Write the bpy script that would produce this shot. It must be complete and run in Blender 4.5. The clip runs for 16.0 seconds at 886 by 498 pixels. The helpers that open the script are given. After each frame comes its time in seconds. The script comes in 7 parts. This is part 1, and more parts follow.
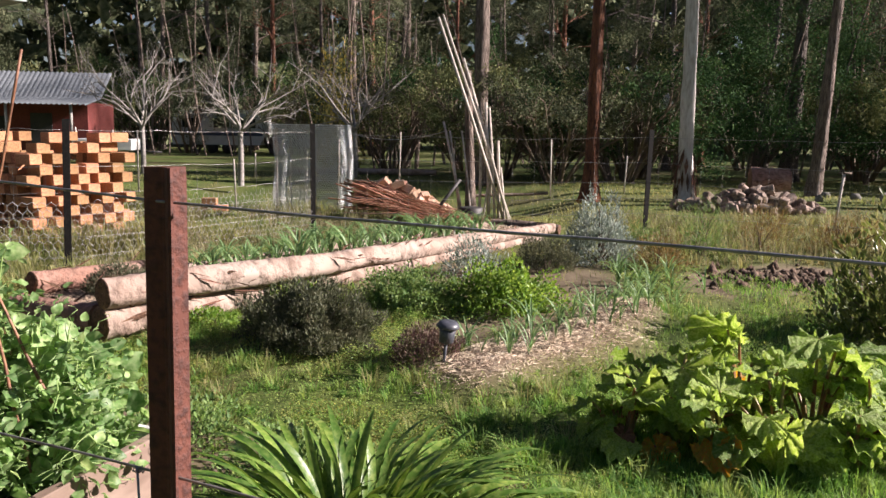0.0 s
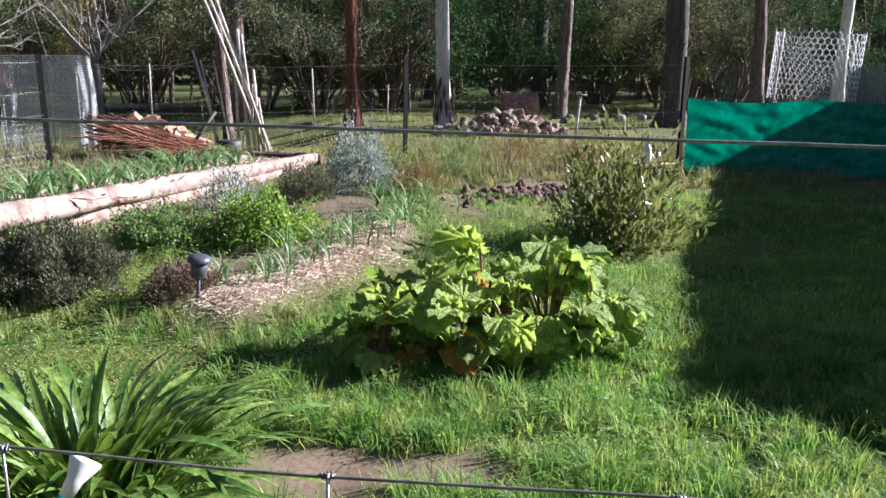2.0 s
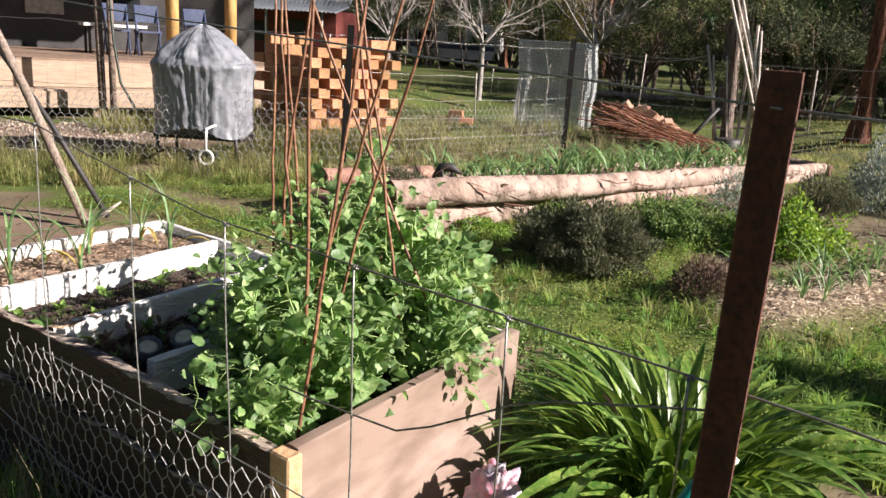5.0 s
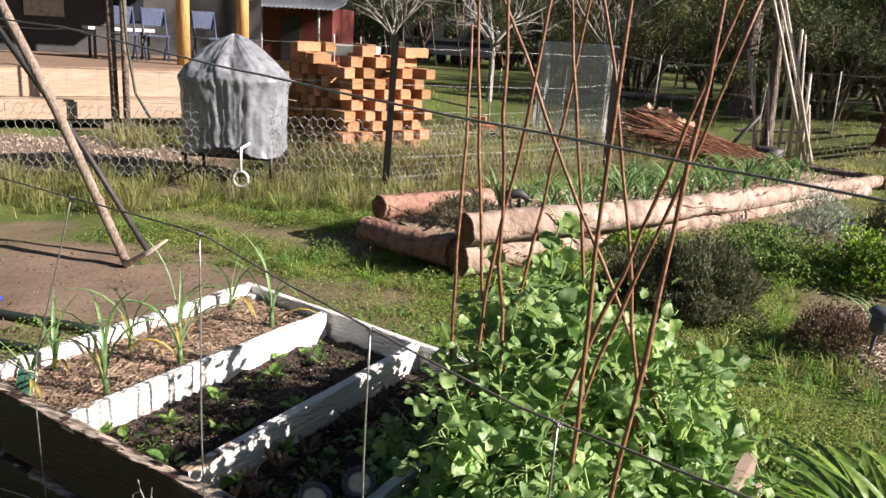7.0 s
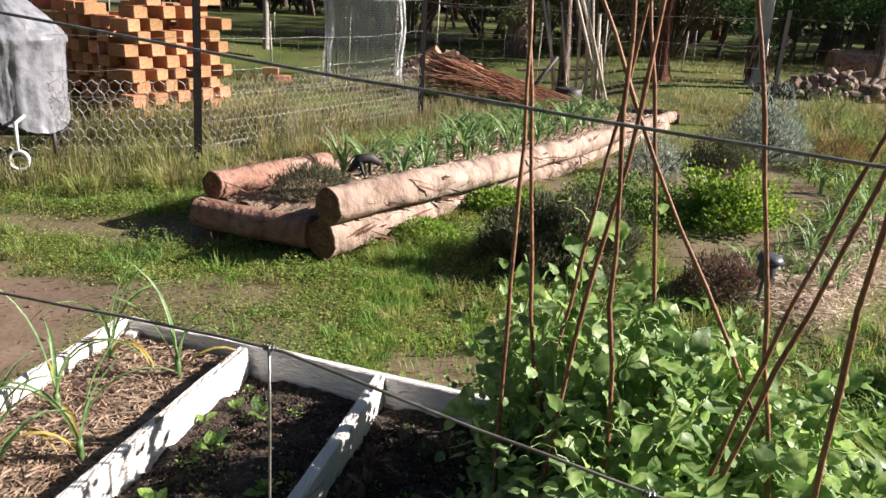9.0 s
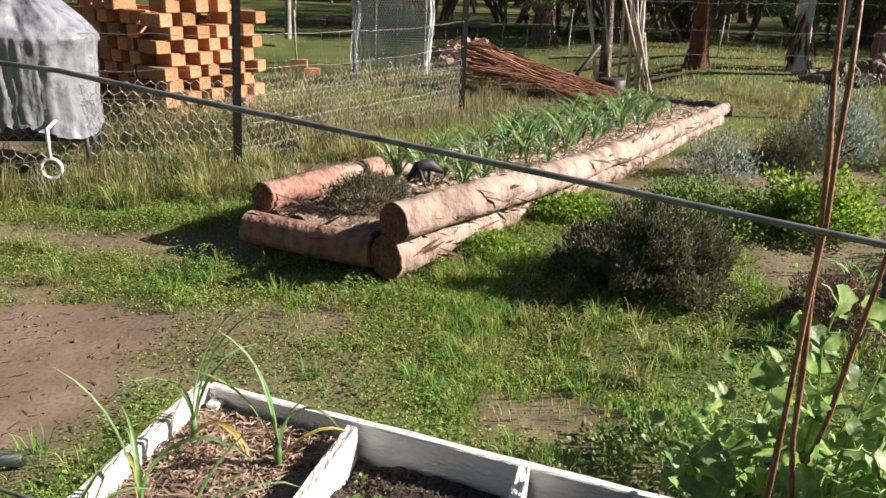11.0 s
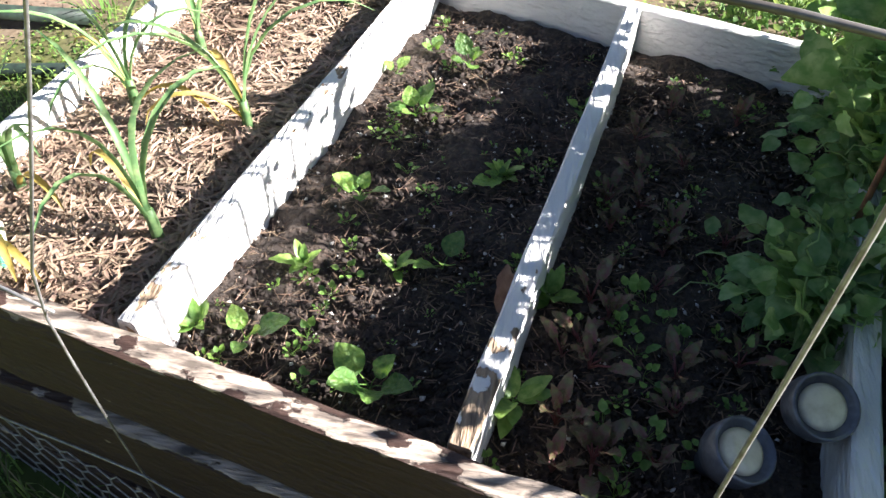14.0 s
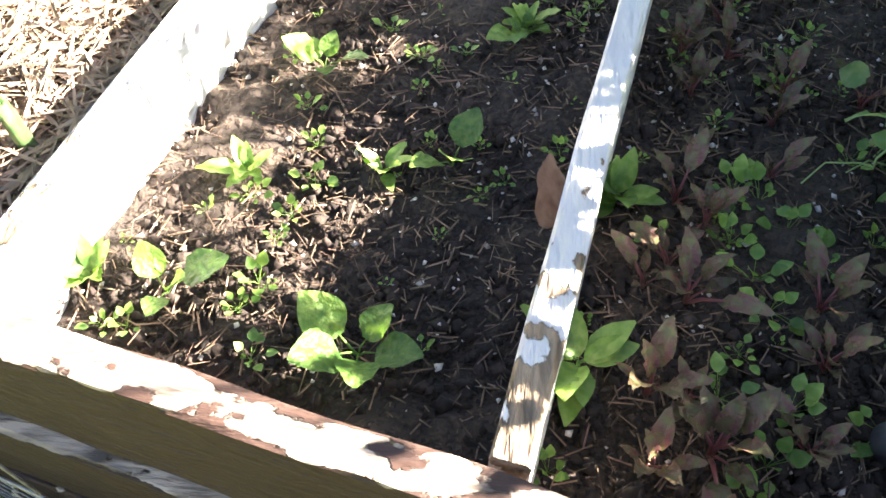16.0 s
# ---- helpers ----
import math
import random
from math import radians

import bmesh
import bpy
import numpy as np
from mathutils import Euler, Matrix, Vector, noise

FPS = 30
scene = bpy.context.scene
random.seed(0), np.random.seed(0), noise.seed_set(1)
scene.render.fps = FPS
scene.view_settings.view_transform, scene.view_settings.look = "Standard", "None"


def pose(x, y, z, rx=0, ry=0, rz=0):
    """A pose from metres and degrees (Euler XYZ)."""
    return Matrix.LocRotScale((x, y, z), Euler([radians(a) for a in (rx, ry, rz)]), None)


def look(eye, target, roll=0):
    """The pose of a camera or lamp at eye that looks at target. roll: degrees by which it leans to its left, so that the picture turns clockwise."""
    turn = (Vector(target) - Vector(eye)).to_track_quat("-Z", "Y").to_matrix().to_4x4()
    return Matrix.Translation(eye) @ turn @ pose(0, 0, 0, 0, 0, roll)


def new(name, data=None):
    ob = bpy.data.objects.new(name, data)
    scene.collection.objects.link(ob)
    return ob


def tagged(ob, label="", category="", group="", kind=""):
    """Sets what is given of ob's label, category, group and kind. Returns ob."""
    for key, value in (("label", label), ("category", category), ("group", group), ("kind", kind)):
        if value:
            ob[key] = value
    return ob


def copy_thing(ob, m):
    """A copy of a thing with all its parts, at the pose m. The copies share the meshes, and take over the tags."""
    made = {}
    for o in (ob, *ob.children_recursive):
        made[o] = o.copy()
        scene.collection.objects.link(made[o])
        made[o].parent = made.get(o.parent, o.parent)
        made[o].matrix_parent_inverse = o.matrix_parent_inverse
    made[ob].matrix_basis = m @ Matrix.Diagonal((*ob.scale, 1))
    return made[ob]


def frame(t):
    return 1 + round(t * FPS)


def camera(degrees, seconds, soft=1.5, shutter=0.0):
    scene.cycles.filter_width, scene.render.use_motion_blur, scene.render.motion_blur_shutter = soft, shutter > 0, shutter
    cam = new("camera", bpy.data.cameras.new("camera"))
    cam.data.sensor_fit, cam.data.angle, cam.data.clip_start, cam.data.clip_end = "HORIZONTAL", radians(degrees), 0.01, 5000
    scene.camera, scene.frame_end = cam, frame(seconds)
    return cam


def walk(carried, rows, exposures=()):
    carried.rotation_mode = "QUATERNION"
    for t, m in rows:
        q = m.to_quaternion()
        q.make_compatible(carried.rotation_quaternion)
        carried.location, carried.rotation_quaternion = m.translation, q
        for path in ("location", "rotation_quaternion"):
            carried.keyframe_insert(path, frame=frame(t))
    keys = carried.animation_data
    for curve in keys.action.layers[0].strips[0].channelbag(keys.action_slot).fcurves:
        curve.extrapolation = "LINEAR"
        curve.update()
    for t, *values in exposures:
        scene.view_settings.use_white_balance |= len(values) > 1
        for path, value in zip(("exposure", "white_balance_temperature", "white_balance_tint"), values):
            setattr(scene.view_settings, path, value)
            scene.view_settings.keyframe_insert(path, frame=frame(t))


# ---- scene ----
cam = camera(58.4, 16.0)
PATH = [
    (0, (-0.072, 0.524, 1.499), (-0.243, 2.494, 1.204), 0.9),
    (0.5, (-0.059, 0.497, 1.496), (-0.048, 2.469, 1.162), 1.0),
    (1, (0.009, 0.508, 1.472), (0.191, 2.466, 1.105), 0.7),
    (1.5, (0.066, 0.506, 1.452), (0.377, 2.434, 1.021), 0.3),
    (2, (0.08, 0.492, 1.451), (0.465, 2.401, 0.996), 0.2),
    (2.5, (0.077, 0.502, 1.457), (0.478, 2.406, 0.993), 0.5),
    (3, (-0.008, 0.522, 1.457), (0.243, 2.447, 0.975), 1.6),
    (3.5, (-0.104, 0.538, 1.449), (-0.135, 2.474, 0.948), 1.8),
    (4, (-0.209, 0.539, 1.453), (-0.507, 2.451, 0.948), 2.4),
    (4.2, (-0.284, 0.525, 1.461), (-0.677, 2.42, 0.958), 3.4),
    (4.4, (-0.362, 0.497, 1.466), (-0.837, 2.375, 0.967), 2.6),
    (4.5, (-0.397, 0.479, 1.465), (-0.914, 2.348, 0.972), 2.6),
    (5, (-0.582, 0.441, 1.456), (-1.239, 2.26, 0.949), 3.6),
    (5.2, (-0.643, 0.453, 1.451), (-1.327, 2.258, 0.927), 4.3),
    (7.3, (-1.617, 0.841, 1.593), (-2.214, 2.679, 1.078), 3.1),
    (7.5, (-1.732, 0.865, 1.583), (-2.311, 2.71, 1.072), 2.8),
    (8, (-2.008, 1.029, 1.587), (-2.537, 2.884, 1.058), 1.7),
    (8.5, (-2.13, 1.186, 1.572), (-2.495, 3.062, 0.981), 1.9),
    (9, (-2.199, 1.24, 1.598), (-2.252, 3.14, 0.975), 3.0),
    (9.2, (-2.247, 1.207, 1.625), (-2.242, 3.096, 0.967), 3.2),
    (11.5, (-2.613, 1.779, 1.636), (-2.709, 3.664, 0.977), 2.2),
    (12, (-2.612, 1.758, 1.658), (-2.634, 3.66, 1.039), 3.7),
    (12.5, (-2.632, 1.75, 1.508), (-2.611, 3.58, 0.702), 5.2),
    (13, (-2.576, 1.826, 1.457), (-2.671, 3.411, 0.241), 4.9),
    (13.5, (-2.592, 1.824, 1.368), (-2.773, 3.265, -0.007), 3.0),
    (14, (-2.59, 1.847, 1.328), (-2.819, 3.206, -0.121), -0.4),
    (14.5, (-2.612, 1.981, 1.179), (-2.863, 3.314, -0.291), -4.2),
    (15, (-2.617, 2.093, 1.085), (-2.843, 3.355, -0.45), -5.8),
    (15.5, (-2.633, 2.131, 1.033), (-2.825, 3.322, -0.562), -5.1),
    (16, (-2.659, 2.125, 1.021), (-2.847, 3.281, -0.6), -3.8),
]
walk(cam, [(t, look(eye, target, roll)) for t, eye, target, roll in PATH], [(0, 1.13, 6400, 24), (2, 1.45, 5550, 24), (3, 1.5, 5600, 24), (5, 1.1, 6400, 20), (9, 1.1, 6500, 19), (12, 1.1, 6550, 18), (12.6, 1.1, 6500, 18), (13.5, 1.7, 6150, 16), (14, 2.2, 6000, 16), (15, 3.3, 6550, 15), (16, 3.9, 6900, 16)])

# ---- light ----
SUN = Vector((0.885, 0.085, 0.455)).normalized()
world = bpy.data.worlds.new("sky")
scene.world = world
world.use_nodes = True
wn = world.node_tree.nodes
sky = wn.new("ShaderNodeTexSky")
sky.sky_type = "NISHITA"
sky.sun_disc = False
sky.sun_elevation = math.asin(SUN.z)
sky.sun_rotation = math.atan2(SUN.x, SUN.y)
wn["Background"].inputs[1].default_value = 0.031
world.node_tree.links.new(sky.outputs[0], wn["Background"].inputs[0])
sun_data = bpy.data.lights.new("sun", "SUN")
sun_data.energy, sun_data.angle, sun_data.color = 5.8, radians(0.55), (1.0, 0.93, 0.82)
sun = new("sun", sun_data)
sun.matrix_world = look(SUN * 60, (0, 0, 0))


# ---- materials ----
def ramp_mix(nt, fac, a, b):
    m = nt.nodes.new("ShaderNodeMix")
    m.data_type = "RGBA"
    nt.links.new(fac, m.inputs[0])
    for k, c in ((6, a), (7, b)):
        if isinstance(c, tuple):
            m.inputs[k].default_value = (*c, 1)
        else:
            nt.links.new(c, m.inputs[k])
    return m.outputs[2]


def noise_fac(nt, scale, detail=4.0, lo=0.35, hi=0.65, stretch=None, coords="Object"):
    tc = nt.nodes.new("ShaderNodeTexCoord")
    out = tc.outputs["Object"]
    if coords == "World":
        out = nt.nodes.new("ShaderNodeNewGeometry").outputs["Position"]
    if stretch:
        mp = nt.nodes.new("ShaderNodeMapping")
        mp.inputs["Scale"].default_value = stretch
        nt.links.new(out, mp.inputs[0])
        out = mp.outputs[0]
    n = nt.nodes.new("ShaderNodeTexNoise")
    n.inputs["Scale"].default_value, n.inputs["Detail"].default_value = scale, detail
    nt.links.new(out, n.inputs["Vector"])
    r = nt.nodes.new("ShaderNodeMapRange")
    r.inputs[1].default_value, r.inputs[2].default_value = lo, hi
    nt.links.new(n.outputs["Fac"], r.inputs[0])
    return r.outputs[0]


def surface(name, a, b, c=None, scale=3.0, fine=40.0, rough=0.8, bump=0.3, metal=0.0, stretch=None, rand=None, through_light=0.0, dist=0.01, spec=0.5, vary=False):
    """A surface of two colours at a large scale and a third at a fine one, with relief; rand: 'island' or 'object' varies its brightness."""
    m = bpy.data.materials.new(name)
    m.use_nodes = True
    nt = m.node_tree
    bs = nt.nodes["Principled BSDF"]
    col = ramp_mix(nt, noise_fac(nt, scale, 5.0, stretch=stretch), a, b)
    f2 = noise_fac(nt, fine, 6.0, 0.42, 0.7, stretch=stretch)
    if c:
        col = ramp_mix(nt, f2, col, c)
    if rand:
        src = nt.nodes.new("ShaderNodeObjectInfo").outputs["Random"] if rand == "object" else nt.nodes.new("ShaderNodeNewGeometry").outputs["Random Per Island"]
        mr = nt.nodes.new("ShaderNodeMapRange")
        mr.inputs[3].default_value, mr.inputs[4].default_value = (0.2, 2.1) if vary else (0.6, 1.35)
        nt.links.new(src, mr.inputs[0])
        hs = nt.nodes.new("ShaderNodeHueSaturation")
        nt.links.new(mr.outputs[0], hs.inputs["Value"])
        mh = nt.nodes.new("ShaderNodeMapRange")
        mh.inputs[3].default_value, mh.inputs[4].default_value = 0.515, 0.485
        nt.links.new(src, mh.inputs[0])
        nt.links.new(mh.outputs[0], hs.inputs["Hue"])
        nt.links.new(col, hs.inputs["Color"])
        col = hs.outputs[0]
    nt.links.new(col, bs.inputs["Base Color"])
    bs.inputs["Roughness"].default_value, bs.inputs["Metallic"].default_value = rough, metal
    bs.inputs["Specular IOR Level"].default_value = spec
    if bump:
        bp = nt.nodes.new("ShaderNodeBump")
        bp.inputs["Strength"].default_value, bp.inputs["Distance"].default_value = bump, dist
        nt.links.new(f2, bp.inputs["Height"])
        nt.links.new(bp.outputs[0], bs.inputs["Normal"])
    if through_light:
        tr = nt.nodes.new("ShaderNodeBsdfTranslucent")
        hs = nt.nodes.new("ShaderNodeHueSaturation")
        hs.inputs["Hue"].default_value, hs.inputs["Value"].default_value, hs.inputs["Saturation"].default_value = 0.485, 1.7, 1.1
        nt.links.new(col, hs.inputs["Color"])
        nt.links.new(hs.outputs[0], tr.inputs["Color"])
        mx = nt.nodes.new("ShaderNodeMixShader")
        mx.inputs[0].default_value = through_light
        nt.links.new(bs.outputs[0], mx.inputs[1])
        nt.links.new(tr.outputs[0], mx.inputs[2])
        nt.links.new(mx.outputs[0], nt.nodes["Material Output"].inputs[0])
    return m


def painted_board(name, paint, wood, amount, scale=5.0, stretch=(0.5, 0.5, 1.2)):
    """Old paint, flaked off down to weathered timber."""
    m = bpy.data.materials.new(name)
    m.use_nodes = True
    nt = m.node_tree
    bs = nt.nodes["Principled BSDF"]
    grain = noise_fac(nt, 90, 8, 0.36, 0.64, stretch=stretch, coords="World")
    dark = ramp_mix(nt, grain, tuple(0.22 * w for w in wood), wood)
    stain = noise_fac(nt, 9, 5, 0.3, 0.75, coords="World")
    clean = ramp_mix(nt, stain, tuple(0.82 * p for p in paint), paint)
    raw = noise_fac(nt, scale, 12, 0.0, 1.0, stretch=tuple(min(1.0, 0.4 + q) for q in stretch), coords="World")
    at = nt.nodes.new("ShaderNodeAttribute")
    at.attribute_name = "worn"
    sub = nt.nodes.new("ShaderNodeMath")
    sub.operation = "MULTIPLY_ADD"
    sub.inputs[1].default_value = -0.42
    nt.links.new(at.outputs["Fac"], sub.inputs[0])
    nt.links.new(raw, sub.inputs[2])
    mm = nt.nodes.new("ShaderNodeMapRange")
    mm.inputs[1].default_value, mm.inputs[2].default_value = amount, amount + 0.025
    nt.links.new(sub.outputs[0], mm.inputs[0])
    col = ramp_mix(nt, mm.outputs[0], dark, clean)
    nt.links.new(col, bs.inputs["Base Color"])
    bs.inputs["Roughness"].default_value = 0.6
    bp = nt.nodes.new("ShaderNodeBump")
    bp.inputs["Strength"].default_value, bp.inputs["Distance"].default_value = 0.9, 0.006
    ad = nt.nodes.new("ShaderNodeMath")
    ad.operation = "MULTIPLY_ADD"
    nt.links.new(grain, ad.inputs[0])
    ad.inputs[1].default_value = 0.8
    nt.links.new(mm.outputs[0], ad.inputs[2])
    nt.links.new(ad.outputs[0], bp.inputs["Height"])
    nt.links.new(bp.outputs[0], bs.inputs["Normal"])
    return m


M = {}
M["grass"] = surface("grass_blades", (0.085, 0.20, 0.045), (0.175, 0.34, 0.07), (0.29, 0.36, 0.11), scale=0.9, fine=7, rough=0.6, bump=0, rand="island", through_light=0.4, spec=0.2)
M["field_grass"] = surface("field_grass", (0.135, 0.185, 0.055), (0.255, 0.275, 0.095), (0.32, 0.28, 0.13), scale=0.7, fine=3, rough=0.6, bump=0, rand="island", through_light=0.35, spec=0.3)
M["dry_grass"] = surface("dry_grass", (0.209, 0.186, 0.100), (0.314, 0.274, 0.175), (0.114, 0.147, 0.050), scale=0.8, fine=3, rough=0.7, bump=0, rand="island", through_light=0.3, spec=0.2)
M["clover"] = surface("clover_leaf", (0.11, 0.22, 0.045), (0.20, 0.33, 0.075), (0.29, 0.34, 0.11), scale=1.6, fine=7, rough=0.5, bump=0, rand="island", through_light=0.38, spec=0.3)
M["moss"] = surface("yellow_green_moss", (0.17, 0.21, 0.04), (0.25, 0.27, 0.06), (0.31, 0.28, 0.10), scale=1.8, fine=7, rough=0.6, bump=0, rand="island", through_light=0.35, spec=0.2)
M["straw"] = surface("straw", (0.66, 0.54, 0.38), (0.80, 0.69, 0.52), (0.42, 0.32, 0.22), scale=4, fine=25, rough=0.75, bump=0, rand="island")
M["bed_straw"] = surface("bed_straw", (0.31, 0.215, 0.145), (0.46, 0.345, 0.245), (0.17, 0.12, 0.085), scale=4, fine=25, rough=0.8, bump=0, rand="island")
M["chips"] = surface("bark_chips", (0.12, 0.074, 0.046), (0.25, 0.175, 0.115), (0.078, 0.052, 0.039), scale=9, fine=60, rough=0.85, bump=0.2, rand="island")
M["clods"] = surface("dark_clods", (0.018, 0.013, 0.011), (0.036, 0.026, 0.020), (0.06, 0.044, 0.034), scale=8, fine=60, rough=0.95, bump=0.4, rand="island")
M["soil"] = surface("potting_soil", (0.024, 0.018, 0.015), (0.050, 0.036, 0.027), (0.105, 0.075, 0.053), scale=5, fine=75, rough=0.95, bump=1.0, dist=0.02)
M["dug_soil"] = surface("dug_soil", (0.10, 0.065, 0.042), (0.17, 0.115, 0.075), (0.06, 0.04, 0.028), scale=6, fine=40, rough=0.95, bump=0.6, rand="island")
M["mulch_soil"] = surface("mulched_soil", (0.27, 0.19, 0.13), (0.40, 0.30, 0.21), (0.13, 0.09, 0.06), scale=6, fine=55, rough=0.9, bump=1.0, dist=0.02)
M["white_paint"] = painted_board("flaking_white_paint", (0.80, 0.79, 0.76), (0.46, 0.33, 0.21), 0.165, 38.0, (0.9, 0.18, 0.9))
M["far_paint"] = painted_board("old_white_paint", (0.80, 0.79, 0.76), (0.46, 0.33, 0.21), 0.165, 38.0, (0.18, 0.9, 0.9))
M["edge_paint"] = painted_board("worn_white_edge", (0.78, 0.76, 0.72), (0.60, 0.47, 0.35), 0.33, 24.0, (0.16, 0.9, 0.9))
M["brown_paint"] = painted_board("flaking_brown_paint", (0.062, 0.034, 0.025), (0.60, 0.49, 0.39), 0.27, 30.0, (0.16, 0.9, 0.9))
M["ply"] = surface("weathered_plywood", (0.25, 0.18, 0.14), (0.335, 0.255, 0.21), (0.16, 0.108, 0.08), scale=2.5, fine=7, rough=0.75, bump=0.2, stretch=(0.6, 0.6, 1.6))
M["raw_wood"] = surface("raw_timber", (0.52, 0.33, 0.17), (0.62, 0.42, 0.24), (0.40, 0.24, 0.12), scale=4, fine=40, rough=0.75, bump=0.3)
M["log"] = surface("debarked_log", (0.34, 0.255, 0.205), (0.44, 0.355, 0.30), (0.18, 0.125, 0.096), scale=1.6, fine=7, rough=0.85, bump=0.8, stretch=(1.0, 1.0, 1.0), dist=0.025, spec=0.2)
M["red_log"] = surface("reddish_log", (0.27, 0.14, 0.10), (0.37, 0.245, 0.19), (0.16, 0.085, 0.06), scale=3, fine=16, rough=0.85, bump=0.6, dist=0.02)
M["grey_log"] = surface("grey_log", (0.16, 0.12, 0.095), (0.24, 0.18, 0.14), (0.09, 0.065, 0.05), scale=3, fine=20, rough=0.85, bump=0.7, dist=0.02)
M["cut"] = surface("cut_log_end", (0.13, 0.065, 0.035), (0.22, 0.12, 0.07), (0.06, 0.03, 0.02), scale=14, fine=50, rough=0.9, bump=0.5)
M["bark_flake"] = surface("bark_flakes", (0.12, 0.055, 0.03), (0.20, 0.10, 0.06), (0.07, 0.035, 0.02), scale=8, fine=50, rough=0.9, bump=0.4, rand="island")
M["brick"] = surface("clay_brick", (0.42, 0.20, 0.09), (0.52, 0.28, 0.135), (0.28, 0.125, 0.065), scale=6, fine=50, rough=0.85, bump=0.35, rand="object")
M["rubble"] = surface("broken_pale_brick", (0.55, 0.33, 0.22), (0.68, 0.46, 0.34), (0.40, 0.22, 0.14), scale=6, fine=50, rough=0.9, bump=0.4, rand="object")
M["rust"] = surface("rusty_steel", (0.095, 0.03, 0.02), (0.15, 0.05, 0.032), (0.05, 0.02, 0.016), scale=9, fine=70, rough=0.75, bump=0.3, metal=0.15)
M["black_post"] = surface("black_steel_post", (0.006, 0.006, 0.006), (0.012, 0.011, 0.010), (0.02, 0.018, 0.016), scale=8, fine=60, rough=0.75, bump=0.1, spec=0.2)
M["wire"] = surface("galvanised_wire", (0.34, 0.34, 0.34), (0.46, 0.46, 0.45), (0.22, 0.2, 0.18), scale=20, fine=90, rough=0.45, bump=0, metal=0.7)
M["mesh_wire"] = surface("bright_mesh_wire", (0.42, 0.42, 0.41), (0.56, 0.56, 0.55), (0.28, 0.26, 0.24), scale=20, fine=90, rough=0.5, bump=0, metal=0.25)
M["cable"] = surface("grey_cable", (0.20, 0.20, 0.215), (0.30, 0.30, 0.31), (0.13, 0.125, 0.12), scale=20, fine=90, rough=0.45, bump=0, metal=0.4)
M["old_wire"] = surface("old_wire", (0.20, 0.19, 0.17), (0.32, 0.31, 0.29), (0.14, 0.12, 0.1), scale=12, fine=60, rough=0.5, bump=0, metal=0.6)
M["netting"] = surface("white_netting", (0.74, 0.77, 0.78), (0.82, 0.85, 0.85), (0.66, 0.7, 0.7), scale=4, fine=30, rough=0.6, bump=0)
M["cane"] = surface("brown_cane", (0.20, 0.085, 0.045), (0.30, 0.15, 0.075), (0.12, 0.05, 0.03), scale=5, fine=60, rough=0.55, bump=0.2)
M["stick"] = surface("pale_pole", (0.50, 0.45, 0.39), (0.66, 0.61, 0.54), (0.32, 0.27, 0.22), scale=3, fine=30, rough=0.8, bump=0.3)
M["brace"] = surface("weathered_brace", (0.22, 0.17, 0.13), (0.33, 0.27, 0.22), (0.12, 0.09, 0.07), scale=5, fine=30, rough=0.85, bump=0.4, stretch=(3, 3, 0.5))
M["brush"] = surface("red_brushwood", (0.36, 0.17, 0.10), (0.48, 0.26, 0.16), (0.2, 0.09, 0.05), scale=3, fine=20, rough=0.8, bump=0, rand="island")
M["pea"] = surface("pea_leaf", (0.118, 0.235, 0.072), (0.185, 0.325, 0.105), (0.34, 0.45, 0.21), scale=10, fine=45, rough=0.45, bump=0.3, rand="island", through_light=0.4, dist=0.004, spec=0.4)
M["pea_stem"] = surface("pea_stem", (0.24, 0.37, 0.12), (0.34, 0.46, 0.18), scale=10, fine=60, rough=0.5, bump=0, through_light=0.25)
M["rhubarb"] = surface("rhubarb_leaf", (0.16, 0.275, 0.045), (0.27, 0.41, 0.075), (0.42, 0.52, 0.18), scale=4, fine=16, rough=0.5, bump=0.8, rand="object", through_light=0.38, spec=0.3, dist=0.012)
M["rhubarb_old"] = surface("yellowing_leaf", (0.46, 0.34, 0.05), (0.50, 0.20, 0.04), (0.24, 0.26, 0.04), scale=8, fine=26, rough=0.45, bump=0.8, rand="object", through_light=0.42, dist=0.012)
M["rhubarb_dead"] = surface("withered_leaf", (0.20, 0.10, 0.05), (0.30, 0.18, 0.10), (0.12, 0.06, 0.035), scale=8, fine=26, rough=0.8, bump=0.8, rand="object", through_light=0.2, dist=0.012)
M["rhubarb_stalk"] = surface("pink_stalk", (0.30, 0.055, 0.05), (0.26, 0.20, 0.07), (0.2, 0.22, 0.06), scale=6, fine=30, rough=0.4, bump=0.1)
M["strap"] = surface("strap_leaf", (0.062, 0.14, 0.022), (0.11, 0.205, 0.034), (0.21, 0.29, 0.07), scale=5, fine=40, rough=0.36, bump=0.1, rand="object", through_light=0.22, spec=0.32)
M["leek"] = surface("leek_leaf", (0.085, 0.185, 0.072), (0.14, 0.26, 0.10), (0.25, 0.36, 0.15), scale=6, fine=50, rough=0.45, bump=0.1, rand="island", through_light=0.3)
M["leek_old"] = surface("yellow_leek_leaf", (0.42, 0.33, 0.06), (0.5, 0.38, 0.14), (0.3, 0.25, 0.06), scale=6, fine=50, rough=0.6, bump=0.1, through_light=0.3)
M["spinach"] = surface("spinach_leaf", (0.066, 0.165, 0.030), (0.11, 0.235, 0.045), (0.17, 0.29, 0.06), scale=22, fine=110, rough=0.4, bump=0.6, rand="object", through_light=0.3, dist=0.006)
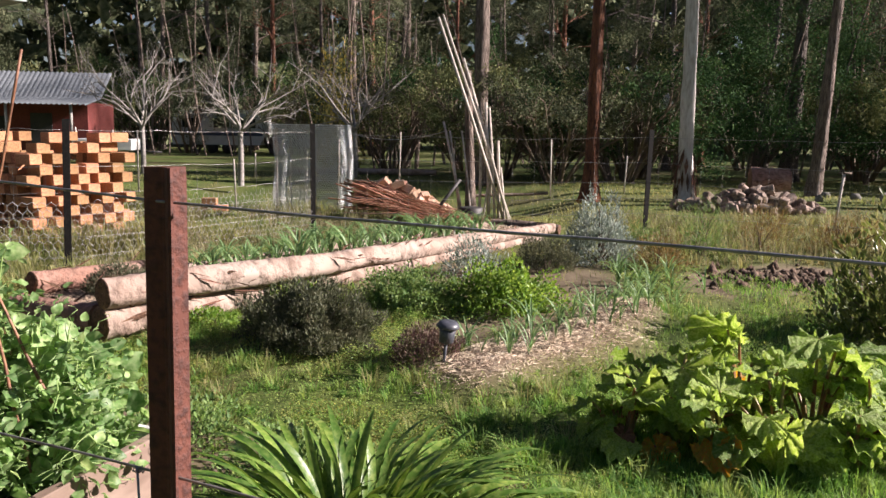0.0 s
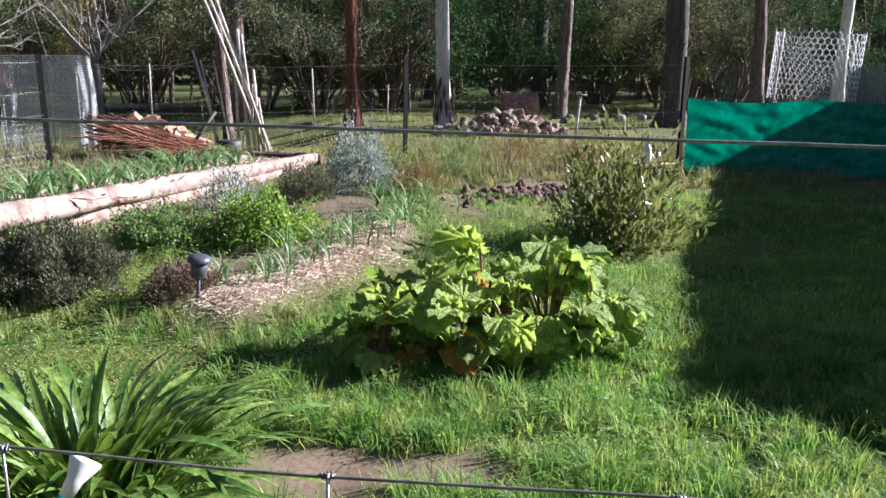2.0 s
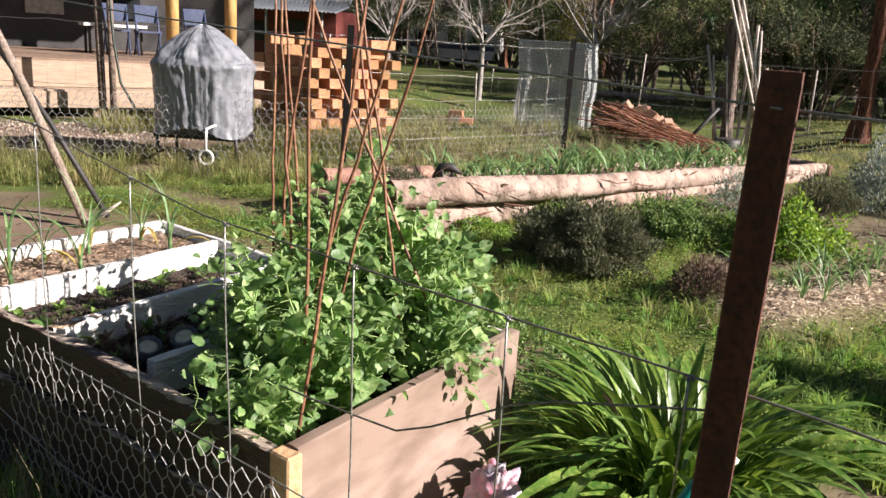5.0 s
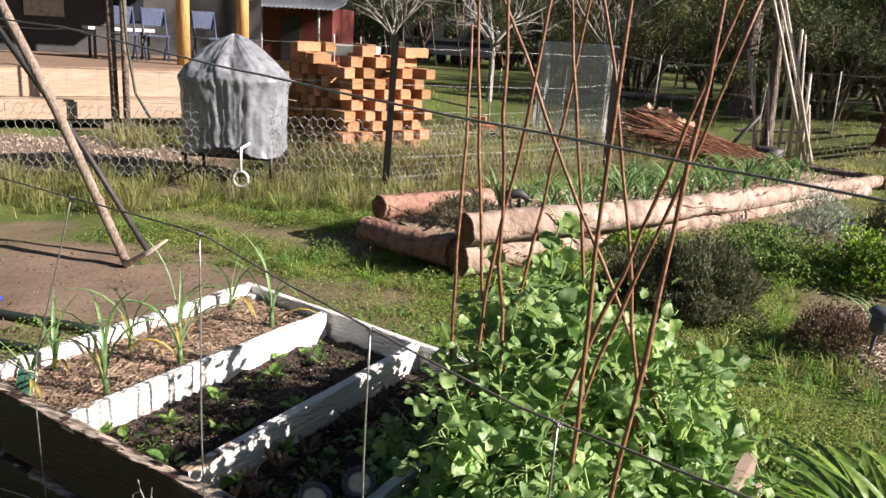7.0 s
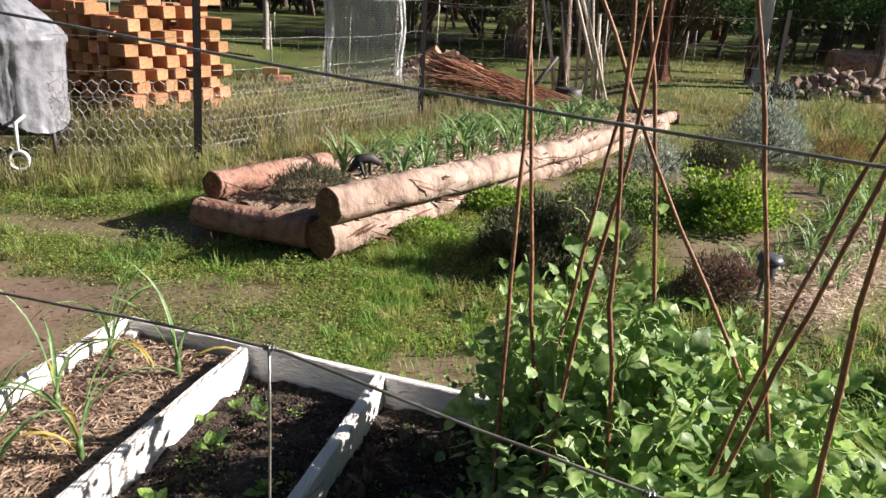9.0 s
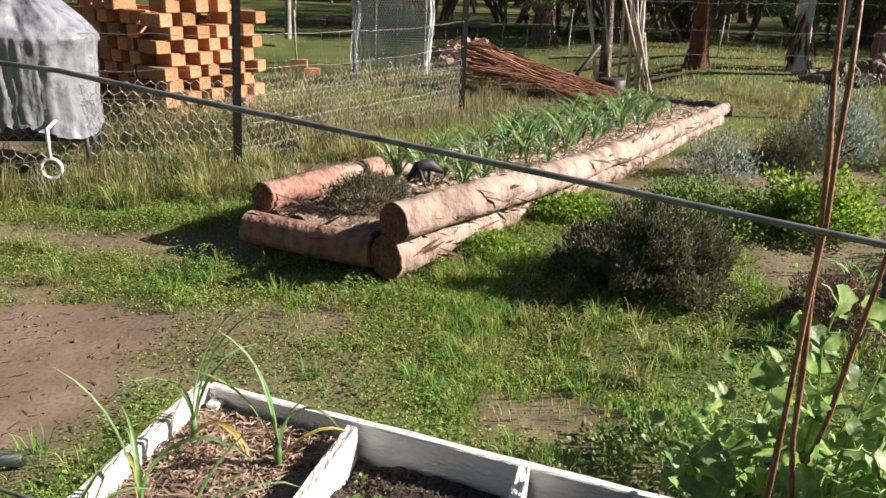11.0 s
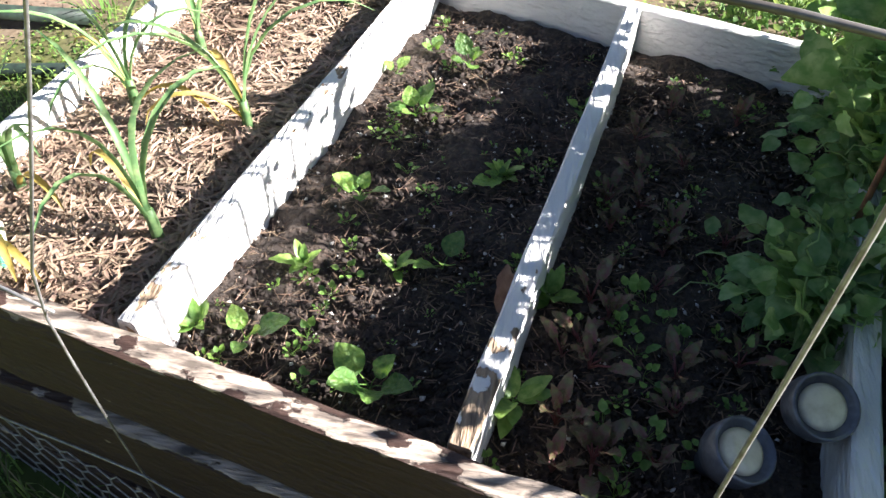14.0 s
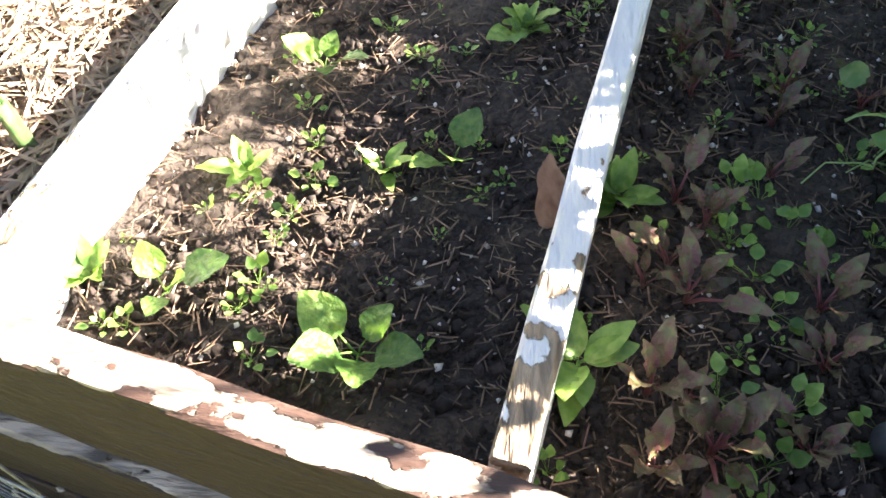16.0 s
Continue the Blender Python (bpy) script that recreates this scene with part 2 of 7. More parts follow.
M["weed"] = surface("weed_leaf", (0.095, 0.205, 0.036), (0.155, 0.29, 0.054), (0.22, 0.34, 0.084), scale=20, fine=90, rough=0.5, bump=0.2, rand="object", through_light=0.3, dist=0.003)
M["beet"] = surface("beet_leaf", (0.095, 0.055, 0.045), (0.15, 0.20, 0.06), (0.16, 0.05, 0.06), scale=16, fine=60, rough=0.42, bump=0.6, rand="object", through_light=0.2, dist=0.006)
M["beet_green"] = surface("young_beet_leaf", (0.12, 0.26, 0.05), (0.20, 0.38, 0.075), (0.17, 0.17, 0.06), scale=16, fine=70, rough=0.32, bump=0.6, rand="object", through_light=0.3, dist=0.006)
M["beet_stem"] = surface("beet_stem", (0.13, 0.03, 0.035), (0.17, 0.06, 0.05), scale=18, fine=70, rough=0.4, bump=0)
M["bush_dark"] = surface("grey_green_leaf", (0.055, 0.068, 0.038), (0.10, 0.112, 0.062), (0.165, 0.165, 0.10), scale=3, fine=12, rough=0.6, bump=0, rand="island", through_light=0.2, spec=0.3)
M["bush_green"] = surface("bright_leaf", (0.10, 0.205, 0.03), (0.16, 0.29, 0.05), (0.23, 0.32, 0.08), scale=4, fine=12, rough=0.5, bump=0, rand="island", through_light=0.35, spec=0.3)
M["bush_mid"] = surface("oregano_leaf", (0.080, 0.168, 0.048), (0.144, 0.240, 0.072), (0.208, 0.272, 0.096), scale=4, fine=12, rough=0.6, bump=0, rand="island", through_light=0.3, spec=0.3)
M["bush_silver"] = surface("silver_leaf", (0.247, 0.299, 0.260), (0.364, 0.416, 0.377), (0.182, 0.221, 0.156), scale=4, fine=12, rough=0.65, bump=0, rand="island", through_light=0.2)
M["bush_purple"] = surface("purple_brown_leaf", (0.111, 0.065, 0.058), (0.169, 0.098, 0.085), (0.117, 0.111, 0.052), scale=4, fine=12, rough=0.7, bump=0, rand="island", through_light=0.2)
M["bush_bay"] = surface("bay_leaf", (0.070, 0.119, 0.031), (0.140, 0.175, 0.049), (0.238, 0.238, 0.098), scale=4, fine=12, rough=0.32, bump=0, rand="island", through_light=0.25)
M["bush_rust"] = surface("rusty_dry_leaf", (0.18, 0.12, 0.045), (0.25, 0.17, 0.06), (0.10, 0.11, 0.03), scale=4, fine=12, rough=0.7, bump=0, rand="island", through_light=0.25)
M["twig"] = surface("twig", (0.12, 0.085, 0.06), (0.19, 0.14, 0.10), scale=6, fine=40, rough=0.85, bump=0.2)
M["bare_twig"] = surface("bare_grey_branch", (0.24, 0.22, 0.20), (0.36, 0.34, 0.31), (0.15, 0.135, 0.12), scale=3, fine=20, rough=0.8, bump=0.2)
# gum and wattle tones spread apart: shaded gaps and sunlit patches put into colour
M["gum_leaf"] = surface("gum_leaf", (0.03, 0.045, 0.024), (0.085, 0.11, 0.055), (0.20, 0.21, 0.12), scale=0.5, fine=2, rough=0.8, bump=0, rand="island", through_light=0.12, spec=0.12)
M["wattle_leaf"] = surface("wattle_leaf", (0.035, 0.055, 0.022), (0.12, 0.15, 0.055), (0.28, 0.29, 0.125), scale=0.6, fine=2, rough=0.8, bump=0, rand="island", through_light=0.12, spec=0.12)
M["conifer_leaf"] = surface("conifer_leaf", (0.016, 0.045, 0.020), (0.036, 0.085, 0.030), (0.075, 0.14, 0.045), scale=0.8, fine=3, rough=0.85, bump=0, rand="island", through_light=0.12, spec=0.08)
M["yellow_leaf"] = surface("yellow_leaf", (0.27, 0.23, 0.04), (0.36, 0.29, 0.06), (0.17, 0.18, 0.04), scale=2, fine=6, rough=0.6, bump=0, rand="island", through_light=0.3)
M["red_bark"] = surface("red_brown_bark", (0.17, 0.06, 0.03), (0.28, 0.11, 0.055), (0.06, 0.025, 0.018), scale=2.5, fine=14, rough=0.9, bump=0.9, stretch=(3, 3, 0.5), dist=0.03)
M["white_bark"] = surface("pale_smooth_bark", (0.598, 0.564, 0.529), (0.724, 0.701, 0.667), (0.437, 0.391, 0.345), scale=2, fine=10, rough=0.75, bump=0.3, stretch=(2, 2, 0.5), dist=0.02)
M["grey_bark"] = surface("grey_furrowed_bark", (0.12, 0.095, 0.08), (0.20, 0.165, 0.14), (0.045, 0.035, 0.03), scale=3, fine=16, rough=0.9, bump=1.0, stretch=(3.5, 3.5, 0.4), dist=0.04)
M["tan_bark"] = surface("peeling_tan_bark", (0.20, 0.145, 0.115), (0.36, 0.29, 0.24), (0.06, 0.042, 0.034), scale=5, fine=16, rough=0.9, bump=1.0, stretch=(3, 3, 0.35), dist=0.05)
M["tarp"] = surface("green_shade_cloth", (0.0, 0.18, 0.12), (0.02, 0.27, 0.185), (0.0, 0.12, 0.085), scale=3.5, fine=9, rough=0.4, bump=0.35, through_light=0.2, dist=0.03)
M["cover"] = surface("grey_plastic_cover", (0.24, 0.255, 0.28), (0.32, 0.34, 0.37), (0.19, 0.20, 0.225), scale=3, fine=14, rough=0.3, bump=0.35, through_light=0.15, dist=0.012)
M["white_metal"] = surface("white_enamel", (0.70, 0.70, 0.70), (0.78, 0.78, 0.77), (0.6, 0.6, 0.6), scale=5, fine=30, rough=0.4, bump=0)
M["pine"] = surface("new_pine", (0.34, 0.255, 0.18), (0.40, 0.31, 0.23), (0.27, 0.195, 0.135), scale=1.5, fine=14, rough=0.7, bump=0.1, stretch=(0.3, 0.3, 3))
M["post_yellow"] = surface("yellow_pine_post", (0.48, 0.30, 0.10), (0.56, 0.37, 0.14), (0.38, 0.22, 0.07), scale=2, fine=14, rough=0.7, bump=0.2, stretch=(2, 2, 0.4))
M["deck"] = surface("dusty_deck", (0.22, 0.145, 0.10), (0.28, 0.195, 0.14), (0.16, 0.105, 0.07), scale=1.5, fine=14, rough=0.8, bump=0.2)
M["dark"] = surface("dark_paint", (0.02, 0.02, 0.022), (0.035, 0.033, 0.033), (0.05, 0.045, 0.04), scale=3, fine=30, rough=0.6, bump=0.1)
M["blue"] = surface("blue_plastic", (0.03, 0.06, 0.42), (0.04, 0.09, 0.5), (0.03, 0.05, 0.34), scale=3, fine=30, rough=0.4, bump=0)
M["navy"] = surface("navy_steel", (0.04, 0.06, 0.12), (0.06, 0.085, 0.16), (0.03, 0.04, 0.08), scale=3, fine=30, rough=0.5, bump=0)
M["iron_roof"] = surface("grey_roof_iron", (0.20, 0.225, 0.24), (0.27, 0.295, 0.31), (0.15, 0.165, 0.175), scale=1.2, fine=10, rough=0.5, bump=0.1, metal=0.2)
M["red_wall"] = surface("red_brick_wall", (0.17, 0.035, 0.03), (0.22, 0.05, 0.04), (0.12, 0.028, 0.024), scale=2, fine=15, rough=0.85, bump=0.3)
M["pale_wall"] = surface("cream_wall", (0.36, 0.35, 0.32), (0.45, 0.44, 0.40), (0.27, 0.26, 0.235), scale=1, fine=12, rough=0.8, bump=0.1)
M["glass"] = surface("dark_window", (0.015, 0.018, 0.022), (0.03, 0.034, 0.04), scale=1, fine=6, rough=0.08, bump=0)
M["stone"] = surface("grey_stone", (0.22, 0.20, 0.18), (0.34, 0.32, 0.29), (0.13, 0.12, 0.10), scale=5, fine=30, rough=0.9, bump=0.5, rand="object")
M["split_wood"] = surface("split_firewood", (0.20, 0.14, 0.10), (0.34, 0.27, 0.22), (0.10, 0.07, 0.05), scale=7, fine=30, rough=0.9, bump=0.5, rand="object")
M["teal"] = surface("teal_plastic", (0.0, 0.20, 0.17), (0.0, 0.25, 0.21), (0.0, 0.16, 0.14), scale=8, fine=40, rough=0.35, bump=0)
M["pink_bag"] = surface("pink_white_plastic", (0.62, 0.16, 0.24), (0.70, 0.68, 0.70), (0.42, 0.45, 0.55), scale=9, fine=22, rough=0.3, bump=0.6, through_light=0.2)
M["grey_plastic"] = surface("grey_plastic", (0.055, 0.06, 0.075), (0.085, 0.09, 0.11), (0.04, 0.045, 0.055), scale=8, fine=50, rough=0.4, bump=0)
M["lamp_grey"] = surface("dull_grey_metal", (0.10, 0.105, 0.12), (0.18, 0.185, 0.20), (0.07, 0.075, 0.085), scale=14, fine=60, rough=0.4, bump=0.1, metal=0.3)
M["cream_disc"] = surface("cream_lamp_glass", (0.62, 0.56, 0.40), (0.72, 0.66, 0.50), (0.5, 0.44, 0.3), scale=12, fine=50, rough=0.25, bump=0.1)
M["scourer"] = surface("scouring_pad", (0.03, 0.22, 0.13), (0.06, 0.30, 0.19), (0.16, 0.30, 0.2), scale=30, fine=120, rough=0.95, bump=0.5)
M["foam"] = surface("cream_foam", (0.50, 0.50, 0.36), (0.58, 0.57, 0.43), (0.4, 0.4, 0.28), scale=30, fine=140, rough=0.9, bump=0.5)
M["grit"] = surface("pale_grit", (0.45, 0.42, 0.38), (0.62, 0.60, 0.56), (0.3, 0.26, 0.22), scale=20, fine=90, rough=0.9, bump=0, rand="island")
M["hose"] = surface("green_black_hose", (0.02, 0.035, 0.025), (0.03, 0.05, 0.035), (0.015, 0.02, 0.017), scale=5, fine=40, rough=0.5, bump=0)
M["gravel"] = surface("gravel", (0.42, 0.34, 0.26), (0.52, 0.44, 0.35), (0.30, 0.23, 0.17), scale=5, fine=60, rough=0.9, bump=0.8, rand="island")
M["dead_leaf"] = surface("fallen_brown_leaf", (0.30, 0.17, 0.11), (0.40, 0.25, 0.17), (0.2, 0.1, 0.06), scale=10, fine=50, rough=0.75, bump=0.2)
M["flower"] = surface("white_petal", (0.75, 0.75, 0.72), (0.82, 0.82, 0.8), scale=10, fine=50, rough=0.6, bump=0, through_light=0.3)


# ---- geometry helpers ----
class Geo:
    """Vertices and faces gathered in arrays, made into one mesh."""

    def __init__(self):
        self.v, self.f3, self.f4, self.n = [], [], [], 0

    def add(self, v, f4=None, f3=None):
        v = np.asarray(v, float).reshape(-1, 3)
        if f4 is not None and len(f4):
            self.f4.append(np.asarray(f4, np.int64).reshape(-1, 4) + self.n)
        if f3 is not None and len(f3):
            self.f3.append(np.asarray(f3, np.int64).reshape(-1, 3) + self.n)
        self.v.append(v)
        self.n += len(v)
        return self

    def mesh(self, name, smooth=True):
        v = np.concatenate(self.v) if self.v else np.zeros((0, 3))
        f4 = np.concatenate(self.f4) if self.f4 else np.zeros((0, 4), np.int64)
        f3 = np.concatenate(self.f3) if self.f3 else np.zeros((0, 3), np.int64)
        me = bpy.data.meshes.new(name)
        me.vertices.add(len(v))
        me.vertices.foreach_set("co", v.ravel())
        idx = np.concatenate([f4.ravel(), f3.ravel()])
        me.loops.add(len(idx))
        me.loops.foreach_set("vertex_index", idx)
        starts = np.concatenate([np.arange(len(f4)) * 4, len(f4) * 4 + np.arange(len(f3)) * 3])
        me.polygons.add(len(starts))
        me.polygons.foreach_set("loop_start", starts)
        me.polygons.foreach_set("use_smooth", np.full(len(starts), smooth))
        me.update(calc_edges=True)
        return me

    def tube(self, pts, radii, seg=6, cap=True, wob=0.0, rng=None):
        pts = np.asarray(pts, float)
        n = len(pts)
        radii = np.broadcast_to(np.asarray(radii, float), (n,))
        tan = np.gradient(pts, axis=0)
        tan /= np.linalg.norm(tan, axis=1)[:, None] + 1e-12
        ref = np.array([0, 0, 1.0]) if abs(tan[:, 2]).mean() < 0.8 else np.array([1.0, 0, 0])
        a = np.cross(tan, ref)
        a /= np.linalg.norm(a, axis=1)[:, None] + 1e-12
        b = np.cross(tan, a)
        ang = np.linspace(0, 2 * np.pi, seg, endpoint=False)
        r = radii[:, None] * np.ones(seg)
        if wob:
            r = r * (1 + wob * rng.standard_normal((n, seg)))
        v = pts[:, None] + r[..., None] * (np.cos(ang)[None, :, None] * a[:, None] + np.sin(ang)[None, :, None] * b[:, None])
        i, j = np.meshgrid(np.arange(n - 1), np.arange(seg), indexing="ij")
        j2 = (j + 1) % seg
        f4 = np.stack([i * seg + j, (i + 1) * seg + j, (i + 1) * seg + j2, i * seg + j2], -1).reshape(-1, 4)
        f3 = None
        vv = v.reshape(-1, 3)
        if cap:
            vv = np.concatenate([vv, pts[:1], pts[-1:]])
            k = np.arange(seg)
            k2 = (k + 1) % seg
            f3 = np.concatenate([np.stack([k, k2, np.full(seg, n * seg)], -1), np.stack([(n - 1) * seg + k2, (n - 1) * seg + k, np.full(seg, n * seg + 1)], -1)])
        return self.add(vv, f4, f3)

    def sticks(self, a, b, r):
        """Many thin three-sided rods from a to b."""
        a, b = np.asarray(a, float), np.asarray(b, float)
        n = len(a)
        t = b - a
        t = t / (np.linalg.norm(t, axis=1)[:, None] + 1e-12)
        ref = np.where(np.abs(t[:, 2:3]) < 0.8, np.array([[0, 0, 1.0]]), np.array([[1.0, 0, 0]]))
        u = np.cross(t, ref)
        u /= np.linalg.norm(u, axis=1)[:, None] + 1e-12
        w = np.cross(t, u)
        r = np.broadcast_to(np.asarray(r, float), (n,))[:, None]
        ring = [r * (math.cos(q) * u + math.sin(q) * w) for q in (0, 2.094, 4.189)]
        v = np.stack([a + ring[0], a + ring[1], a + ring[2], b + ring[0], b + ring[1], b + ring[2]], 1)
        o = np.arange(n)[:, None] * 6
        f = np.concatenate([o + np.array([[0, 3, 4, 1]]), o + np.array([[1, 4, 5, 2]]), o + np.array([[2, 5, 3, 0]])])
        return self.add(v, f)

    def blades(self, p, h, w, yaw, lean, droop=0.3):
        """Grass blades: a quad and a tip each."""
        n = len(p)
        d = np.stack([np.cos(yaw), np.sin(yaw), np.zeros(n)], 1)
        s = np.stack([-np.sin(yaw), np.cos(yaw), np.zeros(n)], 1) * (w / 2)[:, None]
        up = np.array([0, 0, 1.0])
        mid = p + d * (h * lean * 0.4)[:, None] + up * (h * 0.6)[:, None]
        tip = p + d * (h * lean)[:, None] + up * (h * (1 - droop * lean))[:, None]
        v = np.stack([p - s, p + s, mid + s * 0.8, mid - s * 0.8, tip], 1)
        o = np.arange(n)[:, None] * 5
        return self.add(v, o + np.array([[0, 1, 2, 3]]), o + np.array([[3, 2, 4]]))

    def cards(self, p, d, nrm, length, width, fold=0.25):
        """Leaves: two triangles each, folded along the midrib."""
        d = d / (np.linalg.norm(d, axis=1)[:, None] + 1e-12)
        s = np.cross(d, nrm)
        s /= np.linalg.norm(s, axis=1)[:, None] + 1e-12
        up = np.cross(s, d)
        L, W = np.asarray(length)[:, None], np.asarray(width)[:, None]
        mid = p + d * L * 0.5
        v = np.stack([p, mid + s * W / 2 + up * W * fold, p + d * L, mid - s * W / 2 + up * W * fold], 1)
        o = np.arange(len(p))[:, None] * 4
        return self.add(v, None, np.concatenate([o + np.array([[0, 1, 2]]), o + np.array([[0, 2, 3]])]))

    def box(self, c, size, rot=None, cham=0.0):
        x, y, z = (q / 2 for q in size)
        if cham:
            b = cham
            v = [(sx * (x - bx), sy * (y - by), sz * (z - bz)) for sz in (-1, 1) for sy in (-1, 1) for sx in (-1, 1) for bx, by, bz in ((0, b, b), (b, 0, b), (b, b, 0))]
            bm = bmesh.new()
            for q in v:
                bm.verts.new(q)
            bmesh.ops.convex_hull(bm, input=bm.verts)
            bm.verts.ensure_lookup_table()
            V = np.array([q.co for q in bm.verts])
            for k, q in enumerate(bm.verts):
                q.index = k
            F = [[q.index for q in f.verts] for f in bm.faces]
            bm.free()
            f3 = [f for f in F if len(f) == 3]
            f4 = [f for f in F if len(f) == 4]
        else:
            V = np.array([(sx * x, sy * y, sz * z) for sz in (-1, 1) for sy in (-1, 1) for sx in (-1, 1)])
            f4 = [(0, 2, 3, 1), (4, 5, 7, 6), (0, 1, 5, 4), (2, 6, 7, 3), (0, 4, 6, 2), (1, 3, 7, 5)]
            f3 = None
        if rot is not None:
            V = V @ np.array(rot).T
        return self.add(V + np.array(c), f4, f3)

    def grid(self, v):
        """A sheet of points, rows by columns."""
        v = np.asarray(v, float)
        n, m = v.shape[:2]
        i, j = np.meshgrid(np.arange(n - 1), np.arange(m - 1), indexing="ij")
        f = np.stack([i * m + j, i * m + j + 1, (i + 1) * m + j + 1, (i + 1) * m + j], -1)
        return self.add(v.reshape(-1, 3), f.reshape(-1, 4))


def rot(rx=0, ry=0, rz=0):
    return np.array(Euler([radians(a) for a in (rx, ry, rz)]).to_matrix())


def thing(name, label, category, group="", at=None):
    ob = new(name)
    ob.empty_display_size = 0.1
    if at is not None:
        ob.matrix_basis = at
    return tagged(ob, label, category, group)


def part(name, geo, material, parent=None, label="", smooth=True):
    """One mesh object of a Geo or a mesh, under a thing or a part."""
    me = geo.mesh(name, smooth) if isinstance(geo, Geo) else geo
    if not me.materials:
        me.materials.append(material)
    ob = new(name, me)
    if parent:
        ob.parent = parent
    return tagged(ob, label) if label else ob


def single(name, geo, material, label, category, kind="", group="", smooth=True):
    ob = part(name, geo, material, None, "", smooth)
    return tagged(ob, label, category, group, kind)


def smoothstep(a, b, x):
    t = np.clip((np.asarray(x, float) - a) / (b - a), 0, 1)
    return t * t * (3 - 2 * t)


RNG = np.random.default_rng(7)
LATTICE = RNG.random((64, 64))


def vnoise(x, y, scale):
    """Smooth value noise, 0 to 1, over arrays."""
    x, y = np.asarray(x, float) * scale, np.asarray(y, float) * scale
    xi, yi = np.floor(x).astype(int), np.floor(y).astype(int)
    fx, fy = x - xi, y - yi
    fx, fy = fx * fx * (3 - 2 * fx), fy * fy * (3 - 2 * fy)
    g = lambda a, b: LATTICE[a % 64, b % 64]
    return (g(xi, yi) * (1 - fx) + g(xi + 1, yi) * fx) * (1 - fy) + (g(xi, yi + 1) * (1 - fx) + g(xi + 1, yi + 1) * fx) * fy


def seg_dist(x, y, a, b):
    ax, ay = np.asarray(x) - a[0], np.asarray(y) - a[1]
    bx, by = b[0] - a[0], b[1] - a[1]
    t = np.clip((ax * bx + ay * by) / (bx * bx + by * by), 0, 1)
    return np.hypot(ax - t * bx, ay - t * by)


def mound(x, y):
    """The mulched row: 1 on its crest."""
    return 1 - smoothstep(0.12, 0.46, seg_dist(x, y, (-0.25, 5.55), (1.0, 7.3)) + 0.25 * (vnoise(x, y, 3.1) - 0.5))


def gz(x, y):
    """Height of the ground."""
    x, y = np.asarray(x, float), np.asarray(y, float)
    z = -0.14 + 0.14 * smoothstep(5.8, 8.6, y)
    near = 1 - smoothstep(14, 24, np.hypot(x, y - 5))
    z = z + near * (0.05 * (vnoise(x, y, 1.3) - 0.5) + 0.025 * (vnoise(x + 9, y, 5.0) - 0.5))
    # a shallow hollow in the paddock beyond the fence
    z = z - 0.45 * smoothstep(14.0, 17.0, y) * (1 - smoothstep(20.5, 24.5, y)) * smoothstep(-10.5, -7.5, x) * (1 - smoothstep(-1.0, 2.0, x))
    z = z + 0.13 * mound(x, y) + 0.035 * (vnoise(x, y, 9) - 0.5) * mound(x, y)
    return z


def bare(x, y):
    """How bare the soil is, 0 to 1."""
    x, y = np.asarray(x, float), np.asarray(y, float)
    n = 0.55 * (vnoise(x, y, 1.7) - 0.5) + 0.35 * (vnoise(x + 5, y + 3, 6.0) - 0.5)
    b = 1 - smoothstep(0.55, 0.95, seg_dist(x, y, (-7.0, 4.3), (-4.75, 4.75)) + n)
    b = np.maximum(b, 0.7 * (1 - smoothstep(0.12, 0.42, seg_dist(x, y, (-4.5, 5.05), (-3.5, 5.45)) + 0.7 * n)))
    b = np.maximum(b, 0.8 * (1 - smoothstep(0.15, 0.42, seg_dist(x, y, (-2.3, 4.7), (-1.4, 4.2)) + 0.7 * n)))
    b = np.maximum(b, 0.9 * (1 - smoothstep(0.1, 0.35, seg_dist(x, y, (0.2, 3.35), (0.75, 3.35)) + 0.5 * n)))
    b = np.maximum(b, 1.0 * (1 - smoothstep(0.45, 0.95, seg_dist(x, y, (2.2, 8.7), (3.5, 9.3)) + 0.7 * n)))
    b = np.maximum(b, 0.35 * (1 - smoothstep(0.1, 0.4, np.hypot(x + 0.75, y - 6.6) + 0.5 * n)))
    b = np.maximum(b, 1 - smoothstep(0.6, 1.4, seg_dist(x, y, (-10.5, 7.6), (-7.6, 8.9)) + n))
    b = np.maximum(b, 0.8 * smoothstep(0.60, 0.78, vnoise(x + 31, y + 17, 1.15)) * smoothstep(3.6, 4.2, y) * (1 - smoothstep(9, 12, y)) * (x < 1.0))
    b = np.maximum(b, 0.6 * (1 - smoothstep(0.1, 0.6, seg_dist(x, y, (-5.0, 5.2), (-3.4, 4.9)) + 1.4 * n)))
    b = np.maximum(b, mound(x, y))
    return np.clip(b, 0, 1)


def inside(x, y, poly):
    x, y = np.asarray(x, float), np.asarray(y, float)
    c = np.zeros(x.shape, bool)
    for (x1, y1), (x2, y2) in zip(poly, poly[1:] + poly[:1]):
        hit = (y1 > y) != (y2 > y)
        c ^= hit & (x < (x2 - x1) * (y - y1) / (y2 - y1 + 1e-12) + x1)
    return c


# the corners of the raised bed and of the log bed, and the line of the near fence
NW, NE, SE, SW = (-3.38, 3.78), (-1.22, 3.08), (-1.50, 1.97), (-3.60, 2.55)
LOG_BED = [(-3.1, 6.05), (0.5, 12.2), (-0.4, 12.5), (-4.0, 6.6)]
BED = [NW, NE, SE, SW]


def fence_y(x):
    return 1.55 - 0.31 * (np.asarray(x) + 0.54)


def foot_y(x):
    """The line of the netting at the fence's foot, close to the bed."""
    return 1.55 - 0.31 * (np.asarray(x) + 0.54)


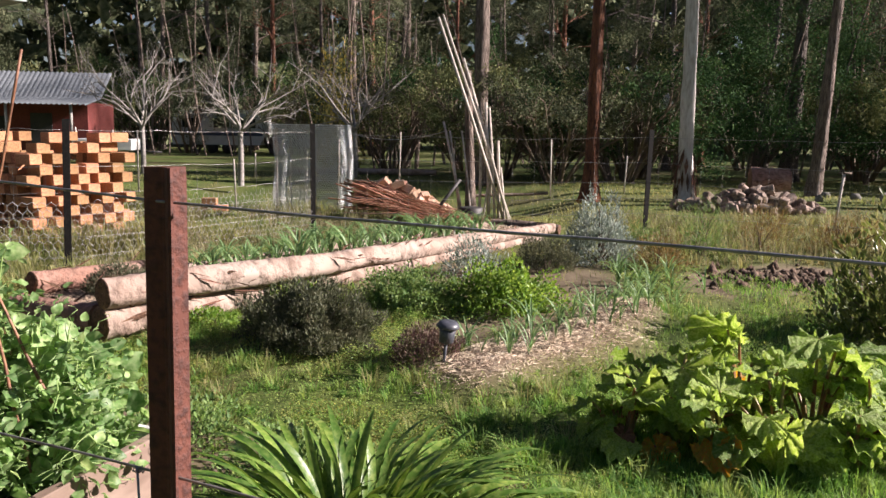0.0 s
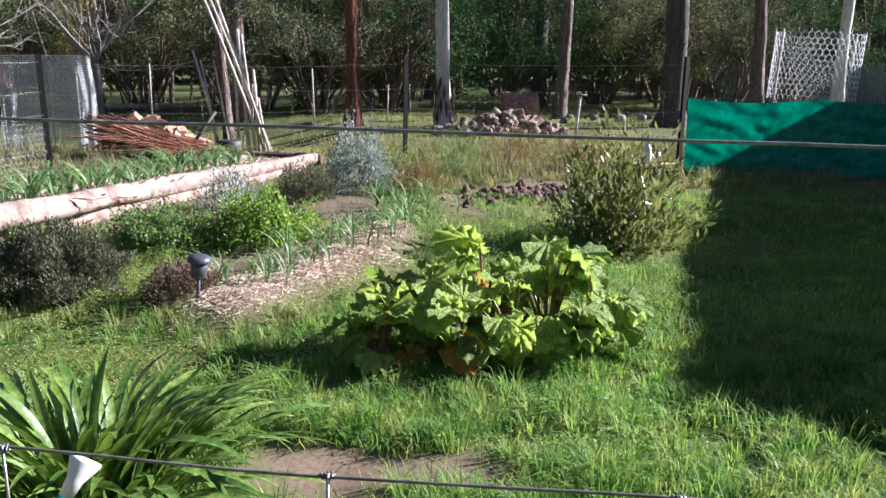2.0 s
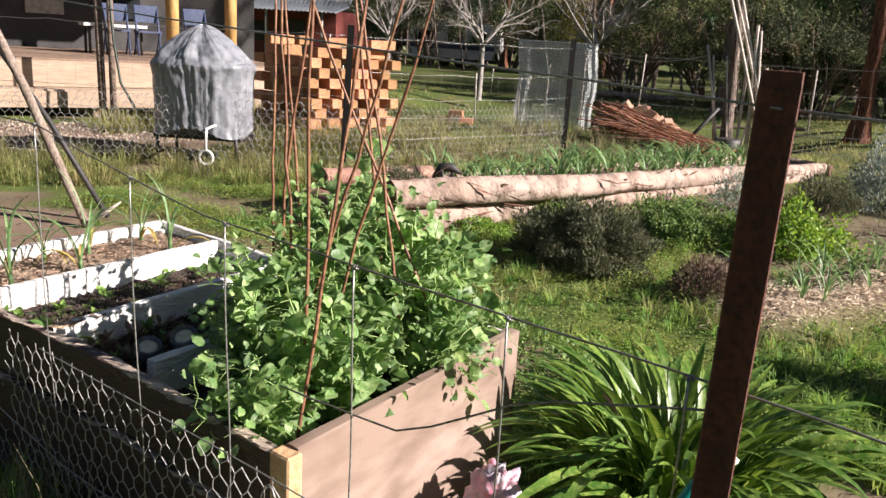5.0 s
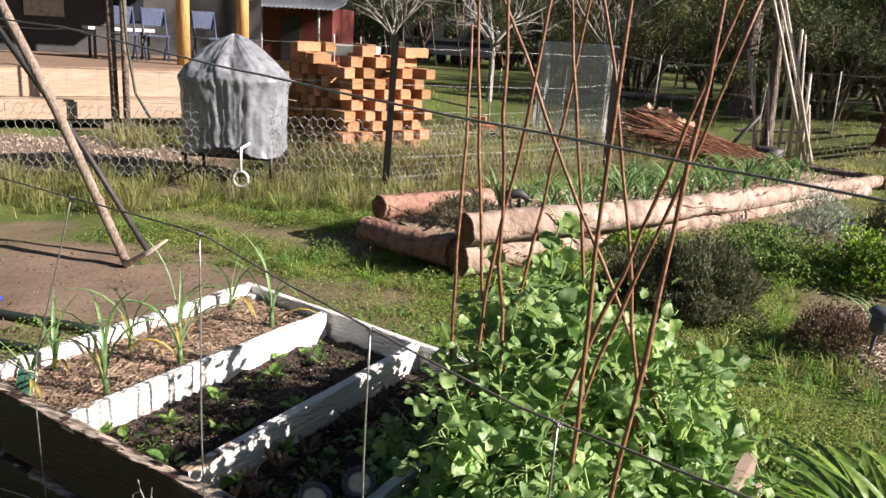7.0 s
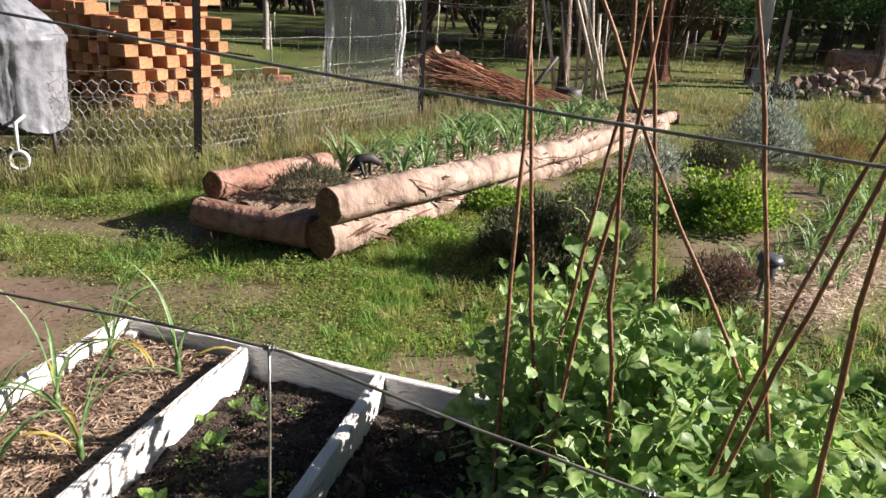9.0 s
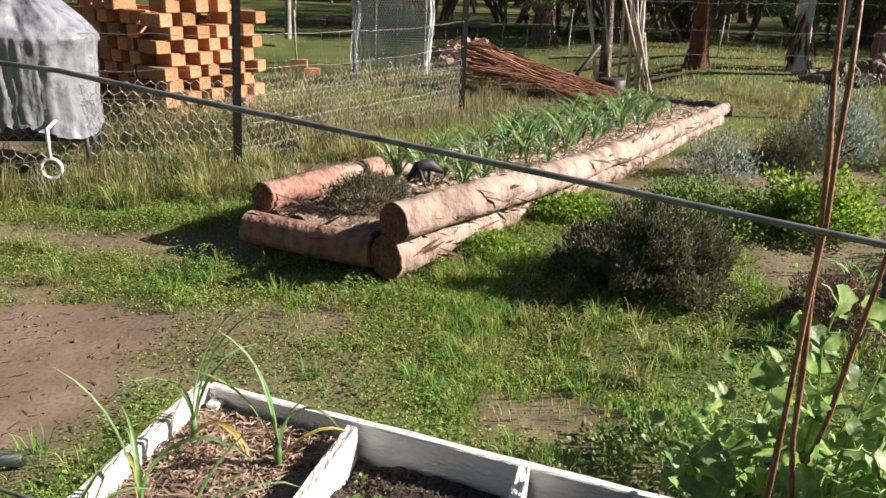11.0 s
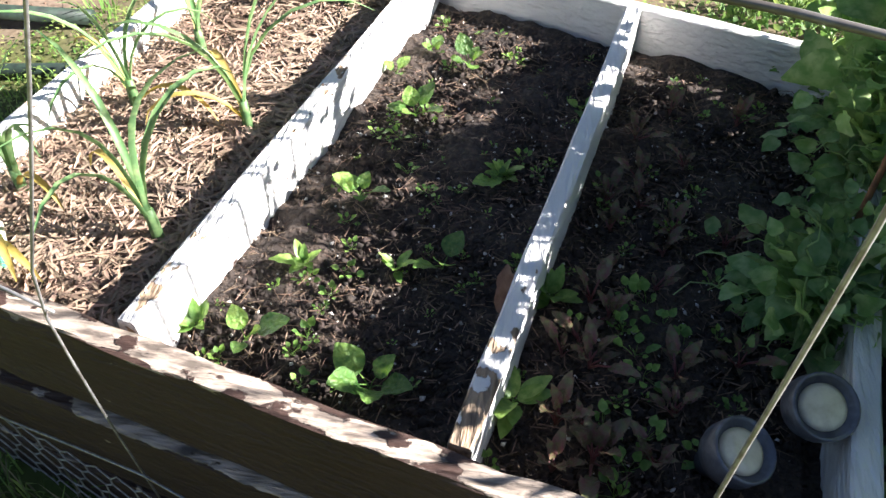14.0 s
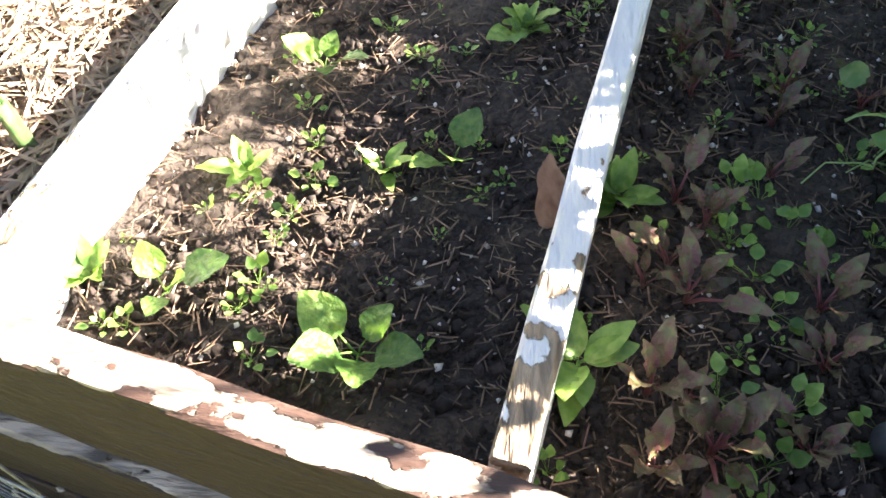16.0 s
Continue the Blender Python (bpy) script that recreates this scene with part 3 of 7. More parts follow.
# ---- ground ----
def ground_material():
    m = bpy.data.materials.new("garden_ground")
    m.use_nodes = True
    nt = m.node_tree
    bs = nt.nodes["Principled BSDF"]
    turf = ramp_mix(nt, noise_fac(nt, 1.1, 6, coords="World"), (0.06, 0.10, 0.02), (0.125, 0.16, 0.036))
    turf = ramp_mix(nt, noise_fac(nt, 0.45, 5, 0.45, 0.7, coords="World"), turf, (0.15, 0.125, 0.06))
    turf = ramp_mix(nt, noise_fac(nt, 28, 6, 0.4, 0.75, coords="World"), turf, (0.055, 0.07, 0.02))
    soil = ramp_mix(nt, noise_fac(nt, 2.2, 6, coords="World"), (0.15, 0.108, 0.075), (0.225, 0.168, 0.122))
    soil = ramp_mix(nt, noise_fac(nt, 45, 6, 0.45, 0.7, coords="World"), soil, (0.13, 0.092, 0.065))
    at = nt.nodes.new("ShaderNodeAttribute")
    at.attribute_name = "bare"
    col = ramp_mix(nt, at.outputs["Fac"], turf, soil)
    nt.links.new(col, bs.inputs["Base Color"])
    bs.inputs["Roughness"].default_value = 0.95
    bs.inputs["Specular IOR Level"].default_value = 0.2
    bp = nt.nodes.new("ShaderNodeBump")
    bp.inputs["Strength"].default_value, bp.inputs["Distance"].default_value = 0.22, 0.008
    nt.links.new(noise_fac(nt, 22, 8, 0.3, 0.7, coords="World"), bp.inputs["Height"])
    nt.links.new(bp.outputs[0], bs.inputs["Normal"])
    return m


def build_ground():
    far = np.array([18, 24, 32, 45, 65, 100, 180, 400.0])
    xs = np.concatenate([-far[::-1], np.arange(-11, 9.01, 0.1), far - 6])
    ys = np.concatenate([-far[::-1], np.arange(-2, 15.01, 0.1), np.arange(15.4, 25.2, 0.5), far[2:]])
    X, Y = np.meshgrid(xs, ys)
    g = Geo().grid(np.stack([X, Y, gz(X, Y)], -1))
    ob = single("ground", g, ground_material(), "uneven lawn with green turf and trodden bare soil", "ground", "structure")
    a = ob.data.attributes.new("bare", "FLOAT", "POINT")
    a.data.foreach_set("value", bare(X, Y).ravel())


build_ground()


# ---- unseen house, added so that its shadow falls on the lawn ----
def build_shade_house():
    h = thing("house", "plain unseen house added to shade the lawn", "house")
    a, b = np.array([7.92, 4.3]), np.array([12.95, 13.45])
    d = (b - a) / np.linalg.norm(b - a)
    n = np.array([d[1], -d[0]])
    c = (a + b) / 2 + n * 3.2
    ang = math.degrees(math.atan2(d[1], d[0]))
    L = np.linalg.norm(b - a)
    part("wall", Geo().box((*c, 1.4), (L, 6.0, 3.1), rot(0, 0, ang)), M["pale_wall"], h, smooth=False)
    g = Geo()
    r = np.array([[-L / 2 - .1, -3.3, 2.95], [L / 2 + .1, -3.3, 2.95], [L / 2 + .1, 0, 3.3], [-L / 2 - .1, 0, 3.3], [L / 2 + .1, 3.3, 2.95], [-L / 2 - .1, 3.3, 2.95]])
    r = np.concatenate([r, r - np.array([0, 0, .08])])
    r = r @ rot(0, 0, ang).T + np.array([*c, 0])
    g.add(r, [(0, 1, 2, 3), (3, 2, 4, 5), (7, 6, 9, 8), (8, 9, 11, 10), (0, 6, 7, 1), (5, 4, 10, 11)], [])
    part("roof", g, M["iron_roof"], h, smooth=False)


build_shade_house()


# ---- raised bed ----
TOP, SOIL = 0.445, 0.335


def board_mesh(p0, p1, z0, z1, thick, seed, worn_top=0.0, worn_ends=0.0, sag=0.0, rag=0.0009, cham=0.004):
    """A board on edge from p0 to p1, its edges uneven; the attribute 'worn' says where the paint is gone."""
    rng = np.random.default_rng(seed)
    p0, p1 = np.array(p0, float), np.array(p1, float)
    L = np.linalg.norm(p1 - p0)
    n = max(int(L / 0.02), 8)
    t = np.linspace(0, 1, n)
    d = (p1 - p0) / L
    s = np.array([-d[1], d[0]])
    h, w, c = z1 - z0, thick / 2, cham
    zs = np.concatenate([[0, c], np.array([0.2, 0.5, 0.75, 0.92]) * h, [h - c, h]])
    prof = [(-w, z) for z in zs[1:-1]] + [(-w + c, h), (0, h), (w - c, h)] + [(w, z) for z in zs[1:-1][::-1]] + [(w - c, 0), (-w + c, 0)]
    prof = np.array(prof)
    k = len(prof)
    off = rng.standard_normal((n, k)) * rag
    for _ in range(7):
        off = (off + np.roll(off, 1, 0) + np.roll(off, -1, 0)) / 3
    off = off * 2.4
    V = np.zeros((n, k, 3))
    base = p0 + t[:, None] * (p1 - p0)
    lat = prof[None, :, 0] + off * np.sign(prof[None, :, 0])
    V[..., :2] = base[:, None] + lat[..., None] * s
    V[..., 2] = z0 + prof[None, :, 1] + off * 0.7 * (prof[None, :, 1] > h * 0.9) - sag * (4 * t * (1 - t))[:, None]
    i, j = np.meshgrid(np.arange(n - 1), np.arange(k), indexing="ij")
    j2 = (j + 1) % k
    f4 = np.stack([i * k + j, i * k + j2, (i + 1) * k + j2, (i + 1) * k + j], -1).reshape(-1, 4)
    vv = np.concatenate([V.reshape(-1, 3), V[:1].mean(1), V[-1:].mean(1)])
    q = np.arange(k)
    q2 = (q + 1) % k
    f3 = np.concatenate([np.stack([q2, q, np.full(k, n * k)], -1), np.stack([(n - 1) * k + q, (n - 1) * k + q2, np.full(k, n * k + 1)], -1)])
    me = Geo().add(vv, f4, f3).mesh("board", False)
    worn = np.zeros((n, k))
    top = prof[:, 1] > h * 0.97
    patch = vnoise(t * L * 1.0 + seed, np.zeros(n) + seed, 7) + 0.5 * vnoise(t * L + seed, np.ones(n), 23)
    worn[:, top] = (worn_top * (0.35 + 1.3 * patch))[:, None] * (0.5 + 0.5 * (prof[top, 1] > h * 0.995))[None]
    worn += worn_ends * (1 - smoothstep(0.0, 0.35, t))[:, None] * (0.4 + 0.6 * top)[None]
    at = me.attributes.new("worn", "FLOAT", "POINT")
    at.data.foreach_set("value", np.concatenate([worn.ravel(), [1, 1]]))
    return me


def lerp(a, b, t):
    return (a[0] + (b[0] - a[0]) * t, a[1] + (b[1] - a[1]) * t)


HINGE = (-2.25, 2.218)
SWF = (-3.62, 2.57)
D1 = ((-3.152, 2.465), (-2.905, 3.59))
D2 = ((-2.655, 2.345), (-2.438, 3.455))
D3 = ((-2.185, 2.28), (-1.97, 3.31))


def build_bed():
    bed = thing("raised_bed", "raised garden bed of old boards with flaking white paint", "garden bed")
    g0 = -0.2
    part("board", board_mesh(SWF, NW, g0, TOP, 0.036, 1, 0.35), M["white_paint"], bed, "white-painted side board")
    part("board", board_mesh((NW[0] + 0.02, NW[1]), (NE[0] - 0.05, NE[1] + 0.015), g0, TOP - 0.005, 0.03, 2, 0.16), M["far_paint"], bed, "white-painted far board")
    part("board", board_mesh((SE[0] - 0.005, SE[1] + 0.02), (NE[0] - 0.02, NE[1]), g0, TOP + 0.02, 0.04, 3, 0, rag=0.001), M["ply"], bed, "bare pale plywood end board")
    part("board", board_mesh((SWF[0] - 0.02, SWF[1] - 0.02), HINGE, 0.235, TOP, 0.04, 4, 0.5, rag=0.003), M["brown_paint"], bed, "brown-painted front board with rotten top edge")
    part("board", board_mesh(HINGE, (SE[0] - 0.03, SE[1] + 0.01), 0.235, TOP, 0.04, 5, 0.6), M["brown_paint"], bed, "brown-painted front board")
    part("board", board_mesh((SWF[0] - 0.02, SWF[1] - 0.035), (HINGE[0], HINGE[1] - 0.015), 0.0, 0.215, 0.035, 6, 0.6), M["brown_paint"], bed, "lower brown front board")
    part("board", board_mesh((HINGE[0], HINGE[1] - 0.015), (SE[0] - 0.03, SE[1]), 0.0, 0.215, 0.035, 7, 0.6), M["brown_paint"], bed, "lower brown front board")
    part("board", board_mesh((SWF[0] - 0.02, SWF[1] - 0.04), (HINGE[0], HINGE[1] - 0.02), -0.2, -0.015, 0.03, 8, 0.3), M["brown_paint"], bed)
    part("board", board_mesh((HINGE[0], HINGE[1] - 0.02), (SE[0] - 0.03, SE[1] - 0.005), -0.2, -0.015, 0.03, 9, 0.3), M["brown_paint"], bed)
    part("divider", board_mesh(*D1, 0.2, TOP, 0.034, 10, 0.36, 0.12), M["white_paint"], bed, "white divider board, rotten at the near end")
    part("divider", board_mesh(*D2, 0.2, TOP, 0.034, 11, 0.16, 0.9), M["white_paint"], bed, "white divider board, rotten at the near end")
    part("divider", board_mesh(*D3, 0.2, TOP, 0.036, 12, 0.1, 0.2), M["white_paint"], bed, "white divider board")
    part("corner_post", Geo().box((NE[0] - 0.045, NE[1] - 0.03, 0.13), (0.045, 0.07, 0.66), rot(0, 0, -12), 0.004), M["grey_log"], bed, "dark timber corner post", False)
    part("corner_post", Geo().box((SE[0] - 0.01, SE[1] + 0.0, 0.13), (0.07, 0.05, 0.655), rot(0, 0, -17), 0.005), M["raw_wood"], bed, "raw timber corner post", False)
    part("corner_post", Geo().box((NW[0] + 0.045, NW[1] - 0.05, 0.1), (0.04, 0.04, 0.62), rot(0, 0, -15), 0.004), M["white_paint"], bed, "", False)


build_bed()
for ob in [o for o in bpy.data.objects if o.name.startswith("board") and o.data.materials[0] == M["brown_paint"]]:
    # the old white coat shows on the boards' upper edges
    ob.data.materials.append(M["edge_paint"])
    for face in ob.data.polygons:
        face.material_index = int(face.normal.z > 0.35)


def soil_patch(name, quad, z, amp, material, label):
    a, b, c, d = (np.array(q, float) for q in quad)
    n = 70
    u, v = np.meshgrid(np.linspace(0, 1, n), np.linspace(0, 1, n))
    P = (a * (1 - u)[..., None] + b * u[..., None]) * (1 - v)[..., None] + (d * (1 - u)[..., None] + c * u[..., None]) * v[..., None]
    Z = z + amp * (vnoise(P[..., 0], P[..., 1], 8) - 0.5) + 0.6 * amp * (vnoise(P[..., 0] + 3, P[..., 1], 22) - 0.5) + 0.35 * amp * (vnoise(P[..., 0] + 3, P[..., 1], 60) - 0.5)
    return single(name, Geo().grid(np.concatenate([P, Z[..., None]], -1)), material, label, "soil", "structure")


SWI = (SWF[0] + 0.02, SWF[1] + 0.01)
soil_patch("mulched_soil", (SWI, D1[0], D1[1], NW), 0.365, 0.04, M["mulch_soil"], "soil under straw mulch in the bed")
soil_patch("soil", (D1[0], HINGE, (-2.0, 3.32), D1[1]), SOIL, 0.035, M["soil"], "dark moist potting soil in the bed")
soil_patch("soil", (HINGE, (SE[0] - 0.02, SE[1] + 0.02), (NE[0] - 0.03, NE[1] - 0.02), (-2.0, 3.32)), 0.32, 0.04, M["soil"], "dark soil below the pea plants")


def scatter_quad(quad, n, rng):
    a, b, c, d = (np.array(q, float) for q in quad)
    u, v = rng.random(n)[:, None], rng.random(n)[:, None]
    return (a * (1 - u) + b * u) * (1 - v) + (d * (1 - u) + c * u) * v


def straw_stuff(name, pts, z, lo, hi, width, material, label, seed, tilt=0.25):
    rng = np.random.default_rng(seed)
    n = len(pts)
    yaw = rng.random(n) * 6.283
    L = lo + (hi - lo) * rng.random(n) ** 1.6
    d = np.stack([np.cos(yaw), np.sin(yaw), rng.normal(0, tilt, n)], 1) * L[:, None] / 2
    p = np.concatenate([pts, np.asarray(z)[:, None]], 1)
    g = Geo().sticks(p - d, p + d, width * (0.5 + rng.random(n)))
    return single(name, g, material, label, "mulch", "stuff")


def flat_straw(name, pts, z, lo, hi, width, material, label, seed):
    """Chopped straw lying as flat curled strips."""
    rng = np.random.default_rng(seed)
    n = len(pts)
    yaw = rng.random(n) * 6.283
    d = np.stack([np.cos(yaw), np.sin(yaw), rng.normal(0, .16, n)], 1)
    L = lo + (hi - lo) * rng.random(n) ** 1.5
    p = np.concatenate([pts, np.asarray(z)[:, None]], 1) - d * L[:, None] / 2
    up = rng.normal(0, .45, (n, 3)) + np.array([0, 0, 1.0])
    return single(name, Geo().cards(p, d, up, L, width * rng.uniform(.5, 1.4, n), .12), material, label, "mulch", "stuff")


def clod_stuff(name, pts, z, lo, hi, material, label, seed):
    rng = np.random.default_rng(seed)
    base = np.array([(1, 0, 0), (-1, 0, 0), (0, 1, 0), (0, -1, 0), (0, 0, 1), (0, 0, -1)], float)
    f = np.array([(0, 2, 4), (2, 1, 4), (1, 3, 4), (3, 0, 4), (2, 0, 5), (1, 2, 5), (3, 1, 5), (0, 3, 5)])
    n = len(pts)
    s = lo + (hi - lo) * rng.random(n) ** 2.5
    v = base[None] * (s[:, None, None] * (0.5 + rng.random((n, 6, 1)))) * (0.6 + 0.8 * rng.random((n, 1, 3)))
    a = rng.random(n) * 6.283
    ca, sa = np.cos(a)[:, None], np.sin(a)[:, None]
    v = np.stack([v[..., 0] * ca - v[..., 1] * sa, v[..., 0] * sa + v[..., 1] * ca, v[..., 2]], -1)
    v = v + np.concatenate([pts, np.asarray(z)[:, None]], 1)[:, None]
    F = (np.arange(n)[:, None, None] * 6 + f[None]).reshape(-1, 3)
    return single(name, Geo().add(v.reshape(-1, 3), None, F), material, label, "debris", "stuff")


rs = np.random.default_rng(21)
q = scatter_quad((SWI, D1[0], D1[1], NW), 14000, rs)
flat_straw("straw_mulch", q, 0.372 + 0.026 * rs.random(len(q)), 0.014, 0.09, 0.0052, M["bed_straw"], "chopped straw mulch round the leeks", 22)
q = scatter_quad(((-3.14, 2.5), (-2.25, 2.27), (-2.0, 3.3), (-2.87, 3.56)), 9000, rs)
clod_stuff("soil_crumbs", q, np.full(len(q), SOIL + 0.002), 0.0022, 0.011, M["clods"], "crumbly dark soil clods", 23)
q = scatter_quad(((-3.14, 2.5), (-2.25, 2.27), (-2.0, 3.3), (-2.87, 3.56)), 5600, rs)
straw_stuff("wood_chips", q, SOIL + 0.006 + 0.008 * rs.random(len(q)), 0.004, 0.03, 0.0009, M["chips"], "small bark and wood chips on the soil", 24, 0.15)


q = scatter_quad(((-3.14, 2.5), (-2.25, 2.27), (-2.0, 3.3), (-2.87, 3.56)), 900, rs)
clod_stuff("pale_grit", q, np.full(len(q), SOIL + 0.008), 0.0012, 0.0045, M["grit"], "pale grit and stone flecks in the soil", 25)


# ---- leaves and small plants in the bed ----
def leaf_geo(L, W, nl=7, nw=5, cup=0.3, curl=0.5, ruffle=0.0, waves=4, tipw=0.5, seed=0, stem=0.0, heart=0.0, lobes=0.0):
    """A leaf lying along +x from the origin: cupped, curled down, ruffled at its edge."""
    rng = np.random.default_rng(seed)
    t = np.linspace(0, 1, nl)
    wprof = np.sin(np.pi * np.clip(t, 0.02, 0.985) ** tipw) ** 0.75 * W / 2
    s = np.linspace(-1, 1, nw)
    X = (t[:, None] * L * np.ones(nw)) - heart * L * (np.abs(s)[None] ** 1.5) * (1 - t[:, None]) * 0.5
    edge = 1 + lobes * np.sin(waves * 2 * np.pi * t + rng.random() * 6)[:, None] * np.abs(s)[None]
    Y = wprof[:, None] * s[None] * edge
    Z = cup * (Y ** 2) / (W / 2) - curl * L * (t[:, None] ** 2) * 0.5
    ph = rng.random() * 6.283
    Z = Z + ruffle * W * (np.abs(s)[None] ** 2) * np.sin(waves * 2 * np.pi * t[:, None] + ph + 1.7 * np.sign(s)[None])
    Z = Z + 0.25 * ruffle * W * rng.standard_normal((nl, nw))
    g = Geo()
    if stem:
        X = X + stem
        g.tube([(0, 0, -0.02 * L), (stem * 0.5, 0, 0.06 * L), (stem * 1.05, 0, 0)], [0.03 * W, 0.028 * W, 0.02 * W], 5, False)
    return g.grid(np.stack([X, Y, Z], -1))


def rosette(name, label, category, group, leaf_meshes, material, n, seed, pitch=(25, 60), scale=(0.7, 1.1), stalk=None):
    rng = np.random.default_rng(seed)
    ob = thing(name, label, category, group)
    a = rng.random() * 360
    for k in range(n):
        a += 137.5 + rng.normal(0, 18)
        lf = part("leaf", leaf_meshes[rng.integers(len(leaf_meshes))], material, ob)
        s = rng.uniform(*scale)
        m = pose(0, 0, 0, rng.normal(0, 12), -rng.uniform(*pitch), a) @ Matrix.Scale(s, 4)
        lf.matrix_basis = m
        if stalk:
            st = part("stalk", Geo().tube([(0, 0, -.001), (.02, 0, .004), (.042, 0, .002)], [.0022, .0019, .0012], 5), stalk, ob, "red stalk")
            st.matrix_basis = m
    return ob


spinach_leaves = [leaf_geo(0.042, 0.036, 9, 7, 0.25, 0.5, 0.03, 3, 0.8, s, 0.02).mesh("leaf") for s in range(4)]
beet_leaves = [leaf_geo(0.046, 0.021, 11, 7, 0.35, 0.7, 0.10, 4, 0.95, s + 9, 0.035).mesh("leaf") for s in range(4)]
weed_leaves = [leaf_geo(0.016, 0.013, 5, 5, 0.2, 0.3, 0.03, 2, 0.8, s + 20, 0.02).mesh("leaf") for s in range(3)]
lettuce_leaves = [leaf_geo(0.055, 0.026, 8, 5, 0.3, 0.4, 0.05, 3, 0.85, s + 30, 0.008).mesh("leaf") for s in range(3)]


def plant_row(kind, label, cat, group, meshes, material, spots, n, seed, pitch, scale, variants=4, stalk=None):
    rng = np.random.default_rng(seed)
    protos = [rosette(kind, label, cat, group, meshes, material, n + int(rng.integers(-1, 2)), seed + v, pitch, scale, stalk) for v in range(min(variants, len(spots)))]
    for k, (x, y, z, s) in enumerate(spots):
        m = pose(x, y, z, 0, 0, float(rng.random() * 360)) @ Matrix.Scale(s, 4)
        if k < len(protos):
            protos[k].matrix_basis = m
        else:
            c = copy_thing(protos[int(rng.integers(len(protos)))], m)
            c.scale = (s, s, s)


plant_row("spinach_seedling", "young green spinach seedling in dark soil", "spinach", "spinach in the bed", spinach_leaves, M["spinach"],
          [(-3.015, 2.53, .345, 1.2), (-2.806, 2.475, .345, 1.25), (-2.739, 2.725, .345, 1.1), (-2.917, 2.877, .345, 1.0), (-2.667, 2.952, .345, 1.0), (-2.86, 3.13, .345, 1.1), (-2.78, 3.33, .345, 1.0), (-2.86, 3.36, .345, .8), (-2.53, 3.2, .345, .9), (-2.93, 3.27, .345, .8)], 4, 40, (25, 62), (0.6, 1.15))
plant_row("lettuce_seedling", "bright green narrow-leaved lettuce seedling", "lettuce", "lettuces in the bed", lettuce_leaves, M["weed"],
          [(-2.595, 2.484, .345, 1.2), (-2.554, 2.691, .345, 1.05), (-2.97, 2.697, .345, .85), (-2.815, 2.709, .345, .7), (-3.099, 2.546, .345, .7), (-2.665, 2.97, .345, .9)], 9, 50, (15, 65), (0.6, 1.1), 4)
plant_row("beetroot_seedling", "young beetroot with dark purple-green leaves", "beetroot", "beetroots in the bed", beet_leaves, M["beet"],
          [(-2.472, 2.931, 0.34, 1), (-2.464, 2.861, 0.34, 0.8), (-2.375, 2.815, 0.34, 0.9), (-2.461, 2.764, 0.34, 0.9), (-2.391, 2.731, 0.34, 0.9), (-2.505, 2.605, 0.34, 1.1), (-2.531, 2.579, 0.34, 1), (-2.362, 2.563, 0.34, 1.15), (-2.533, 2.46, 0.34, 1.2), (-2.496, 2.458, 0.34, 1.1), (-2.534, 2.386, 0.34, 1), (-2.415, 3, 0.34, 1), (-2.33, 3.05, 0.34, 1), (-2.27, 2.85, 0.34, 1), (-2.22, 3.2, 0.34, 1), (-2.35, 3.22, 0.34, 0.8)], 7, 60, (45, 86), (0.4, 0.95), stalk=M["beet_stem"])
plant_row("beetroot_seedling", "young beetroot with green red-veined leaves", "beetroot", "beetroots in the bed", beet_leaves, M["beet_green"],
          [(-2.415, 2.93, 0.34, 0.9), (-2.355, 2.868, 0.34, 1), (-2.494, 2.691, 0.34, 1.1), (-2.464, 2.663, 0.34, 0.9), (-2.49, 2.565, 0.34, 1.1), (-2.368, 2.498, 0.34, 1), (-2.48, 2.406, 0.34, 1.3), (-2.398, 2.413, 0.34, 0.9), (-2.42, 3.12, 0.34, 0.9), (-2.27, 2.6, 0.34, 1)], 6, 66, (40, 82), (0.45, 1.0), stalk=M["beet_stem"])
wr = np.random.default_rng(70)
WEEDS = [(-2.908, 2.64, .9), (-2.901, 2.746, .8), (-2.894, 2.694, .8), (-2.923, 2.55, 1.1), (-2.91, 2.463, .8), (-2.404, 2.698, 1.3), (-2.43, 2.71, 1.2), (-2.422, 2.594, 1.2), (-2.433, 2.4, 1.3), (-2.407, 2.452, 1.2), (-2.468, 2.461, 1.1), (-3.004, 2.641, .6), (-2.958, 2.664, .8), (-2.924, 2.806, .8),
         (-2.798, 2.906, .7), (-2.741, 2.915, .6), (-2.681, 2.866, .5), (-2.791, 2.849, .5), (-2.599, 2.991, .6), (-2.619, 2.753, .6), (-2.936, 2.518, .8), (-3.044, 2.489, .8), (-3.067, 2.487, .9), (-2.312, 2.974, .9), (-2.296, 2.646, .8), (-2.445, 2.509, .7), (-2.621, 2.377, .9), (-2.919, 2.608, .5), (-2.678, 2.706, .5), (-2.745, 2.486, .5), (-2.704, 2.684, .5),
         (-2.44, 2.64, 1.1), (-2.38, 2.66, 1.1), (-2.35, 2.62, 1.0), (-2.41, 2.56, 1.0), (-2.33, 2.44, 1.0), (-2.45, 2.36, 1.1), (-2.52, 2.64, .9), (-2.3, 2.76, 1.0), (-2.34, 2.93, .9), (-2.44, 2.81, .8), (-2.28, 2.52, .9)]
weed_spots = [(x, y, .342, s) for x, y, s in WEEDS]
for px, py in scatter_quad(((-3.1, 2.52), (-2.28, 2.3), (-2.03, 3.28), (-2.86, 3.52)), 70, wr):
    weed_spots.append((px, py, .342, float(wr.uniform(0.22, 0.5))))
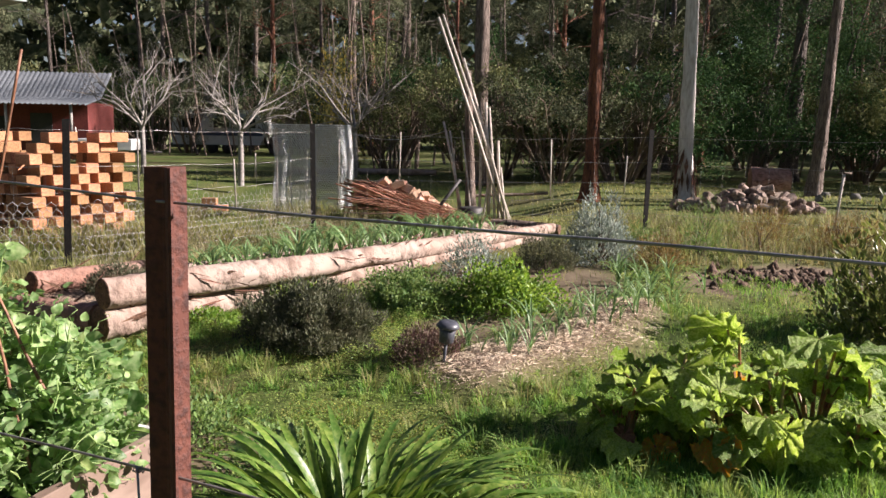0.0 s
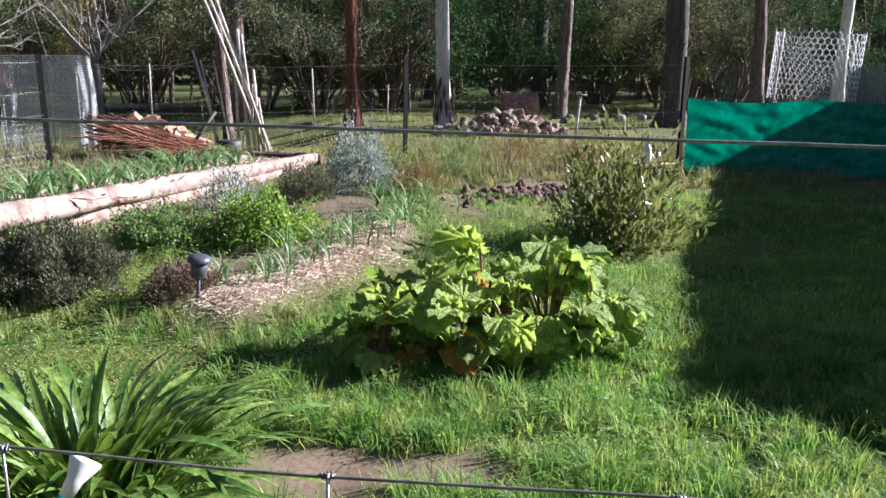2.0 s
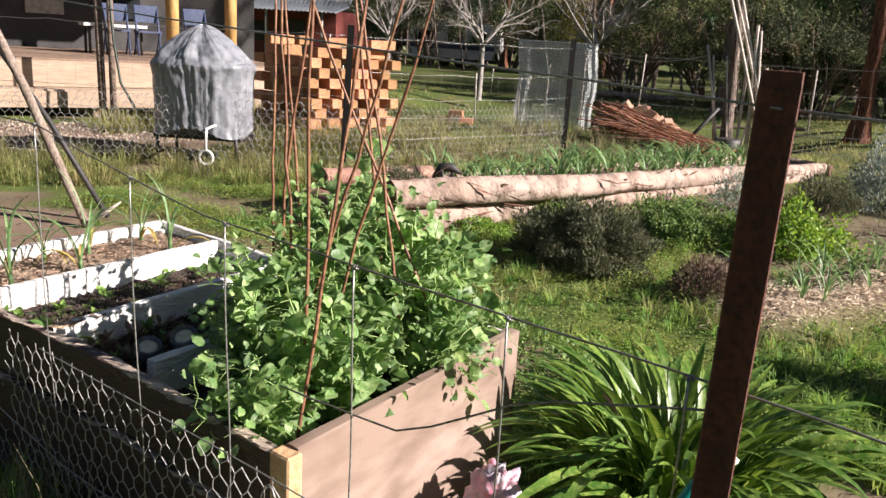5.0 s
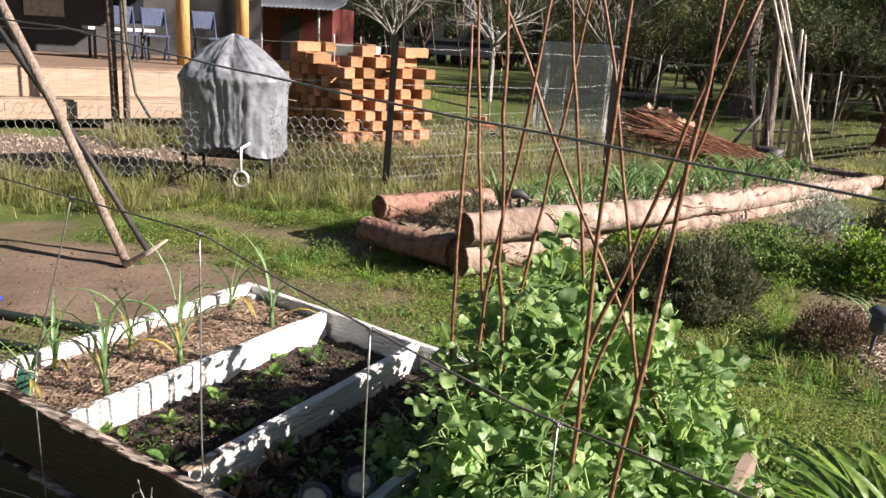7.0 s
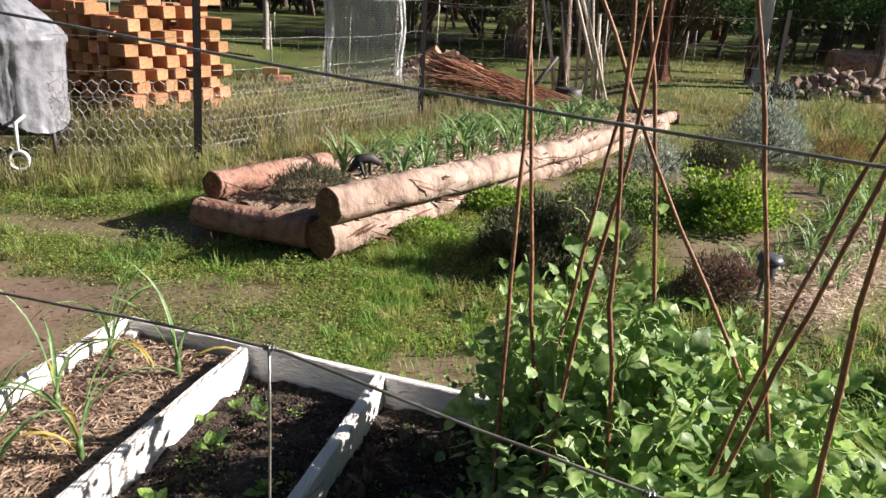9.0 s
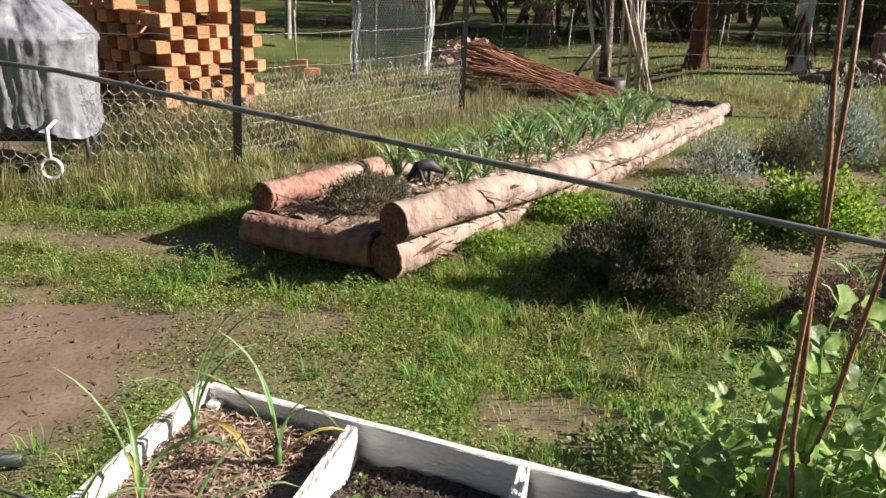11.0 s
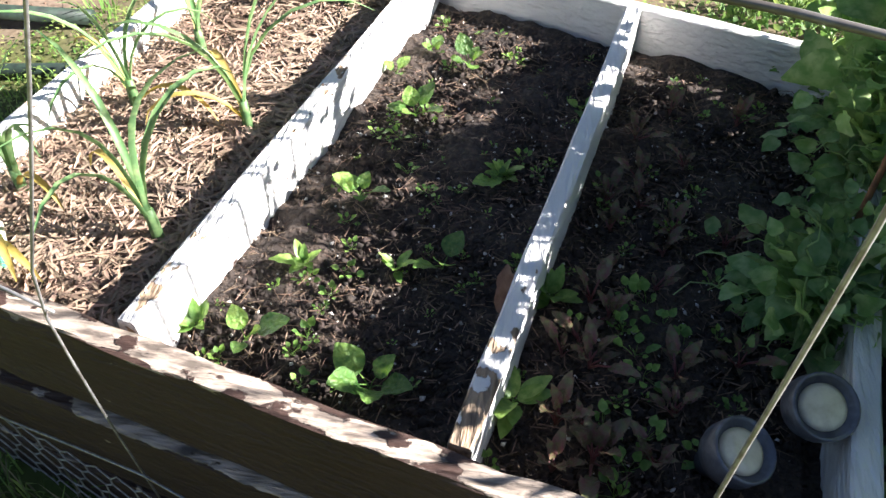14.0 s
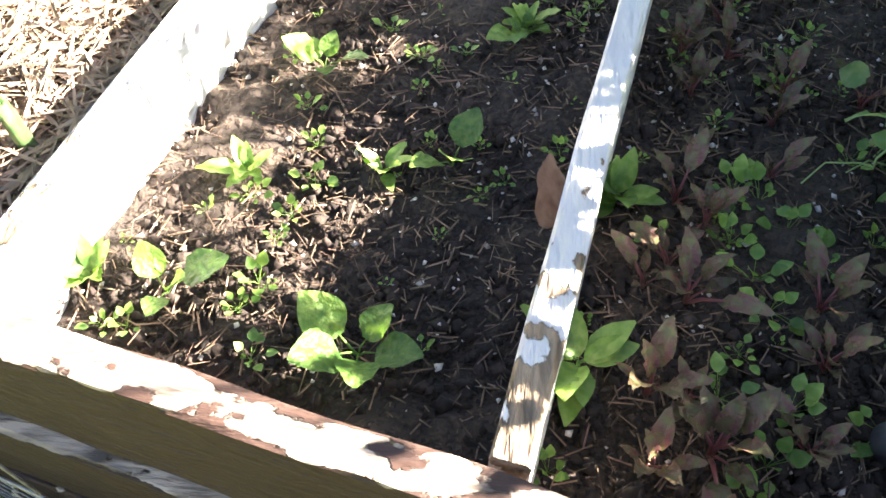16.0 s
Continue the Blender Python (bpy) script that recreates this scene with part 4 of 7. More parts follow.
for px, py in scatter_quad(((-3.0, 2.95), (-2.3, 2.85), (-2.06, 3.25), (-2.86, 3.5)), 26, wr):
    weed_spots.append((px, py, .342, float(wr.uniform(0.5, 0.9))))
plant_row("weed_seedling", "small bright green weed seedling in the soil", "weed", "weeds in the bed", weed_leaves, M["weed"], weed_spots, 9, 71, (5, 70), (0.5, 1.1), 6)
lf = single("fallen_leaf", leaf_geo(0.085, 0.055, 9, 7, 0.25, 0.3, 0.04, 2, 0.8, 3), M["dead_leaf"], "curled brown fallen leaf leaning on the divider", "leaf")
lf.matrix_basis = pose(-2.634, 2.64, .35, 50, -24, 80)


# ---- leeks ----
def strap_geo(L, w, rise, fall, seed, twist=0.0, n=9, vfold=0.35, taper=2.2):
    """A long strap leaf from the origin: rises, arches over in +x and droops."""
    rng = np.random.default_rng(seed)
    t = np.linspace(0, 1, n)
    ang = radians(rise) - radians(rise + fall) * t ** 1.5
    step = L / (n - 1)
    x = np.concatenate([[0], np.cumsum(np.cos(ang[:-1]) * step)])
    z = np.concatenate([[0], np.cumsum(np.sin(ang[:-1]) * step)])
    y = 0.05 * L * np.sin(t * 3 + rng.random() * 6) * t
    wid = w * (0.75 + 0.6 * t) * np.clip((1 - t) * taper, 0.03, 1) ** 0.7
    nx, nz = -np.sin(ang), np.cos(ang)
    rows = []
    for s in (-1, 0, 1):
        lift = abs(s) * wid * vfold
        rows.append(np.stack([x + nx * lift, y + s * wid / 2 + twist * t * lift, z + nz * lift], -1))
    return Geo().grid(np.stack(rows, 1))


def leek(label, group, seed, height, n, old=1):
    rng = np.random.default_rng(seed)
    ob = thing("leek", label, "leek", group)
    part("stem", Geo().tube([(0, 0, -0.03), (0, 0, 0.06 * height / 0.4), (0, 0, 0.2 * height)], [0.011, 0.010, 0.008], 7), M["leek"], ob)
    for k in range(n):
        m = part("leaf", strap_geo(height * rng.uniform(0.65, 1.05), 0.0115 * rng.uniform(0.8, 1.2), rng.uniform(76, 88), rng.uniform(-40, 25) if k % 3 else rng.uniform(20, 90), seed * 20 + k), M["leek"], ob)
        m.matrix_basis = pose(0, 0, height * (0.05 + 0.13 * k / n), 0, 0, (k % 2) * 180 + seed * 57 + float(rng.normal(0, 25)))
    for k in range(old):
        m = part("leaf", strap_geo(height * 0.6, 0.014, rng.uniform(45, 70), rng.uniform(60, 110), seed * 20 + 15 + k), M["leek_old"], ob, "yellowed leaf")
        m.matrix_basis = pose(0, 0, height * 0.06, 0, 0, float(rng.random() * 360))
    return ob


for k, (x, y, h) in enumerate([(-3.21, 2.68, .44), (-3.16, 2.99, .42), (-3.34, 3.22, .40), (-3.40, 3.02, .42), (-3.5, 2.76, .34), (-3.34, 3.57, .44), (-3.08, 3.47, .46), (-3.46, 2.62, .28)]):
    leek("green leek standing in straw mulch", "leeks in the raised bed", 100 + k, h, 5, 1 + k % 2).matrix_basis = pose(x, y, 0.365, 0, 0, k * 40)


# ---- pea plants and their canes ----
def round_leaf(seed):
    """A blunt crumpled pea leaflet, one long."""
    rng = np.random.default_rng(seed)
    t = np.linspace(0, 1, 7)
    w = 0.42 * np.array([0.3, 0.85, 1.0, 1.0, 0.86, 0.6, 0.16])
    s = np.linspace(-1, 1, 5)
    fold = rng.uniform(0.1, 0.75)
    Z = fold * np.abs(w[:, None] * s[None]) ** 1.4 - rng.uniform(-0.1, 0.5) * (t ** 2)[:, None]
    Z = Z + 0.06 * np.sin(t * 9 + rng.random() * 6)[:, None] * s[None] ** 2 + 0.035 * rng.standard_normal((7, 5)) * np.abs(s)[None]
    Y = w[:, None] * s[None] * (1 + 0.05 * rng.standard_normal((7, 5)))
    return Geo().grid(np.stack([t[:, None] * np.ones(5) - 0.06 * np.abs(s)[None], Y, Z], -1))


def pea_plant(seed, h, r):
    rng = np.random.default_rng(seed)
    ob = thing("pea_plant", "bushy green pea plant with tendrils, climbing canes", "pea plant", "peas in the bed")
    stems, leaves, tend = Geo(), Geo(), Geo()
    base_leaf = [round_leaf(s) for s in range(9)]
    bv = [np.concatenate(b.v) for b in base_leaf]
    bf = np.concatenate(base_leaf[0].f4)
    for _ in range(9):
        a = rng.random() * 6.283
        hh = h * rng.uniform(0.5, 1.08)
        rad = r * rng.uniform(0.2, 0.95)
        n = 9
        t = np.linspace(0, 1, n)
        wob = np.cumsum(rng.normal(0, 0.014, (n, 2)), 0)
        pts = np.stack([np.cos(a) * rad * t ** 0.8 + wob[:, 0], np.sin(a) * rad * t ** 0.8 + wob[:, 1], hh * (t - 0.12 * t ** 3 * rng.random())], 1)
        stems.tube(pts, np.linspace(0.005, 0.0025, n), 5, False)
        for i in range(1, n):
            for side in (-1, 1):
                # the clasping pair at the node, then the leaflets along the stalk
                for rep, big in ((0, 1.25), (1, 0.85), (2, 0.6)):
                    if rng.random() < 0.25:
                        continue
                    s = rng.uniform(0.032, 0.086) * big * (1.15 - 0.4 * t[i])
                    R = rot(rng.normal(0, 45), -rng.uniform(-35, 75), math.degrees(a) + side * rng.uniform(15, 120))
                    st = R @ np.array([0.06 * rep + 0.004, 0, 0])
                    v = bv[rng.integers(9)] * s
                    leaves.add(v @ R.T + pts[i] + st, bf)
            if rng.random() < 0.9:
                d = rng.normal(0, 1, 3) + np.array([0, 0, .5])
                d /= np.linalg.norm(d)
                tt = np.linspace(0, 1, 12)
                L = rng.uniform(0.07, 0.17)
                sp = np.stack([np.cos(tt * 16) * 0.02 * tt ** 2, np.sin(tt * 16) * 0.02 * tt ** 2, -0.04 * tt ** 2], 1)
                tend.tube(pts[i] + d * L * tt[:, None] + sp, np.linspace(0.0024, 0.0012, 12), 3, False)
    part("stem", stems, M["pea_stem"], ob)
    part("foliage", leaves, M["pea"], ob)
    tagged(part("tendril", tend, M["pea_stem"], ob, "pale curling tendril growth"), kind="stuff")
    return ob


pea_spots = [(-1.94, 3.05, .60, .2), (-1.72, 3.0, .55, .2), (-1.46, 2.98, .42, .2), (-1.9, 2.83, .49, .18), (-1.75, 2.72, .53, .22), (-1.50, 2.70, .45, .2), (-1.87, 2.62, .43, .17), (-1.8, 2.45, .45, .2), (-1.62, 2.36, .33, .18), (-1.9, 2.4, .32, .16), (-1.72, 2.2, .22, .18), (-1.95, 3.2, .42, .18), (-1.97, 2.98, .34, .12), (-1.42, 2.84, .3, .16), (-2.15, 2.70, .12, .05)]
for k, (x, y, h, r) in enumerate(pea_spots):
    pea_plant(200 + k, h * 1.17, r * 1.1).matrix_basis = pose(x, y, 0.32)


def cane(a, b, r, seed, label="thin brown cane stuck in the bed", group="canes in the peas", material="cane"):
    rng = np.random.default_rng(seed)
    t = np.linspace(0, 1, 14)
    a, b = np.array(a), np.array(b)
    L = np.linalg.norm(b - a)
    p = a + (b - a) * t[:, None] + np.cumsum(rng.normal(0, 0.003 * L, (14, 3)), 0) * (t * (1 - t) * 4)[:, None]
    rr = np.linspace(1.15, 0.75, 14) * r
    rr[::3] *= 1.18
    return single("cane", Geo().tube(p, rr, 7), M[material], label, "cane", "", group)


for k, (a, b) in enumerate([
        ((-2.09, 2.84, .32), (-2.10, 2.84, 1.62)), ((-1.96, 2.90, .32), (-2.11, 2.90, 1.9)), ((-2.04, 3.0, .32), (-1.81, 3.0, 1.85)),
        ((-2.03, 2.72, .32), (-1.84, 2.72, 1.9)), ((-1.87, 2.62, .32), (-1.96, 2.62, 1.9)), ((-1.67, 2.95, .32), (-1.90, 2.95, 1.9)),
        ((-1.31, 2.78, .32), (-2.12, 2.78, 1.9)), ((-1.47, 2.68, .32), (-1.81, 2.68, 1.9)), ((-1.85, 2.5, .32), (-1.42, 2.5, 1.8)), ((-1.77, 2.62, .32), (-1.41, 2.62, 1.7)),
        ((-1.66, 2.3, .32), (-1.62, 2.28, 1.95)), ((-1.60, 2.16, .32), (-1.47, 2.3, 1.9))]):
    cane(a, b, 0.0048, 300 + k)


# ---- two garden lamps lying on the bed's corner ----
def lamp_head(at, r, label):
    ob = thing("garden_lamp", label, "garden lamp", "lamp heads on the bed", at)
    g = Geo()
    ang = np.linspace(0, 2 * np.pi, 28)
    prof = [(r * 0.55, -0.05), (r * 0.9, -0.045), (r, -0.03), (r, 0.0), (r * 0.93, 0.004), (r * 0.88, -0.006), (r * 0.7, -0.012)]
    g.grid(np.array([[(p[0] * math.cos(a), p[0] * math.sin(a), p[1]) for p in prof] for a in ang]))
    part("housing", g, M["lamp_grey"], ob, "grey metal rim")
    part("disc", Geo().tube([(0, 0, -0.02), (0, 0, -0.008), (0, 0, -0.004)], [r * 0.7, r * 0.7, r * 0.55], 28), M["cream_disc"], ob, "cream lamp glass")
    part("back", Geo().tube([(0, 0, -0.09), (0, 0, -0.045)], [r * 0.45, r * 0.55], 20), M["grey_plastic"], ob)


lamp_head(pose(-2.30, 2.405, 0.43, 14, 18, 0), 0.044, "round grey garden lamp head with cream glass, lying on soil")
lamp_head(pose(-2.205, 2.462, 0.465, 24, -14, 40), 0.044, "round grey lamp head leaning on a divider board")

# ---- glove, blue tub and pipes beside the bed ----
sponge = thing("sponge", "green scouring sponge leaning in the bed's corner", "sponge")
part("scourer", Geo().box((0, -.006, .04), (.058, .012, .082), None, .005), M["scourer"], sponge, "faded green scouring pad", False)
part("foam", Geo().box((0, .0085, .04), (.056, .015, .08), None, .005), M["foam"], sponge, "pale cream foam", False)
sponge.matrix_basis = pose(-3.455, 2.582, .385, -14, 6, 8)
tub = thing("tub", "blue square plastic tub standing beside the bed", "tub")


def square_ring(r, z, n=32):
    a = np.linspace(0, 2 * np.pi, n + 1)
    k = (np.abs(np.cos(a)) ** 6 + np.abs(np.sin(a)) ** 6) ** (-1 / 6)
    return np.stack([r * k * np.cos(a), r * k * np.sin(a), np.full(n + 1, z)], 1)


part("body", Geo().grid(np.stack([square_ring(r, z) for r, z in ((.001, .012), (.14, 0), (.145, .01), (.172, .26), (.182, .262), (.182, .285), (.176, .287), (.188, .372), (.205, .374), (.205, .39), (.185, .39), (.14, .02), (.001, .02))])), M["blue"], tub)
tub.matrix_basis = pose(-4.8, 3.36, -0.15)
for k, (pts, r) in enumerate([([(-6.2, 3.9), (-5.28, 4.05), (-4.8, 4.1), (-4.2, 4.1)], .028), ([(-5.6, 3.7), (-4.95, 3.74), (-4.36, 3.78), (-3.7, 3.86)], .024)]):
    P = np.array([(x, y, float(gz(x, y)) + r) for x, y in pts])
    single("pipe", Geo().tube(P, r, 10), M["hose"], "dark irrigation pipe lying on bare soil", "pipe", "", "pipes by the bed")


# ---- near fence ----
def build_near_fence():
    f = thing("wire_fence", "low wire garden fence on a rusty star picket", "fence")
    zb, zt = -0.3, 1.445
    g = Geo()
    prof = []
    for a in (-58, 62, 182):
        c, s = math.cos(radians(a)), math.sin(radians(a))
        for d, w in ((0.006, -0.004), (0.030, -0.0035), (0.032, 0.0), (0.030, 0.0035), (0.006, 0.004)):
            prof.append((c * d - s * w, s * d + c * w))
    prof = np.array(prof)
    zs = np.concatenate([np.linspace(zb, zt - 0.02, 40), [zt]])
    k = len(prof)
    lean = np.array([0.008, 0.02])
    V = np.zeros((len(zs), k, 3))
    for i, z in enumerate(zs):
        V[i, :, :2] = prof * (0.97 if i == len(zs) - 1 else 1) + np.array([-0.540, 1.548]) + lean * (z - 1.0)
        V[i, :, 2] = z
    i, j = np.meshgrid(np.arange(len(zs) - 1), np.arange(k), indexing="ij")
    j2 = (j + 1) % k
    g.add(V.reshape(-1, 3), np.stack([i * k + j, i * k + j2, (i + 1) * k + j2, (i + 1) * k + j], -1).reshape(-1, 4))
    c = np.array([[-0.540 + .004, 1.548 + .009, zt + .001]])
    o = (len(zs) - 1) * k
    g.add(np.concatenate([V[-1], c]), None, [(q, (q + 1) % k, k) for q in range(k)])
    post = part("star_picket", g, M["rust"], f, "rusty red-brown steel star picket", False)
    a = radians(-58)
    for z in np.arange(0.15, 1.42, 0.105):
        h = part("hole", Geo().tube([(-0.002, 0, 0), (0.0045, 0, 0)], 0.0045, 8), M["dark"], post)
        p = np.array([-0.540, 1.548]) + lean * (z - 1.0) + np.array([math.cos(a), math.sin(a)]) * 0.021
        h.matrix_basis = pose(p[0], p[1], z, 0, 0, -58 + 90)
    xs = np.linspace(-4.6, 2.6, 90)
    rng = np.random.default_rng(8)

    def line(z, amp):
        w = np.cumsum(rng.normal(0, amp, len(xs)))
        w -= np.linspace(w[0], w[-1], len(xs))
        return np.stack([xs, fence_y(xs), z + w], 1)

    ztop = np.interp(xs, [-4.6, -2.9, -2.4, -1.8, -0.54, 0.7, 2.6], [1.6, 1.553, 1.508, 1.468, 1.405, 1.375, 1.34])
    part("top_cable", Geo().tube(line(ztop, 0.0006), 0.0021, 6), M["cable"], f, "dark grey top cable")
    z2 = np.interp(xs, [-4.6, -3.0, -2.44, -2.2, -1.7, -0.54, 0, 2.6], [1.12, 1.155, 1.168, 1.12, 1.04, 1.01, 0.985, 0.96])
    part("wire", Geo().tube(line(z2, 0.0009), 0.0022, 5), M["old_wire"], f)
    z3 = np.interp(xs, [-1.5, -1.1, -0.85, -0.56, 0.3, 2.6], [0.70, 0.72, 0.88, 0.97, 0.74, 0.7])
    q = line(z3, 0.0009)
    part("wire", Geo().tube(q[(xs > -1.5) & (xs < -0.5)], 0.0022, 5), M["old_wire"], f)
    for z in (0.80, 0.62):
        part("wire", Geo().tube(line(z, 0.0014)[xs > -0.6], 0.0018, 5), M["wire"], f)
    part("wire", Geo().tube(line(0.60, 0.0009)[xs < -3.12], 0.0024, 5), M["wire"], f)
    q = line(0.46, 0.0012)
    q[:, 1] = foot_y(xs) - 0.004
    part("wire", Geo().tube(q[xs > -2.5], 0.002, 5), M["wire"], f)
    q = line(np.interp(xs, [-4.6, -3.5, -3.15, -2.4, -0.5], [0.06, 0.11, 0.20, 0.10, 0.15]), 0.0012)
    q[:, 1] = foot_y(xs) - 0.004
    part("wire", Geo().tube(q, 0.0024, 5), M["wire"], f)
    for n, x in enumerate((-3.75, -3.4, -2.91, -2.435, -1.98, -1.62, -1.24, -0.90, -0.60, -0.27, 0.115, 0.5, 0.9)):
        y = float(fence_y(x))
        z0 = float(np.interp(x, xs, z2))
        t = np.linspace(0, 1, 12)
        side = -0.24 * min(1, max(0, -2.6 - x) * 4) * np.minimum(t * 2, 1)
        px = x + side + 0.02 * np.sin(t * 5 + n) * t
        p = np.stack([px, fence_y(px) - .003, z0 - (z0 - .1) * t], 1)
        part("stay", Geo().tube(p, 0.002, 5), M["wire"], f)
        kn = np.linspace(0, 1, 16)
        part("knot", Geo().tube(np.stack([x - 0.008 + 0.016 * kn, y + 0.0045 * np.cos(kn * 25), z0 - .004 + 0.0045 * np.sin(kn * 25)], 1), 0.0016, 4), M["wire"], f)
    return f


near_fence = build_near_fence()


def hex_net(origin, ux, uy, w, h, cell, r, rng, jit=0.12):
    """Hexagonal wire netting over w by h, its long cell axis along uy."""
    dx, dy = cell, cell * 0.9
    A, B = [], []
    nx, ny = int(w / dx) + 1, int(h / (dy * 1.0)) + 1
    P = {}

    def pt(i, j, k):
        key = (i, j, k)
        if key not in P:
            x = i * dx + (dx / 2 if j % 2 else 0)
            y = j * dy + (0.0 if k == 0 else dy * 0.55)
            P[key] = np.array([x + rng.normal(0, jit * cell * 0.4), y + rng.normal(0, jit * cell * 0.4)])
        return P[key]

    for j in range(ny):
        for i in range(nx):
            A.append(pt(i, j, 0))
            B.append(pt(i, j, 1))
            for q in ((i, i + 1) if j % 2 else (i - 1, i)):
                if 0 <= q <= nx:
                    A.append(pt(i, j, 1))
                    B.append(pt(q, j + 1, 0))
    A, B = np.array(A), np.array(B)
    ok = (A[:, 0] >= 0) & (B[:, 0] >= 0) & (A[:, 0] <= w) & (B[:, 0] <= w) & (B[:, 1] <= h + dy * .3)
    A, B = A[ok], B[ok]
    o, ux, uy = np.array(origin), np.array(ux), np.array(uy)
    to = lambda q: o + q[:, :1] * ux + q[:, 1:] * uy
    return to(A), to(B), r


rn = np.random.default_rng(9)
fd = np.array([1, -0.31, 0]) / math.hypot(1, 0.31)
for xa, xb, zt in ((-4.5, -2.75, 0.10), (-2.75, -1.42, 0.46)):
    A, B, r = hex_net((xa, float(foot_y(xa)) + 0.004, -0.16), fd, (0.0, 0, 1), (xb - xa) / fd[0], zt + 0.16, 0.056, 0.0019, rn)
    tagged(part("chicken_wire", Geo().sticks(A, B, r), M["mesh_wire"], near_fence, "sagging galvanised chicken wire"), kind="stuff")
g = Geo()
for k in range(9):
    x = -1.35 + 0.16 * k + rn.normal(0, .03)
    t = np.linspace(0, 1, 12)
    hgt = rn.uniform(.35, .75)
    s = rn.choice([-1, 1]) * rn.uniform(.1, .3)
    g.tube(np.stack([x + s * t ** 1.6, fence_y(x + s * t) - .02 - .02 * np.sin(t * 3), 0.05 + hgt * np.sin(t * 2.2)], 1), 0.0018, 5)
part("loose_wire", g, M["wire"], near_fence, "bent loose wire ends")


# ---- rhubarb ----
def rhubarb_leaf(seed):
    """A broad heart-shaped leaf, one long from its stalk's end, puckered between the veins and frilled at the edge."""
    rng = np.random.default_rng(seed)
    th = np.radians(np.linspace(-160, 160, 65))[:, None]
    r = np.linspace(0.04, 1, 9)[None]
    ph = rng.random(5) * 6.283
    out = (0.34 + 0.66 * np.cos(th / 2) ** 2) * (1 + 0.03 * np.sin(7 * th + ph[0]) + 0.025 * np.sin(16 * th + ph[1]))
    x, y = out * r * np.cos(th), 0.8 * out * r * np.sin(th)
    frill = 0.09 * np.sin(7 * th + ph[2]) + 0.085 * np.sin(15 * th + ph[3])
    z = frill * r ** 2.0 + 0.06 * (np.abs(np.sin(4.5 * th)) - 0.5) * r * (1.3 - r) * 2
    z = z + rng.uniform(-0.15, 0.35) * np.abs(y) ** 1.3 - rng.uniform(0.05, 0.55) * np.maximum(x, 0) ** 2 + 0.018 * rng.standard_normal(x.shape) * r
    z = z + rng.uniform(-0.25, 0.25) * y * x
    return Geo().grid(np.stack([x, y, z], -1))


def build_rhubarb():
    ob = thing("rhubarb", "large rhubarb clump with crinkled, partly yellowed leaves", "rhubarb")
    rng = np.random.default_rng(36)
    geos = [rhubarb_leaf(s + 3) for s in range(10)]
    meshes = {}
    crowns = [(-.40, -.02, .92), (0.02, .14, 1.05), (.36, .06, .95), (.08, -.26, .78), (.60, -.12, .68), (-.66, -.16, .60), (-.2, -.3, .62), (.42, -.34, .5)]
    n = 136
    for k in range(n):
        ox, oy, cs = crowns[k % 8]
        a = k * 137.5 + rng.normal(0, 16)
        f = (k // 8 + 0.5) / (n / 8)
        c, s = math.cos(radians(a)), math.sin(radians(a))
        rad = 0.34 * cs * math.sqrt(f) * rng.uniform(0.7, 1.2)
        big = rng.random() ** 0.8
        size = (0.085 + 0.17 * big ** 1.3 * (1.1 - 0.3 * f)) * (.6 + .4 * cs)
        h = max(0.06, (0.62 - 0.38 * f) * cs * rng.uniform(0.55, 1.1))
        h = min(h, 0.6)
        tip = np.array([ox + c * rad, oy + s * rad * 0.85, h])
        mid = np.array([ox + c * rad * 0.35, oy + s * rad * 0.3, h * 0.62])
        t = np.linspace(0, 1, 6)[:, None]
        p = (1 - t) ** 2 * np.array([ox + c * .03, oy + s * .03, 0]) + 2 * t * (1 - t) * mid + t ** 2 * tip
        part("stalk", Geo().tube(p, np.linspace(0.013, 0.007, 6), 6), M["rhubarb_stalk"], ob)
        roll = rng.random()
        m = "rhubarb_old" if roll < 0.05 or (0.1 < f < 0.35 and roll < 0.18) else "rhubarb_dead" if roll < 0.09 or (f > .85 and roll < .28) else "rhubarb"
        lab = {"rhubarb_old": "yellow-orange fading leaf", "rhubarb_dead": "withered brown leaf"}.get(m, "")
        i = int(rng.integers(10))
        if (i, m) not in meshes:
            meshes[i, m] = geos[i].mesh("leaf")
            meshes[i, m].materials.append(M[m])
        lf = part("leaf", meshes[i, m], M[m], ob, lab)
        if m == "rhubarb_dead":
            size *= 0.7
        lf.matrix_basis = pose(*tip, rng.normal(14, 26), rng.uniform(-35, 30) + 32 * f, a + rng.normal(0, 45)) @ Matrix.Scale(size, 4)
    ob.matrix_basis = pose(1.20, 4.70, float(gz(1.20, 4.70)) - 0.02)


build_rhubarb()


